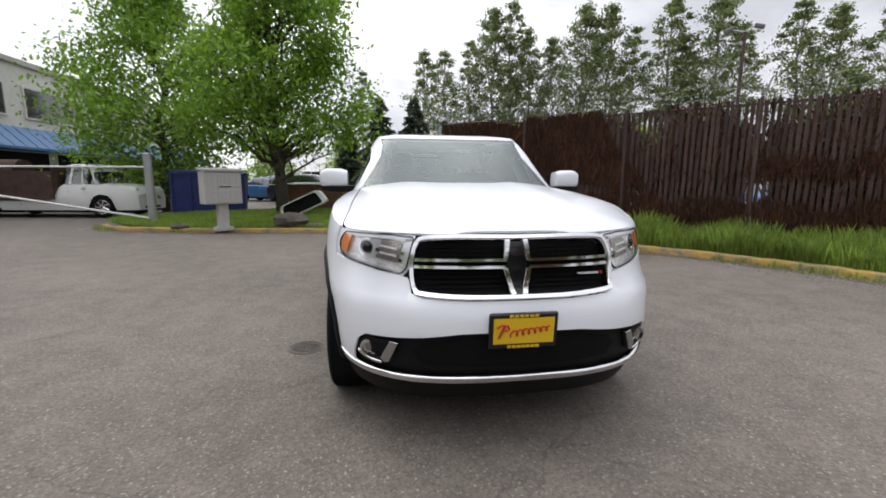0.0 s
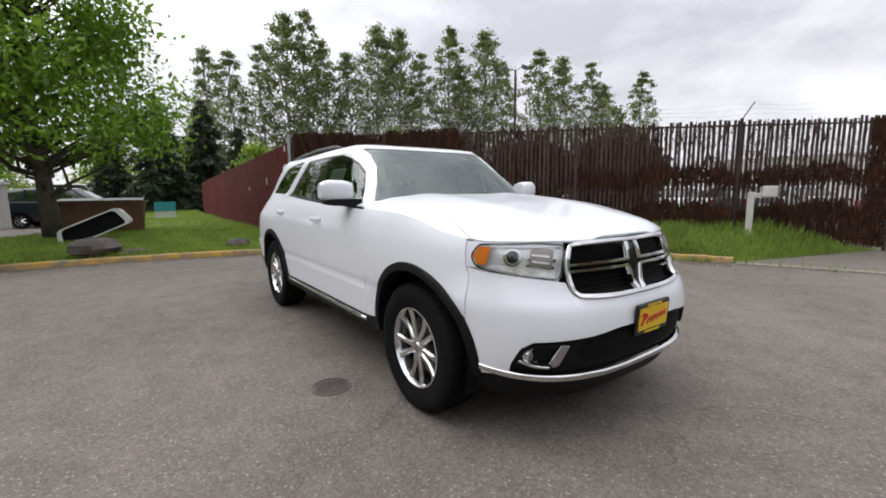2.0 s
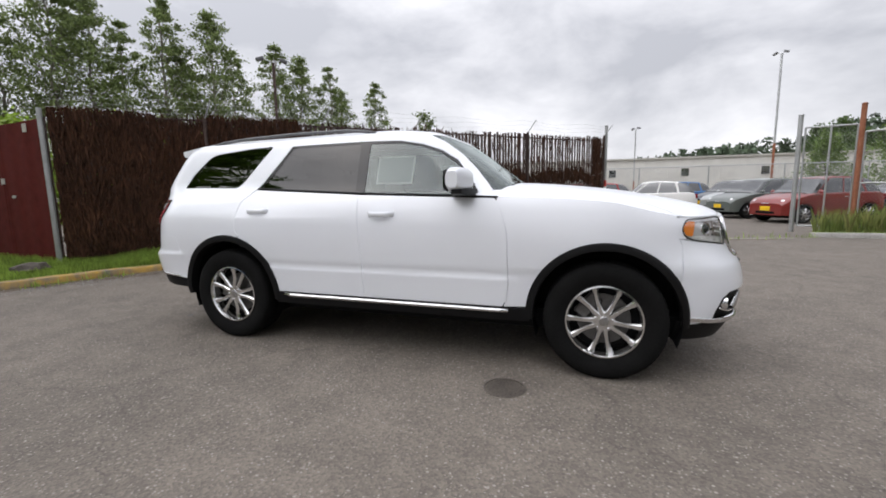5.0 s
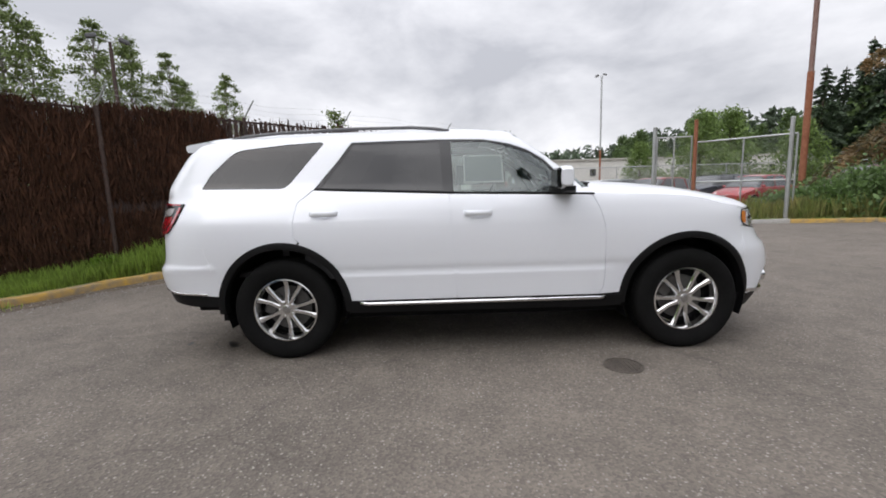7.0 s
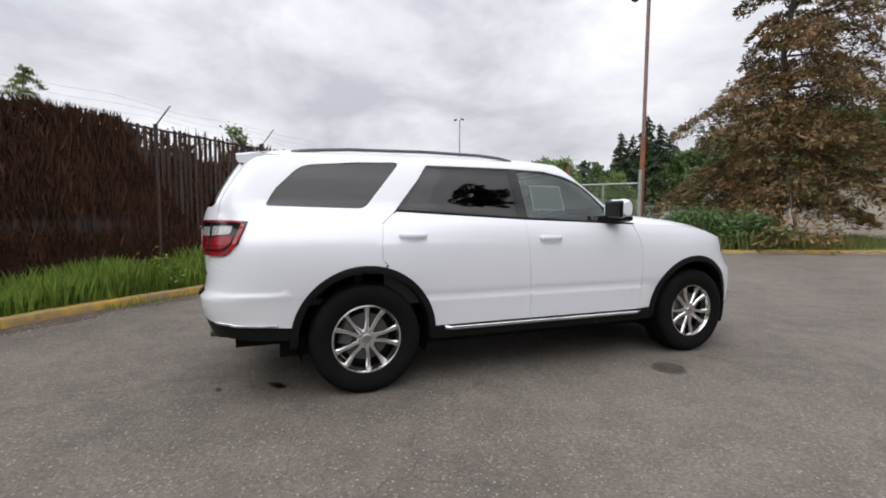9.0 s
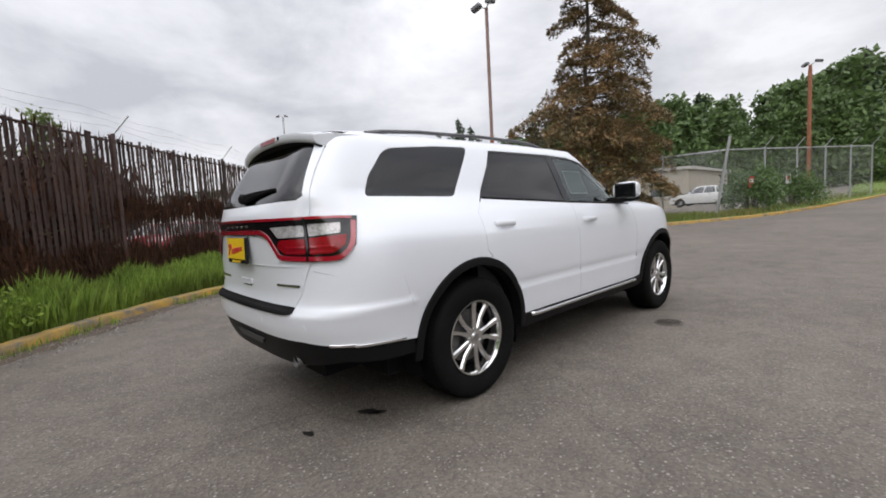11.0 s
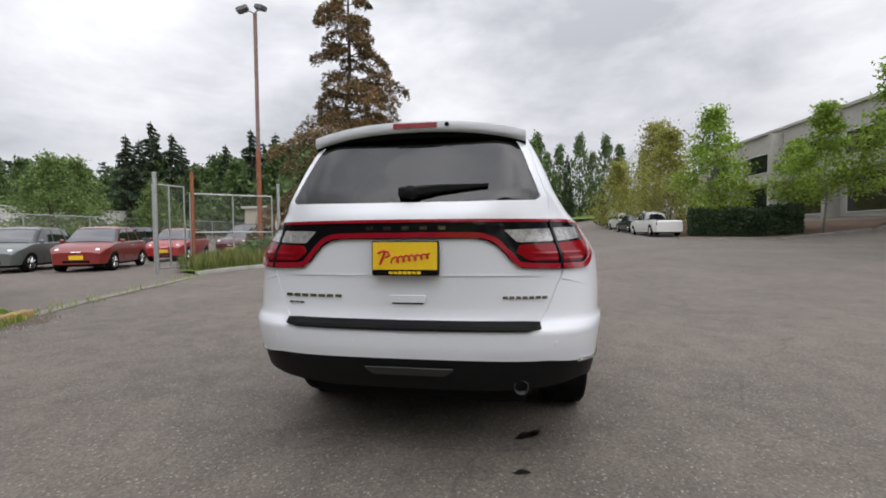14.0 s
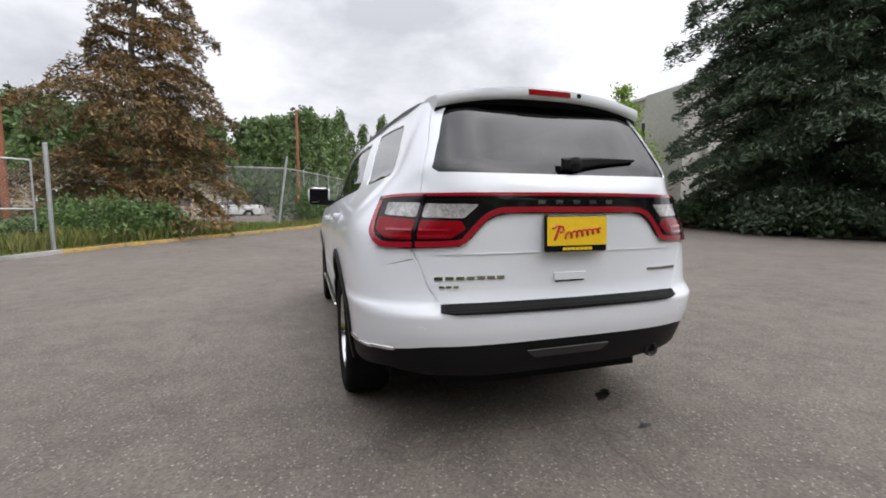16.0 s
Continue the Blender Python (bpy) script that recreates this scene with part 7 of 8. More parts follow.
part("high_brake_light", Geo().loft([[(x, 3.905 - 0.10 * x * x, z0) for z0 in (1.690,)] + [(x, 3.9245 - 0.10 * x * x, 1.690), (x, 3.9215 - 0.10 * x * x, 1.716), (x, 3.90 - 0.10 * x * x, 1.716)] for x in (-0.115, -0.06, 0.0, 0.06, 0.115)], caps=True), RED_LENS, sp, "dark red high brake light")
part("camera_eye", Geo().lathe([(3.89, 0.012), (3.922, 0.012)], 12, "y", (-0.165, 0, 1.703)), DARK, sp)
part("roof_antenna", Geo().box((-0.02, 3.35, 1.755), (0.02, 3.47, 1.80), taper=0.35), PAINT, suv)
wp = part("rear_wiper", Geo().lathe([(4.06, 0.035), (4.12, 0.032), (4.13, 0.015)], 16, "y", (-0.02, 0, 1.345)), TRIM, suv, "black rear wiper", smooth=40)
part("wiper_arm", Geo().loft([[(x, y - 0.015, z - w), (x, y + 0.012, z - w * 0.6), (x, y + 0.012, z + w * 0.6), (x, y - 0.015, z + w)] for x, y, z, w in ((0.04, 4.105, 1.345, 0.028), (-0.02, 4.11, 1.346, 0.03), (-0.15, 4.085, 1.362, 0.022), (-0.38, 4.06, 1.377, 0.008))], caps=True), TRIM, wp)
# rear bumper, step pad, black lower part
bump_r = [(0.0, 0.733), (0.50, 0.737), (0.575, 0.748), (0.612, 0.80), (0.660, 0.917), (0.672, 0.934), (TAIL.end - TAIL.from_y(3.93, 0.8966), 0.8966), (TAIL.end - TAIL.from_y(3.6205, 0.8806), 0.8806), (TAIL.end - TAIL.from_y(3.5665, 0.70), 0.70)]
bump_r += [(TAIL.end - u, z) for u, z in on(TAIL, arch(3.043, 34, 12, 6), closed=False)]
bump_r += [(TAIL.end - TAIL.from_y(3.75, 0.525), 0.525), (TAIL.end - TAIL.from_y(3.95, 0.535), 0.535), (0.80, 0.54), (0.66, 0.555), (0.60, 0.562), (0.0, 0.56)]
skin("rear_bumper", rear_at, [mirror_loop(bump_r)], PAINT, suv, step=0.03)
skin("step_pad", rear_at, [mirror_loop([(0.0, 0.742), (0.50, 0.745), (0.565, 0.742), (0.555, 0.712), (0.50, 0.702), (0.0, 0.698)])], TRIM, suv, off=0.010, thick=0.012, step=0.04, label="ribbed black step pad")
for i in range(4):
    skin("pad_rib", rear_at, [ribbon([(-0.53, 0.708 + 0.008 * i), (0.53, 0.708 + 0.008 * i)], 0.003)], TRIM, suv, off=0.013, thick=0.003, step=0.1)
clad_r = [(0.0, 0.556), (0.60, 0.558), (0.66, 0.551), (0.80, 0.536), (TAIL.end - TAIL.from_y(3.95, 0.531), 0.531), (TAIL.end - TAIL.from_y(3.55, 0.50), 0.50), (TAIL.end - TAIL.from_y(3.54, 0.42), 0.42), (TAIL.end - TAIL.from_y(3.75, 0.425), 0.425), (0.80, 0.445), (0.62, 0.415), (0.40, 0.396), (0.0, 0.394)]
low_b = skin("lower_bumper", rear_at, [mirror_loop(clad_r)], TRIM, suv, off=-0.006, thick=0.05, label="black lower bumper")
skin("tow_recess", rear_at, [fillet([(-0.21, 0.515), (0.21, 0.515), (0.17, 0.478), (-0.17, 0.478)], 0.012)], material("grey_plastic", (0.022, 0.022, 0.023), 0.4, vary=0.1, bump=0), low_b, off=0.006, thick=0.01)
for flip in (False, True):
    skin("corner_strip", rear_at, [ribbon(smooth_line([(0.74, 0.548), (0.86, 0.542), (TAIL.end - TAIL.from_y(3.88, 0.535), 0.535), (TAIL.end - TAIL.from_y(3.62, 0.525), 0.525)], 5), 0.012)], CHROME, low_b, off=0.008, thick=0.012, flip=flip)
for v in (-0.62, -0.25, 0.25, 0.62):
    skin("park_sensor", rear_at, [[(v + 0.014 * math.cos(k * 0.785), 0.64 + 0.014 * math.sin(k * 0.785)) for k in range(8)]], PAINT, suv, off=0.002, thick=0.004)
ex = part("exhaust_tip", Geo().lathe([(3.80, 0.031), (4.070, 0.035), (4.077, 0.033), (4.070, 0.029), (3.95, 0.027)], 24, "y", (-0.53, 0, 0.425)), IRON, suv, "dark steel exhaust tip", smooth=50)
part("bore", Geo().lathe([(3.96, 0.026), (3.965, 0.026)], 20, "y", (-0.53, 0, 0.425)), DARK, ex)

# ---- floor pan, cabin ----
part("underbody", Geo().box((-0.74, -0.50, 0.26), (0.74, 3.62, 0.40)).box((-0.55, -0.66, 0.30), (0.55, 3.92, 0.46)), DARK, suv)
part("underbody_core", Geo().box((-0.54, -0.70, 0.40), (0.54, 3.9, 0.9)), DARK, suv)
part("cabin_floor", Geo().box((-0.80, 0.62, 0.62), (0.80, 2.55, 0.66)).box((-0.80, 0.60, 0.42), (0.80, 0.64, 1.16)), CABIN, suv)
part("dashboard", Geo().loft([[(x, 0.70, 1.06), (x, 0.72, 1.205), (x, 1.02, 1.225), (x, 1.16, 1.185), (x, 1.20, 1.05), (x, 1.12, 0.75), (x, 0.7, 0.7)] for x in (-0.78, -0.4, 0.4, 0.78)], caps=True), CABIN, suv, "dark grey dashboard", smooth=35)
wheel_c = Vector((0.38, 1.36, 1.12))
g = Geo().tube([tuple(wheel_c + Vector((0.185 * math.cos(a), 0.185 * 0.4 * math.sin(a) * -1, 0.185 * 0.92 * math.sin(a)))) for a in (2 * math.pi * k / 28 for k in range(29))], 0.016, 8)
g.tube([tuple(wheel_c + Vector((-0.17, 0, 0))), tuple(wheel_c + Vector((0, -0.03, 0))), tuple(wheel_c + Vector((0.17, 0, 0)))], 0.02, 6).tube([tuple(wheel_c), (0.38, 1.15, 1.05)], 0.04, 8)
part("steering_wheel", g, CABIN, suv, smooth=True)


def seat(x, y, w, parent, wide=False):
    g = Geo().bevelbox((x - w / 2, y - 0.28, 0.66), (x + w / 2, y + 0.24, 0.90), 0.05)
    g.loft([[(x - w / 2 + k, y + 0.20 + t, z), (x + w / 2 - k, y + 0.20 + t, z), (x + w / 2 - k, y + 0.36 + t, z), (x - w / 2 + k, y + 0.36 + t, z)] for z, t, k in ((0.80, 0, 0.02), (1.1, 0.06, 0.0), (1.36, 0.13, 0.04), (1.40, 0.14, 0.08))], caps=True)
    s = part("seat", g, CLOTH, parent, "dark seat", smooth=40)
    for xx in ((x - w / 4, x + w / 4) if wide else (x,)):
        hd = Geo().bevelbox((xx - 0.13, y + 0.36, 1.44), (xx + 0.13, y + 0.46, 1.62), 0.03)
        hd.tube([(xx - 0.06, y + 0.42, 1.38), (xx - 0.06, y + 0.42, 1.46)], 0.008, 5).tube([(xx + 0.06, y + 0.42, 1.38), (xx + 0.06, y + 0.42, 1.46)], 0.008, 5)
        part("headrest", hd, CLOTH, s, smooth=40)


seat(0.38, 1.75, 0.52, suv)
seat(-0.38, 1.75, 0.52, suv)
seat(0.0, 2.62, 1.25, suv, True)
part("headliner", Geo().box((-0.48, 1.45, 1.68), (0.48, 3.45, 1.692)), CABIN, suv)
for s in (-1, 1):
    part("door_lining", Geo().box((s * 0.80 - 0.03, 0.80, 0.60), (s * 0.80 + 0.03, 2.9, 1.19)), CABIN, suv)
part("cargo_screen", Geo().box((-0.75, 3.05, 0.66), (0.75, 3.10, 1.30)).box((-0.78, 2.5, 0.62), (0.78, 3.95, 0.66)), CABIN, suv)
part("rear_view_mirror", Geo().bevelbox((-0.12, 1.24, 1.52), (0.12, 1.28, 1.585), 0.012), CABIN, suv)
# price sheets in the front side windows, stickers on the windscreen
for s in (-1, 1):
    sh = []
    for y, z in ((1.66, 1.305), (1.36, 1.305), (1.36, 1.515), (1.66, 1.515)):
        q = UPPER.at(-s * UPPER.from_y(y, z), z)
        sh.append((q.x - s * 0.022, q.y, q.z))
    sh += [(x - s * 0.002, y, z) for x, y, z in sh]
    pp = part("window_sheet", Geo().add(sh, [(0, 1, 2, 3), (7, 6, 5, 4), (0, 4, 5, 1), (1, 5, 6, 2), (2, 6, 7, 3), (3, 7, 4, 0)]), material("sheet_grey", (0.30, 0.32, 0.32), 0.6, vary=0.05, bump=0), suv, "printed price sheet in the side window")
    for (ya, za, yb, zb) in ((1.66, 1.305, 1.36, 1.315), (1.66, 1.505, 1.36, 1.515), (1.66, 1.305, 1.65, 1.515), (1.37, 1.305, 1.36, 1.515)):
        b = []
        for y, z in ((ya, za), (yb, za), (yb, zb), (ya, zb)):
            q = UPPER.at(-s * UPPER.from_y(y, z), z)
            b.append((q.x - s * 0.018, q.y, q.z))
        part("sheet_border", Geo().add(b, [(0, 1, 2, 3)]), PAPER, pp)
st = [UPPER.at(u, z) + Vector((0, 0.015, -0.012)) for u, z in ((-0.46, 1.655), (-0.56, 1.655), (-0.56, 1.625), (-0.46, 1.625))]
part("windscreen_sticker", Geo().add(st, [(0, 1, 2, 3)]), PAPER, suv)
for h0, h1 in ((0.62, 0.05), (-0.02, -0.55)):
    pts = []
    for k in range(9):
        h = h0 + (h1 - h0) * k / 8
        z = 1.262 + 0.012 * math.sin(math.pi * k / 8)
        q = UPPER.at(math.copysign(UPPER.from_h(abs(h) + 1e-4, z), h), z)
        pts.append((q.x, q.y - 0.018, q.z + 0.012))
    part("wiper", Geo().tube(pts, [0.012] * 8 + [0.006], 6), TRIM, suv)

# ---- mirrors, handles ----
for s in (-1, 1):
    rows = []
    for k in range(9):
        t = k / 8
        x = 0.90 + 0.22 * t
        hgt = 0.082 * (1 - (max(0, t - 0.72) / 0.28) ** 2 * 0.35) * (0.82 + 0.18 * min(1, t * 4))
        dep = 0.075 * (1 - 0.45 * t ** 2)
        zc = 1.318 + 0.004 * t
        rows.append([(s * x, 0.985 - dep * 0.55 - dep * math.copysign(abs(math.cos(a)) ** 0.6, math.cos(a)), zc + hgt * math.copysign(abs(math.sin(a)) ** 0.6, math.sin(a))) for a in (2 * math.pi * i / 20 for i in range(20))])
    mir = part("door_mirror", Geo().loft(rows, caps=True), PAINT, suv, "white door mirror with black base", smooth=50)
    part("mirror_base", Geo().loft([[(s * x, y0, z0), (s * x, y1, z0), (s * x, y1, z1), (s * x, y0, z1)] for x, y0, y1, z0, z1 in ((0.80, 0.86, 1.02, 1.205, 1.262), (0.90, 0.86, 1.02, 1.21, 1.262), (1.04, 0.88, 0.99, 1.215, 1.262), (1.105, 0.90, 0.97, 1.228, 1.258))], caps=True), TRIM, mir, "black mirror base", smooth=35)
    # gloss black, not mirroring: the dark reflection is put into the colour
    part("mirror_glass", Geo().bevelbox((s * 1.01 - 0.098, 0.99, 1.248), (s * 1.01 + 0.098, 1.028, 1.388), 0.012), GLOSS_BLACK, mir)
    part("sail", Geo().loft([[(s * 0.80, 0.80, 1.205), (s * 0.80, 0.93, 1.21), (s * 0.775, 0.93, 1.345)], [(s * 0.82, 0.80, 1.205), (s * 0.82, 0.93, 1.21), (s * 0.80, 0.93, 1.345)]], caps=True), GLOSS_BLACK, mir)
    for door, yh, zh in (("front_door", 1.57, 1.085), ("rear_door", 2.71, 1.108)):
        q = LOWER.at(-s * LOWER.from_y(yh, zh), zh)
        rows = []
        for k in range(11):
            t = k / 10
            y = yh + 0.105 - 0.21 * t
            b = LOWER.at(-s * LOWER.from_y(y, zh), zh)
            o = 0.036 * math.sin(math.pi * min(1, max(0.0, t))) ** 0.35
            r0 = 0.019
            rows.append([(s * (abs(b.x) + o + 0.008 * math.cos(a)), y, zh + r0 * math.sin(a)) for a in (2 * math.pi * i / 8 for i in range(8))])
        hd = part("door_handle", Geo().loft(rows, caps=True), PAINT, suv, smooth=50)
        cup = []
        for i in range(16):
            a = 2 * math.pi * i / 16
            cup.append((LOWER.from_y(yh, zh) + 0.062 * math.cos(a), zh + 0.040 * math.sin(a)))
        skin("handle_cup", LOWER.at, [cup], PAINT, hd, off=0.004, thick=0.002, flip=s > 0, step=0.03)

# ---- wheels ----
def make_wheel():
    """18-inch wheel on the local x axis, face towards -x."""
    e = new("wheel")
    g = Geo()
    prof = [(-0.105, 0.240), (-0.118, 0.262), (-0.132, 0.30), (-0.134, 0.335), (-0.126, 0.365), (-0.112, 0.380), (-0.06, 0.3875), (0, 0.389), (0.06, 0.3875), (0.112, 0.380), (0.126, 0.365), (0.134, 0.33), (0.13, 0.29), (0.11, 0.24)]
    g.lathe(prof, 64, "x", closed=True)
    tyre = part("tyre", g, RUBBER, e, "black road tyre", smooth=50)
    gt = Geo()
    for i in range(64):
        a = 2 * math.pi * i / 64
        for x0, x1 in ((-0.108, -0.066), (0.066, 0.108), (-0.05, -0.006), (0.008, 0.05)):
            da = 0.033
            ring = []
            for x, r in ((x0, 0.379 if abs(x0) > 0.09 else 0.3865), (x1, 0.379 if abs(x1) > 0.09 else 0.3865)):
                for aa in (a, a + da * 2):
                    ring.append((x, (r + 0.005) * math.cos(aa), (r + 0.005) * math.sin(aa)))
            n = len(gt.v)
            low_ring = [(x, y * 0.985, z * 0.985) for x, y, z in ring]
            gt.add(ring + low_ring, [(0, 1, 3, 2), (0, 4, 5, 1), (1, 5, 7, 3), (3, 7, 6, 2), (2, 6, 4, 0)])
    part("tread", gt, RUBBER, tyre)
    part("rim", Geo().lathe([(-0.108, 0.243), (-0.116, 0.242), (-0.118, 0.232), (-0.105, 0.225), (-0.085, 0.218), (-0.02, 0.212), (0.09, 0.215), (0.105, 0.24)], 64, "x", closed=True), ALLOY, e, "polished alloy rim", smooth=40)
    for k in range(5):
        base = 2 * math.pi * k / 5 + math.pi / 2
        for d in (-1, 1):
            rows = []
            for r, off, w, x, th in ((0.035, 0.16, 0.020, -0.088, 0.035), (0.075, 0.20, 0.0175, -0.094, 0.035), (0.13, 0.235, 0.0165, -0.088, 0.035), (0.19, 0.262, 0.0185, -0.092, 0.035), (0.224, 0.275, 0.0235, -0.100, 0.03)):
                a = base + d * off * (1.0 if r > 0.1 else 1.35)
                c, s_ = math.cos(a), math.sin(a)
                y, z = r * c, r * s_
                ty, tz = -s_, c
                rows.append([(x + 0.006, y - ty * w, z - tz * w), (x - 0.004, y - ty * w * 0.55, z - tz * w * 0.55), (x - 0.004, y + ty * w * 0.55, z + tz * w * 0.55), (x + 0.006, y + ty * w, z + tz * w), (x + th, y + ty * w * 0.8, z + tz * w * 0.8), (x + th, y - ty * w * 0.8, z - tz * w * 0.8)])
            part("spoke", Geo().loft(rows, caps=True), ALLOY, e, smooth=35)
    hub = part("hub", Geo().lathe([(-0.06, 0.074), (-0.088, 0.070), (-0.094, 0.055), (-0.094, 0.034), (-0.098, 0.032), (-0.100, 0.02), (-0.100, 0.001)], 32, "x"), ALLOY, e, smooth=40)
    part("cap", Geo().lathe([(-0.0985, 0.029), (-0.103, 0.026), (-0.104, 0.001)], 24, "x"), BADGE, hub, smooth=40)
    for k in range(5):
        a = 2 * math.pi * (k + 0.5) / 5 + math.pi / 2
        part("lug_nut", Geo().lathe([(-0.07, 0.011), (-0.097, 0.010), (-0.099, 0.005)], 6, "x", (0, 0.056 * math.cos(a), 0.056 * math.sin(a))), CHROME, hub)
    part("brake_disc", Geo().lathe([(-0.012, 0.17), (-0.022, 0.168), (-0.022, 0.07), (-0.01, 0.06)], 40, "x"), IRON, e, smooth=40)
    part("brake_shield", Geo().lathe([(0.0, 0.208), (0.01, 0.20), (0.012, 0.02)], 32, "x"), DARK, e)
    part("caliper", Geo().bevelbox((-0.045, 0.08, -0.09), (0.005, 0.18, 0.09), 0.012), IRON, e)
    return e


wheel = make_wheel()
wheel.parent = suv
first = True
for yc in AXLES:
    for s in (-1, 1):
        m = pose(s * 0.818, yc, 0.386, 0, 0, 0 if s < 0 else 180) @ pose(0, 0, 0, 17 if yc else 40, 0, 0)
        if first:
            wheel.matrix_basis = m
            first = False
        else:
            w2 = copy_thing(wheel, m)
            w2.parent = suv
# ---- things on the verge and behind it ----
BOX_GREY = material("mailbox_grey", (0.42, 0.41, 0.38), 0.55, vary=0.12, scale=4, fine=30, bump=0.05)
DARK_RUST = material("dark_rust", (0.07, 0.04, 0.03), 0.85, vary=0.4, scale=5, fine=40, bump=0.3)
cluster = thing("cluster_mailbox", (-4.45, 8.35, 0.14), "grey steel cluster mailbox with numbered doors on a pedestal", "mailbox", turn=38)
part("pedestal", Geo().bevelbox((-0.11, -0.11, -0.06), (0.11, 0.11, 0.60), 0.01).box((-0.18, -0.16, -0.06), (0.18, 0.16, 0.02)), BOX_GREY, cluster)
part("cabinet", Geo().bevelbox((-0.42, -0.20, 0.58), (0.42, 0.22, 1.36), 0.015), BOX_GREY, cluster)
part("hood", Geo().loft([[(x, -0.25, 1.36), (x, 0.24, 1.40), (x, 0.24, 1.44), (x, -0.25, 1.41)] for x in (-0.45, 0.45)], caps=True), BOX_GREY, cluster)
door_me = Geo().box((0.006, -0.010, 0.006), (0.264, 0, 0.114)).data("small_door", BOX_GREY)
for c in range(3):
    for k in range(6):
        d = new("small_door", door_me)
        d.parent = cluster
        d.matrix_basis = pose(-0.405 + 0.27 * c, -0.202, 0.62 + 0.118 * k)
        part("number_bar", Geo().box((-0.405 + 0.27 * c + 0.09, -0.2145, 0.62 + 0.118 * k + 0.045), (-0.405 + 0.27 * c + 0.17, -0.213, 0.62 + 0.118 * k + 0.065)), GALV, cluster)
part("slot", Geo().box((-0.10, -0.216, 0.985), (0.16, -0.2125, 1.005)), DARK, cluster)

BLUE_STEEL = material("blue_dumpster", (0.012, 0.022, 0.13), 0.5, vary=0.25, scale=3, fine=20, bump=0.1)


def dumpster(x, y, w, d, h, turn, mat, lid, label, z=0.02):
    e = thing("dumpster", (x, y, z), label, "dumpster", turn=turn)
    part("body", Geo().loft([[(-w / 2 * k, -d / 2, zz), (w / 2 * k, -d / 2, zz), (w / 2 * k, d / 2 * k, zz), (-w / 2 * k, d / 2 * k, zz)] for zz, k in ((0.08, 0.92), (h * 0.94, 1.0))], caps=True), mat, e)
    for i in range(5):
        xx = -w / 2 * 0.95 + w * 0.95 * i / 4
        part("rib", Geo().box((xx - 0.04, -d / 2 - 0.05, 0.1), (xx + 0.04, -d / 2 + 0.02, h * 0.93)), mat, e)
    part("rim", Geo().box((-w / 2 - 0.04, -d / 2 - 0.05, h * 0.92), (w / 2 + 0.04, d / 2 + 0.04, h * 0.97)), mat, e)
    for s in (-1, 1):
        part("lid", Geo().loft([[(s * w / 4 - w / 4 + 0.02, -d / 2 - 0.03, h * 0.975), (s * w / 4 + w / 4 - 0.02, -d / 2 - 0.03, h * 0.975), (s * w / 4 + w / 4 - 0.02, d / 2, h * 1.03), (s * w / 4 - w / 4 + 0.02, d / 2, h * 1.03)], [(s * w / 4 - w / 4 + 0.02, -d / 2 - 0.03, h * 1.0), (s * w / 4 + w / 4 - 0.02, -d / 2 - 0.03, h * 1.0), (s * w / 4 + w / 4 - 0.02, d / 2, h * 1.06), (s * w / 4 - w / 4 + 0.02, d / 2, h * 1.06)]], caps=True), lid, e)
    return e


dp = dumpster(-6.55, 13.6, 2.3, 1.5, 1.55, 12, BLUE_STEEL, BLUE_STEEL, "dark blue steel dumpster at the lawn's edge")
part("label_plate", Geo().box((0.35, -0.815, 0.95), (0.95, -0.81, 1.25)), SIGN_W, dp)
part("label_bar", Geo().box((0.40, -0.822, 1.1), (0.90, -0.817, 1.18)), YELLOW_PLATE, dp)
GREEN_LID = material("green_lid", (0.02, 0.06, 0.03), 0.5, vary=0.2, bump=0.05)
BROWN_WOOD = material("brown_wood", (0.13, 0.065, 0.035), 0.8, vary=0.3, scale=3, fine=25, bump=0.2)
dumpster(-3.0, 14.4, 2.1, 1.3, 0.95, -4, BROWN_WOOD, GREEN_LID, "brown bin with a dark green lid on the grass", 0.2)

# white fibreglass truck cap lying on its side
WHITE_SHELL = material("white_fibreglass", (0.62, 0.62, 0.60), 0.4, vary=0.12, scale=3, fine=20, bump=0.03)
capg = thing("truck_cap", (-2.9, 11.5, 0.2), "white fibreglass truck cap lying tilted on the grass", "truck cap", turn=-14)
tilt = Matrix.Rotation(radians(-24), 4, "Y")
def ring_at(y, k, z):
    return [(x * k, y, zz * k + z) for x, zz in fillet([(-0.82, -0.22), (0.82, -0.22), (0.70, 0.24), (-0.66, 0.24)], 0.12, 5)]
shell = Geo().loft([ring_at(-0.30, 1.0, 0.34), ring_at(0.05, 0.96, 0.34), ring_at(0.28, 0.86, 0.34)])
shell.loft([ring_at(-0.30, 1.0, 0.34), ring_at(-0.30, 0.86, 0.34)])
part("shell", shell.moved(tilt), WHITE_SHELL, capg, smooth=40)
part("opening", Geo().add(ring_at(-0.24, 0.90, 0.34), [tuple(range(len(ring_at(0, 1, 0))))]).loft([ring_at(-0.29, 0.87, 0.34), ring_at(-0.24, 0.90, 0.34)]).moved(tilt), DARK, capg, "dark inside of the cap")

TURQ = material("turquoise_sign", (0.05, 0.33, 0.42), 0.5, vary=0.08, bump=0)
ys_ = thing("yard_sign", (-1.25, 17.9, 0.2), "turquoise and white yard sign on two stakes", "sign", turn=8)
part("board", Geo().box((-0.36, -0.01, 0.2), (0.36, 0.01, 0.82)), SIGN_W, ys_)
part("print", Geo().box((-0.36, -0.016, 0.45), (0.36, -0.012, 0.82)), TURQ, ys_)
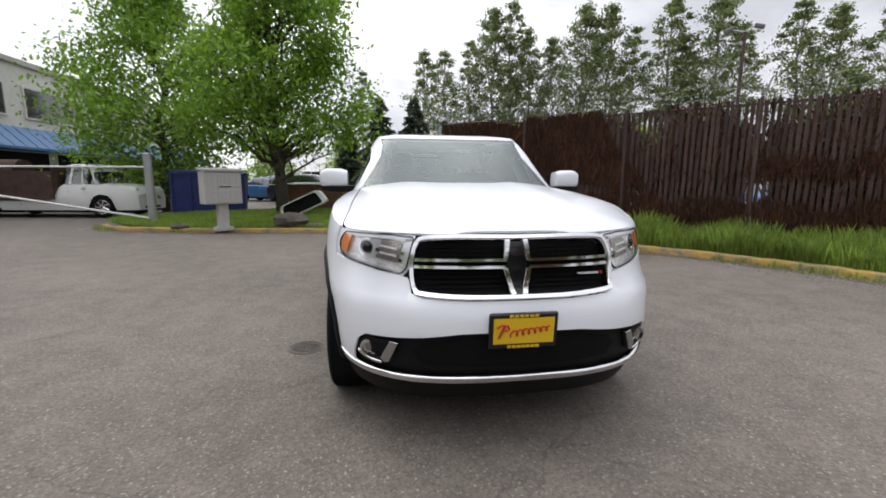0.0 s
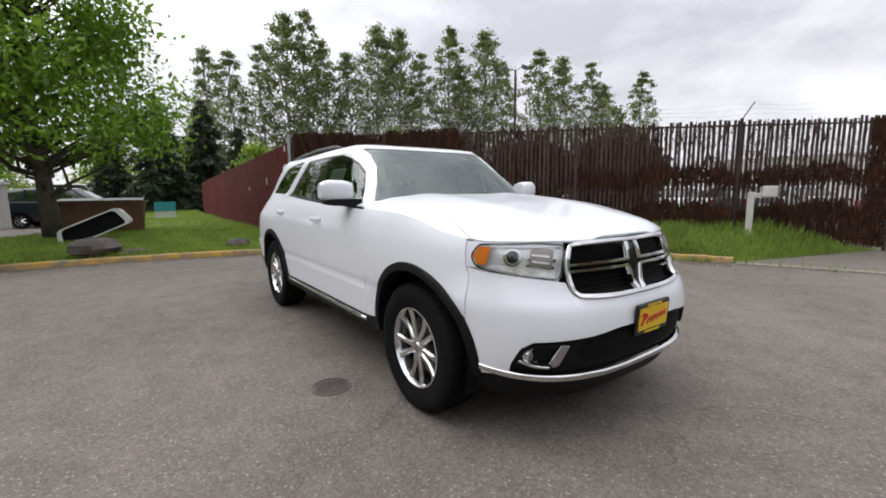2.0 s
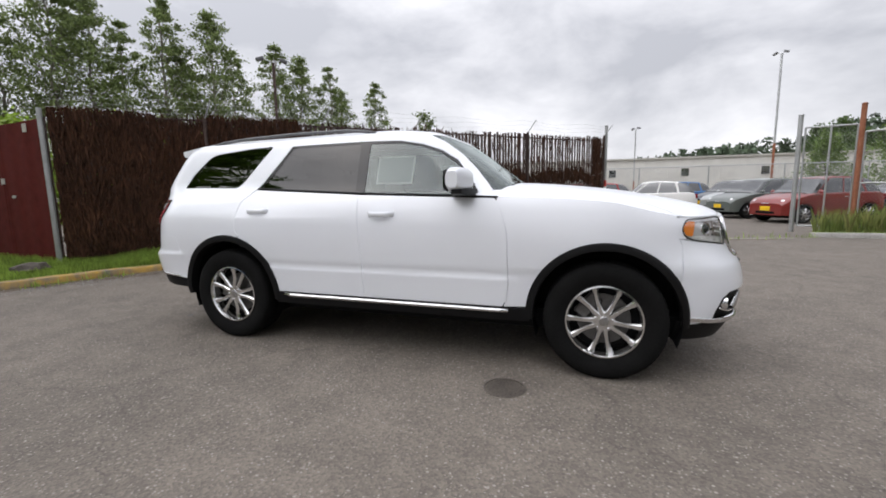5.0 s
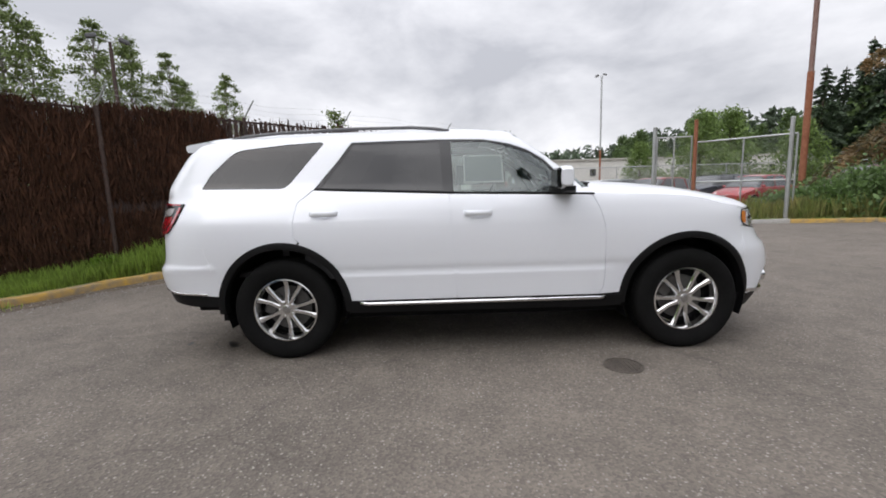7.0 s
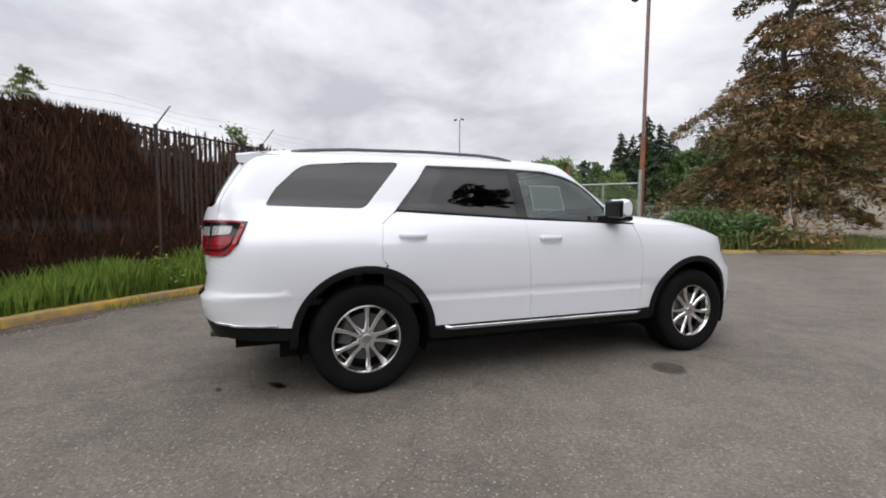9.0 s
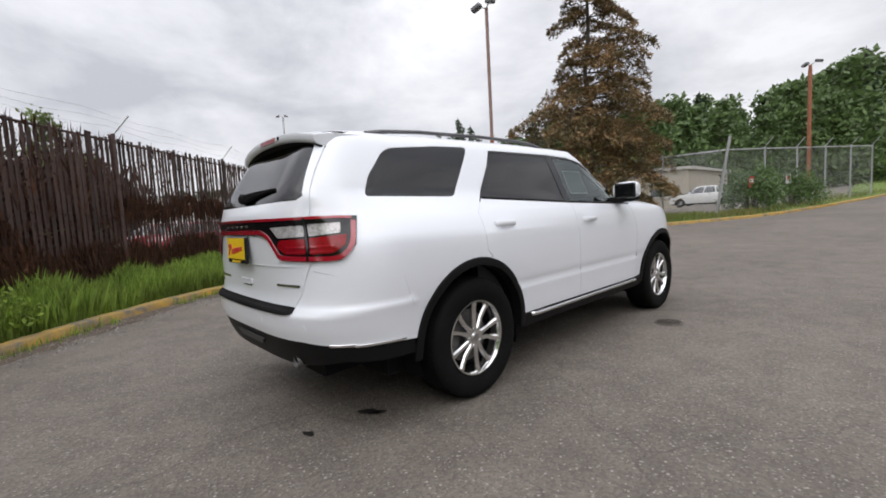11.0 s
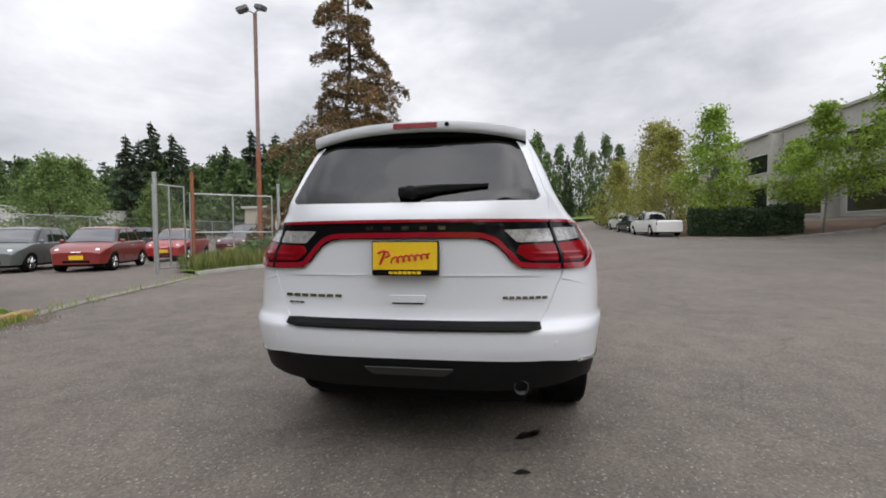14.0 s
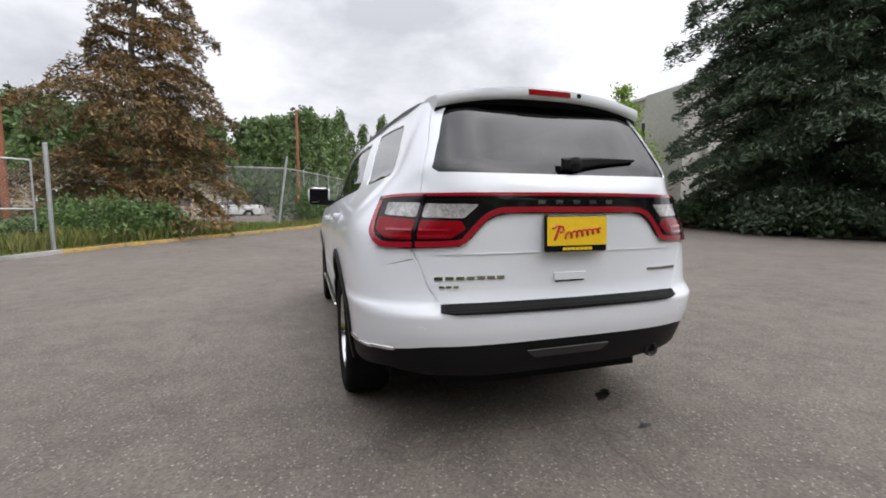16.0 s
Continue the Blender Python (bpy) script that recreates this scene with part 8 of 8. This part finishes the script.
for x in (-0.25, 0.25):
    part("stake", Geo().tube([(x, 0.015, -0.1), (x, 0.015, 0.6)], 0.01, 6), GALV, ys_)


def boulder(x, y, r, label, seed, flat=0.6):
    rr = random.Random(seed)
    e = thing("boulder", (x, y, verge_z(x, y) - 0.05), label, "rock")
    g = Geo()
    rings = []
    for i in range(9):
        a = math.pi * i / 8
        rings.append([(lambda k: (r * math.sin(a) * math.cos(b) * k, r * math.sin(a) * math.sin(b) * k * 0.85, r * flat * (1 + math.cos(a)) * (0.85 + 0.3 * (k - 1))))(1 + 0.45 * noise.noise((math.cos(b) * 1.6 + seed, math.sin(b) * 1.6, a * 1.4))) for b in (2 * math.pi * k / 12 for k in range(12))])
    g.loft(rings, caps=True)
    part("stone", g, ROCK, e, smooth=35)


boulder(-2.95, 8.72, 0.40, "weathered brown boulder behind the kerb", 4)
boulder(-2.3, 8.62, 0.24, "flat grey stone beside the boulder", 7, 0.4)
boulder(-0.35, 8.45, 0.24, "dark stone in the grass by the red fence", 5, 0.62)
boulder(0.30, 8.2, 0.22, "dark stone in the grass by the red fence", 6, 0.6)
boulder(-5.6, 8.75, 0.22, "grey stone by the mailbox", 9, 0.4)

WHITE_WOOD = material("white_painted_wood", (0.55, 0.54, 0.50), 0.7, vary=0.15, scale=5, fine=40, bump=0.1)
mb = thing("meter_post", (8.28, 1.42, verge_z(8.28, 1.42)), "white wooden post with a side arm and small box", "post", turn=-75)
part("upright", Geo().bevelbox((-0.06, -0.06, -0.1), (0.06, 0.06, 1.12), 0.006), WHITE_WOOD, mb)
part("arm", Geo().bevelbox((0.061, -0.05, 1.0), (0.34, 0.05, 1.1), 0.005), WHITE_WOOD, mb)
part("box", Geo().bevelbox((0.18, -0.09, 1.02), (0.44, 0.09, 1.24), 0.012), WHITE_WOOD, mb)

# pipe barrier of the drive to the north-west
post("barrier_post", (-6.7, 9.75), 1.95, 0.10, GALV, "thick grey barrier post beside the drive")
bar = thing("pipe_barrier", (-6.7, 9.75, 0), "white pipe barrier across the drive", "barrier", turn=172)
part("upper_pipe", Geo().tube([(0, 0, 1.62), (7.0, -0.2, 1.62)], 0.025, 8), WHITE_SHELL, bar)
part("lower_pipe", Geo().tube([(0, 0, 0.25), (7.0, -0.2, 1.25)], 0.03, 8), WHITE_SHELL, bar)
part("end_pipe", Geo().tube([(7.0, -0.2, 0.0), (7.0, -0.2, 1.64)], 0.03, 8), WHITE_SHELL, bar)

# drain cover and oil spots on the asphalt
COVER_IRON = material("worn_iron", (0.105, 0.090, 0.077), 0.6, metal=0.3, vary=0.3, scale=9, fine=70, bump=0.2)
cover = thing("drain_cover", (-1.235, 0.59, 0), "round worn iron drain cover in the asphalt", "manhole cover")
part("ring", Geo().lathe([(-0.02, 0.135), (0.005, 0.135), (0.005, 0.122), (-0.012, 0.121)], 32, "z", closed=True), COVER_IRON, cover)
part("lid", Geo().lathe([(-0.03, 0.116), (0.002, 0.116), (0.002, 0.001)], 32, "z"), COVER_IRON, cover)
for i in range(-3, 4):
    w = (0.105 ** 2 - (i * 0.028) ** 2) ** 0.5
    part("lid_bar", Geo().box((-w, i * 0.028 - 0.005, 0.001), (w, i * 0.028 + 0.005, 0.006)), COVER_IRON, cover)
OIL = material("oil_stain", (0.014, 0.012, 0.011), 0.45, vary=0.2, bump=0.05)
for x, y, a, b, t in ((-0.568, 3.66, 0.06, 0.036, 30), (-0.533, 4.04, 0.034, 0.022, 10), (-0.62, 3.62, 0.04, 0.025, 60)):
    e = thing("oil_stain", (x, y, 0.003), "small dark oil stain on the asphalt", "stain", turn=t)
    part("spot", Geo().add([(a * (1 + 0.3 * math.sin(2 * q + 1) + 0.15 * math.sin(5 * q)) * math.cos(q), b * (1 + 0.3 * math.sin(3 * q)) * math.sin(q), 0) for q in (2 * math.pi * k / 20 for k in range(20))], [tuple(range(20))]), OIL, e)

# ---- parked cars ----
def small_car(label, paint, L=3.6, W=1.62, H=1.49, style="hatch"):
    """A parked car, nose towards -y: body, glasshouse, wheels, lamps, plate."""
    e = thing("parked_car", (0, 0, 0), label, "car", "parked cars")
    hw = W / 2
    wb = L * 0.64
    yf, yr = -wb / 2, wb / 2
    r_w = 0.37 if "truck" in style else 0.30
    front, rear = -L / 2, L / 2
    if style == "hatch":
        bonnet = spline((0, 0.62), (0.03, 0.74), (0.10, 0.84), (0.26, 0.96), (0.5, 0.98), (0.9, 1.0), (0.97, 0.93), (1.0, 0.72))
        roof = spline((0.20, 0.95), (0.27, 1.06), (0.40, H - 0.06), (0.52, H), (0.72, H - 0.02), (0.86, H - 0.12), (0.95, 1.08), (0.97, 0.98))
        c0, c1 = 0.22, 0.965
    elif style == "van":
        bonnet = spline((0, 0.70), (0.02, 0.86), (0.10, 0.98), (0.24, 1.05), (0.6, 1.08), (0.96, 1.08), (1.0, 0.8))
        roof = spline((0.20, 1.03), (0.30, 1.30), (0.40, H - 0.03), (0.6, H), (0.9, H - 0.03), (0.97, H - 0.2), (0.99, 1.08))
        c0, c1 = 0.21, 0.985
    elif style == "truck":
        bonnet = spline((0, 0.80), (0.02, 1.0), (0.10, 1.10), (0.27, 1.16), (0.60, 1.12), (0.98, 1.12), (1.0, 0.95))
        roof = spline((0.25, 1.12), (0.31, 1.40), (0.38, H - 0.03), (0.45, H), (0.54, H - 0.04), (0.575, 1.4), (0.585, 1.12))
        c0, c1 = 0.26, 0.583
    elif style == "work truck":
        bonnet = spline((0, 0.78), (0.015, 0.98), (0.07, 1.08), (0.19, 1.14), (0.40, 1.14), (0.43, 0.8), (0.46, 0.62), (0.98, 0.62), (1.0, 0.6))
        roof = spline((0.18, 1.12), (0.22, 1.36), (0.26, H - 0.03), (0.31, H), (0.385, H - 0.03), (0.40, 1.5), (0.405, 1.14))
        c0, c1 = 0.185, 0.404
    else:
        bonnet = spline((0, 0.60), (0.02, 0.72), (0.10, 0.82), (0.28, 0.93), (0.5, 0.96), (0.8, 1.0), (0.97, 0.98), (1.0, 0.75))
        roof = spline((0.24, 0.93), (0.34, 1.20), (0.42, H - 0.04), (0.52, H), (0.66, H - 0.03), (0.80, 1.12), (0.84, 0.99))
        c0, c1 = 0.25, 0.835
    def width(k, z):
        plan_w = hw * (1 - 0.22 * max(0, (0.12 - k) / 0.12) ** 2 - 0.14 * max(0, (k - 0.9) / 0.1) ** 2)
        return plan_w * (0.93 + 0.07 * math.sin(math.pi * min(1, max(0, (z - 0.2) / 0.9))))
    body = Geo()
    N = 56
    for s in (-1, 1):
        rows = []
        for i in range(N + 1):
            k = i / N
            y = front + L * k
            top = bonnet(k)
            low = 0.26
            for yc in (yf, yr):
                d = abs(y - yc)
                if d < r_w + 0.05:
                    low = max(low, r_w + math.sqrt((r_w + 0.05) ** 2 - d * d))
            col = []
            for j in range(7):
                z = low + (top - 0.05 - low) * j / 6
                col.append((s * width(k, z), y, z))
            col.append((s * width(k, top) * 0.93, y, top - 0.012))
            col.append((s * width(k, top) * 0.6, y, top + 0.02 * (1 - k)))
            col.append((0, y, top + 0.03 * (1 - k)))
            rows.append(col if s > 0 else col)
        body.loft(rows, closed=False)
        # closing faces at nose and tail
        for i in (0, N):
            c = rows[i]
            body.add(c + [(0, p[1], p[2]) for p in c], [(j, j + 1, j + 1 + len(c), j + len(c)) for j in range(len(c) - 1)])
    part("body", body, paint, e, smooth=45)
    # cabin: painted roof and pillars, dark glass set in
    cab, roof_g = Geo(), Geo()
    M = 26
    for s in (-1, 1):
        rows, rrows = [], []
        for i in range(M + 1):
            k = c0 + (c1 - c0) * i / M
            y = front + L * k
            b, t = bonnet(k) - 0.02, max(roof(k), bonnet(k) + 0.001)
            wb_, wt = width(k, 0.95) * 0.93, width(k, 0.95) * (0.93 - 0.17 * min(1, (t - b) / 0.5))
            rows.append([(s * wb_, y, b), (s * (wb_ * 0.5 + wt * 0.5), y, (b + t - 0.06) / 2), (s * wt, y, t - 0.06), (s * wt * 0.93, y, t - 0.015), (s * wt * 0.5, y, t), (0, y, t + 0.008)])
        cab.loft(rows, closed=False)
        k0, k1 = int(M * 0.26), int(M * 0.80)
        roof_g.loft([[(q[0] * 1.006, q[1], q[2] + 0.006) for q in rw[2:]] for rw in rows[k0:k1 + 1]], closed=False)
        for at, wd in ((0.24, 0.06), (0.52, 0.05), (0.80, 0.08)):
            i0 = int(M * at)
            lean = 2 if at < 0.3 else -1 if at > 0.7 else 0
            a, b_ = rows[max(0, i0 - lean - 1)], rows[min(M, i0 + lean)]
            roof_g.add([(a[0][0] * 1.004, a[0][1] - wd / 2, a[0][2]), (a[0][0] * 1.004, a[0][1] + wd / 2, a[0][2]), (b_[2][0] * 1.008, b_[2][1] + wd / 2, b_[2][2] + 0.01), (b_[2][0] * 1.008, b_[2][1] - wd / 2, b_[2][2] + 0.01)], [(0, 1, 2, 3)])
    part("glasshouse", cab, DARK_GLASS, e, "dark window glass", smooth=35)
    part("roof", roof_g, paint, e, smooth=35)
    part("underside", Geo().box((-hw * 0.8, front + 0.15, 0.18), (hw * 0.8, rear - 0.15, 0.45)), DARK, e)
    for yc in (yf, yr):
        for s in (-1, 1):
            w = part("wheel", Geo().lathe([(-0.09, r_w * 0.62), (-0.10, r_w * 0.8), (-0.095, r_w * 0.95), (-0.07, r_w), (0.07, r_w), (0.1, r_w * 0.8), (0.1, r_w * 0.3)], 28, "x"), RUBBER, e, smooth=50)
            w.matrix_basis = pose(s * (hw - 0.10), yc, r_w, 0, 0, 0 if s < 0 else 180)
            rim = Geo().lathe([(-0.088, r_w * 0.64), (-0.095, r_w * 0.62), (-0.075, r_w * 0.55), (-0.07, r_w * 0.2)], 28, "x", closed=True)
            for q in range(7):
                a = 2 * math.pi * q / 7
                rim.tube([(-0.088, 0.03 * math.cos(a), 0.03 * math.sin(a)), (-0.09, r_w * 0.6 * math.cos(a), r_w * 0.6 * math.sin(a))], [r_w * 0.09, r_w * 0.07], 5)
            part("rim", rim, ALLOY, w, smooth=40)
    zl = bonnet(0.05) - 0.12
    for s in (-1, 1):
        part("headlight", ball((s * hw * 0.66, front + 0.13, zl), 0.115, (1, 0.6, 0.95)), CLEAR_WHITE, e, smooth=True)
        part("tail_light", Geo().bevelbox((s * hw * 0.83 - 0.07, rear - 0.10, 0.72), (s * hw * 0.83 + 0.07, rear - 0.012, 0.92), 0.015), RED_LENS, e)
        part("mirror", ball((s * (hw + 0.06), front + L * (c0 + 0.08), 1.0), 0.085, (1, 0.6, 0.75)), paint, e, smooth=True)
        part("door_line", Geo().tube([(s * (width(0.36, 0.5) + 0.001), front + L * 0.365, 0.35), (s * (width(0.36, 0.9) + 0.001), front + L * 0.36, 0.92)], 0.006, 4), DARK, e)
        part("door_line", Geo().tube([(s * (width(0.63, 0.5) + 0.001), front + L * 0.62, 0.42), (s * (width(0.63, 0.9) + 0.001), front + L * 0.63, 0.92)], 0.006, 4), DARK, e)
        part("door_handle", Geo().bevelbox((s * hw * 0.985 - 0.015, front + L * 0.56, 0.82), (s * hw * 0.985 + 0.015, front + L * 0.60, 0.85), 0.006), CHROME, e)
    part("number_plate", Geo().bevelbox((-0.19, front - 0.015, 0.40), (0.19, front + 0.02, 0.54), 0.006), YELLOW_PLATE, e, "yellow dealer plate")
    part("grille", Geo().bevelbox((-hw * 0.45, front - 0.006, 0.30), (hw * 0.45, front + 0.05, 0.38), 0.006), DARK, e)
    part("grille_bar", Geo().tube([(-0.14, front - 0.004, 0.64), (0.14, front - 0.004, 0.64)], 0.012, 6), CHROME, e)
    part("bumper_line", Geo().tube([(-hw * 0.72, front + 0.012, 0.57), (hw * 0.72, front + 0.012, 0.57)], 0.008, 4), DARK, e)
    part("number_plate", Geo().bevelbox((-0.18, rear - 0.02, 0.62), (0.18, rear + 0.012, 0.74), 0.006), PAPER, e, "pale rear plate")
    if style == "truck":
        part("bed", Geo().box((-hw * 0.86, front + L * 0.60, 0.7), (hw * 0.86, rear - 0.06, 1.13)), DARK, e, "dark open truck bed")
    return e


P_WHITE = car_paint("paint_white", (0.78, 0.78, 0.76))
P_RED = car_paint("paint_red", (0.33, 0.018, 0.022))
P_ORANGE = car_paint("paint_orange_red", (0.20, 0.018, 0.014))
P_GREY = car_paint("paint_grey_green", (0.10, 0.115, 0.105))
P_NAVY = car_paint("paint_navy", (0.012, 0.016, 0.03))
P_BLUE = car_paint("paint_blue", (0.04, 0.15, 0.36))
P_SILVER = car_paint("paint_silver", (0.36, 0.38, 0.38))
P_MAROON = car_paint("paint_maroon", (0.075, 0.012, 0.018))


def park(ob, x, y, heading, z=None):
    """heading: degrees by which the nose turns from -y, anticlockwise."""
    ob.matrix_basis = pose(x, y, ground_z(x, y) if z is None else z, 0, 0, heading)
    return ob


NOSE = 205
park(small_car("small orange-red hatchback parked in the lot", P_ORANGE), 13.9, -7.1, NOSE)
park(small_car("small grey-green hatchback parked in the lot", P_GREY), 16.2, -6.3, NOSE)
park(small_car("small pale silver hatchback parked in the lot", P_SILVER), 18.6, -6.6, NOSE)
park(small_car("black hatchback parked in the lot", P_NAVY), 20.6, -6.6, NOSE + 4)
park(small_car("small white hatchback parked in the lot", P_WHITE), 18.0, -2.6, 176)
park(small_car("bright blue hatchback parked in the lot", P_BLUE), 22.8, -4.4, NOSE)
park(small_car("small red hatchback by the fence", P_RED), 20.8, -0.2, 200)
park(small_car("small red hatchback by the fence", P_RED), 23.2, 0.9, 200)
park(small_car("small bright red hatchback in the lot", P_RED), 15.2, -12.2, 200)
park(small_car("dark maroon van with a pale front behind the gate", P_MAROON, 4.6, 1.8, 1.75, "van"), 13.6, -15.4, 190)
park(small_car("dark grey estate car in the lot", P_NAVY, 4.5, 1.8, 1.6, "van"), 18.5, -12.5, 200)
park(small_car("silver saloon far back in the lot", P_SILVER, 4.5, 1.75, 1.45, "sedan"), 21, -16, 200)
park(small_car("dark saloon far back in the lot", P_NAVY, 4.5, 1.75, 1.45, "sedan"), 25, -11, 200)
for i, (c, n) in enumerate(((P_WHITE, "white"), (P_BLUE, "blue"), (P_SILVER, "silver"), (P_WHITE, "white"), (P_NAVY, "navy"), (P_SILVER, "silver"))):
    park(small_car(n + " car parked behind the slatted fence", c, 4.4, 1.75, 1.45, "sedan"), 9.5 + i * 2.55, 12.2 - i * 1.55, 140)
park(small_car("white pickup truck parked at the roadside", P_WHITE, 5.4, 1.9, 1.78, "truck"), -10.9, -27.0, 3)
park(small_car("dark car parked at the roadside", P_NAVY, 4.6, 1.8, 1.5, "sedan"), -11.2, -33.5, 3)
park(small_car("white pickup truck parked at the roadside", P_WHITE, 5.4, 1.9, 1.78, "truck"), -12.0, -39.5, 4)
park(small_car("dark car far along the road", P_NAVY, 4.6, 1.8, 1.6, "van"), -14.5, -58, 4)
park(small_car("silver car far along the road", P_SILVER, 4.6, 1.8, 1.5, "sedan"), -16, -68, 4)
park(small_car("white car far along the road", P_WHITE, 4.6, 1.8, 1.5, "sedan"), -17.5, -78, 4)
park(small_car("white car in the far lot", P_WHITE, 4.5, 1.8, 1.45, "sedan"), 6.6, -29.5, 85, 0.75)
park(small_car("blue car parked beyond the lawn", P_BLUE, 4.4, 1.75, 1.45, "sedan"), -7.2, 25, 70, 0)
park(small_car("silver car parked beyond the lawn", P_SILVER, 4.4, 1.75, 1.45, "sedan"), -6.6, 28, 70, 0)
park(small_car("dark car parked beyond the lawn", P_NAVY, 4.4, 1.75, 1.6, "van"), -4.4, 22, 80, 0)
park(small_car("white van parked beyond the lawn", P_WHITE, 5.2, 1.9, 2.1, "van"), -5.2, 38, 85, 0)
park(small_car("white van parked at the lawn's end", P_WHITE, 4.8, 1.9, 1.9, "van"), -0.4, 41, 85, 0)

# white flatbed work truck on the north-west drive
fb = park(small_car("white work truck with a rusty flatbed", P_WHITE, 5.9, 1.95, 1.80, "work truck"), -11.6, 14.2, 84, 0)
part("flatbed", Geo().box((-1.05, -0.45, 0.85), (1.05, 3.6, 0.95)).box((-1.07, -0.45, 0.62), (-1.02, 3.6, 1.55)).box((1.02, -0.45, 0.62), (1.07, 3.6, 1.55)).box((-1.0, -0.45, 0.95), (1.0, -0.40, 1.7)), DARK_RUST, fb, "rusty brown stake bed")
part("tank", Geo().lathe([(1.3, 0.01), (1.3, 0.45), (2.9, 0.45), (2.9, 0.01)], 20, "y", (0, 0, 1.5)), DARK_RUST, fb)

# ---- broken edge where the lot meets the road ----
edge = rounded_line(((6.3, 0.9), (6.9, -0.6), (7.5, -2.6), (8.1, -4.6), (8.3, -5.2)), 8)
g = Geo()
rings = []
for i, p in enumerate(edge):
    q = offset_line(edge, 0.22)[i]
    rings.append([(p.x, p.y, -0.02), (p.x, p.y, 0.012), ((p.x + q.x) / 2, (p.y + q.y) / 2, 0.016), (q.x, q.y, 0.010), (q.x, q.y, -0.02)])
tagged(part("gutter", Geo().loft(rings, caps=True), WORN_CONCRETE, smooth=40), "worn pale concrete gutter across the lot entry", "gutter", kind="structure")
rw = random.Random(77)
spots = []
for i in range(360):
    k = rw.randrange(len(edge) - 1)
    p = edge[k].lerp(edge[k + 1], rw.random())
    spots.append((p.x + rw.gauss(0.05, 0.10), p.y + rw.gauss(0, 0.08), 0.01, rw.uniform(0.15, 0.5)))
for i in range(2600):
    k = rw.randrange(len(KERB) - 1)
    p = KERB[k].lerp(KERB[k + 1], rw.random())
    if noise.noise((p.x * 0.8, p.y * 0.8, 5)) < -0.05:
        continue
    t = (KERB[k + 1] - KERB[k]).normalized()
    o = -abs(rw.gauss(0, 0.09))
    spots.append((p.x - t.y * o, p.y + t.x * o, 0.0, rw.uniform(0.1, 0.45)))
blades("kerb_weeds", spots, 0.1, 0.4, 0.012, BLADE, "weeds and grass tufts in the gutter cracks", 78)
# dirt washed against the kerb and the lot's edge
DIRT = material("gutter_dirt", (0.062, 0.046, 0.034), 0.95, second=(0.13, 0.10, 0.072), scale=5, fine=60, bump=0.4)
for name, line, out in (("gutter_dirt", KERB, 0.5), ("gutter_dirt", edge, 0.2)):
    far = offset_line(line, -out)
    v = []
    for p, q in zip(line, far):
        k = 0.55 + 0.45 * noise.noise((p.x * 1.1, p.y * 1.1, 2)) + 0.3 * noise.noise((p.x * 5, p.y * 5, 7))
        a = p.lerp(q, max(0.08, k))
        v += [(p.x, p.y, 0.008), (a.x, a.y, 0.0035)]
    tagged(part(name, Geo().add(v, [(2 * i, 2 * i + 1, 2 * i + 3, 2 * i + 2) for i in range(len(v) // 2 - 1)]), DIRT), "brown dirt washed into the gutter", "dirt", kind="structure")
# gravel along the kerb
r = np.random.RandomState(79)
n = 5000
kk = r.randint(0, len(KERB) - 1, n)
kp = np.array([[p.x, p.y] for p in KERB])
t = r.uniform(size=(n, 1))
base_p = kp[kk] * (1 - t) + kp[kk + 1] * t
d = kp[kk + 1] - kp[kk]
d /= np.linalg.norm(d, axis=1)[:, None] + 1e-9
o = -np.abs(r.normal(0, 0.28, n))[:, None]
c = np.concatenate([base_p + np.stack([-d[:, 1], d[:, 0]], 1) * o, np.full((n, 1), 0.004)], 1)
v, f = cards(c, 0.014, r, 0.8)
tagged(new("gravel", array_mesh("gravel", v, f, CONCRETE)), "loose gravel and grit washed against the kerb", "gravel", kind="stuff")
FIELD = [(-21, -97), (1.0, -93), (2.0, -128), (-27, -130)]
tagged(sheet("far_lawn", FIELD, lambda x, y: ground_z(x, y) + 0.05 + max(0.0, -94 - y) * 0.075, TURF, 4.0), "bright green lawn sloping up beyond the road's end", "grass", kind="structure")
# bark-covered bed under the hedge and spruces
BARKMULCH = material("bark_mulch", (0.11, 0.07, 0.045), 0.95, vary=0.4, scale=2, fine=25, bump=0.5)
BED = [(-10.6, -21.8), (-13, -21.2), (-16, -21.2), (-20, -20.6), (-24, -24), (-20, -36), (-19, -60), (-13.2, -60), (-12.2, -44), (-12.6, -31.5), (-11.6, -24.5)]
tagged(sheet("planting_bed", BED, lambda x, y: ground_z(x, y) + 0.06, BARKMULCH, 1.5), "planting bed covered with brown bark", "ground", kind="structure")
BED2 = [(-16.6, -13.2), (-17.2, -8.5), (-18.6, -4.6), (-20.6, 0.5), (-30, 2), (-30, -14), (-21, -14.5)]
tagged(sheet("spruce_bed", BED2, lambda x, y: ground_z(x, y) + 0.06, BARKMULCH, 1.5), "bark-covered bed under the spruces", "ground", kind="structure")
kerb_run("kerb_bed", [Vector((*p, 0)) for p in dense(BED[:4], 1.0, False)][::-1], 0.1, 0.14, CONCRETE, "pale concrete kerb of the planting bed", rng)
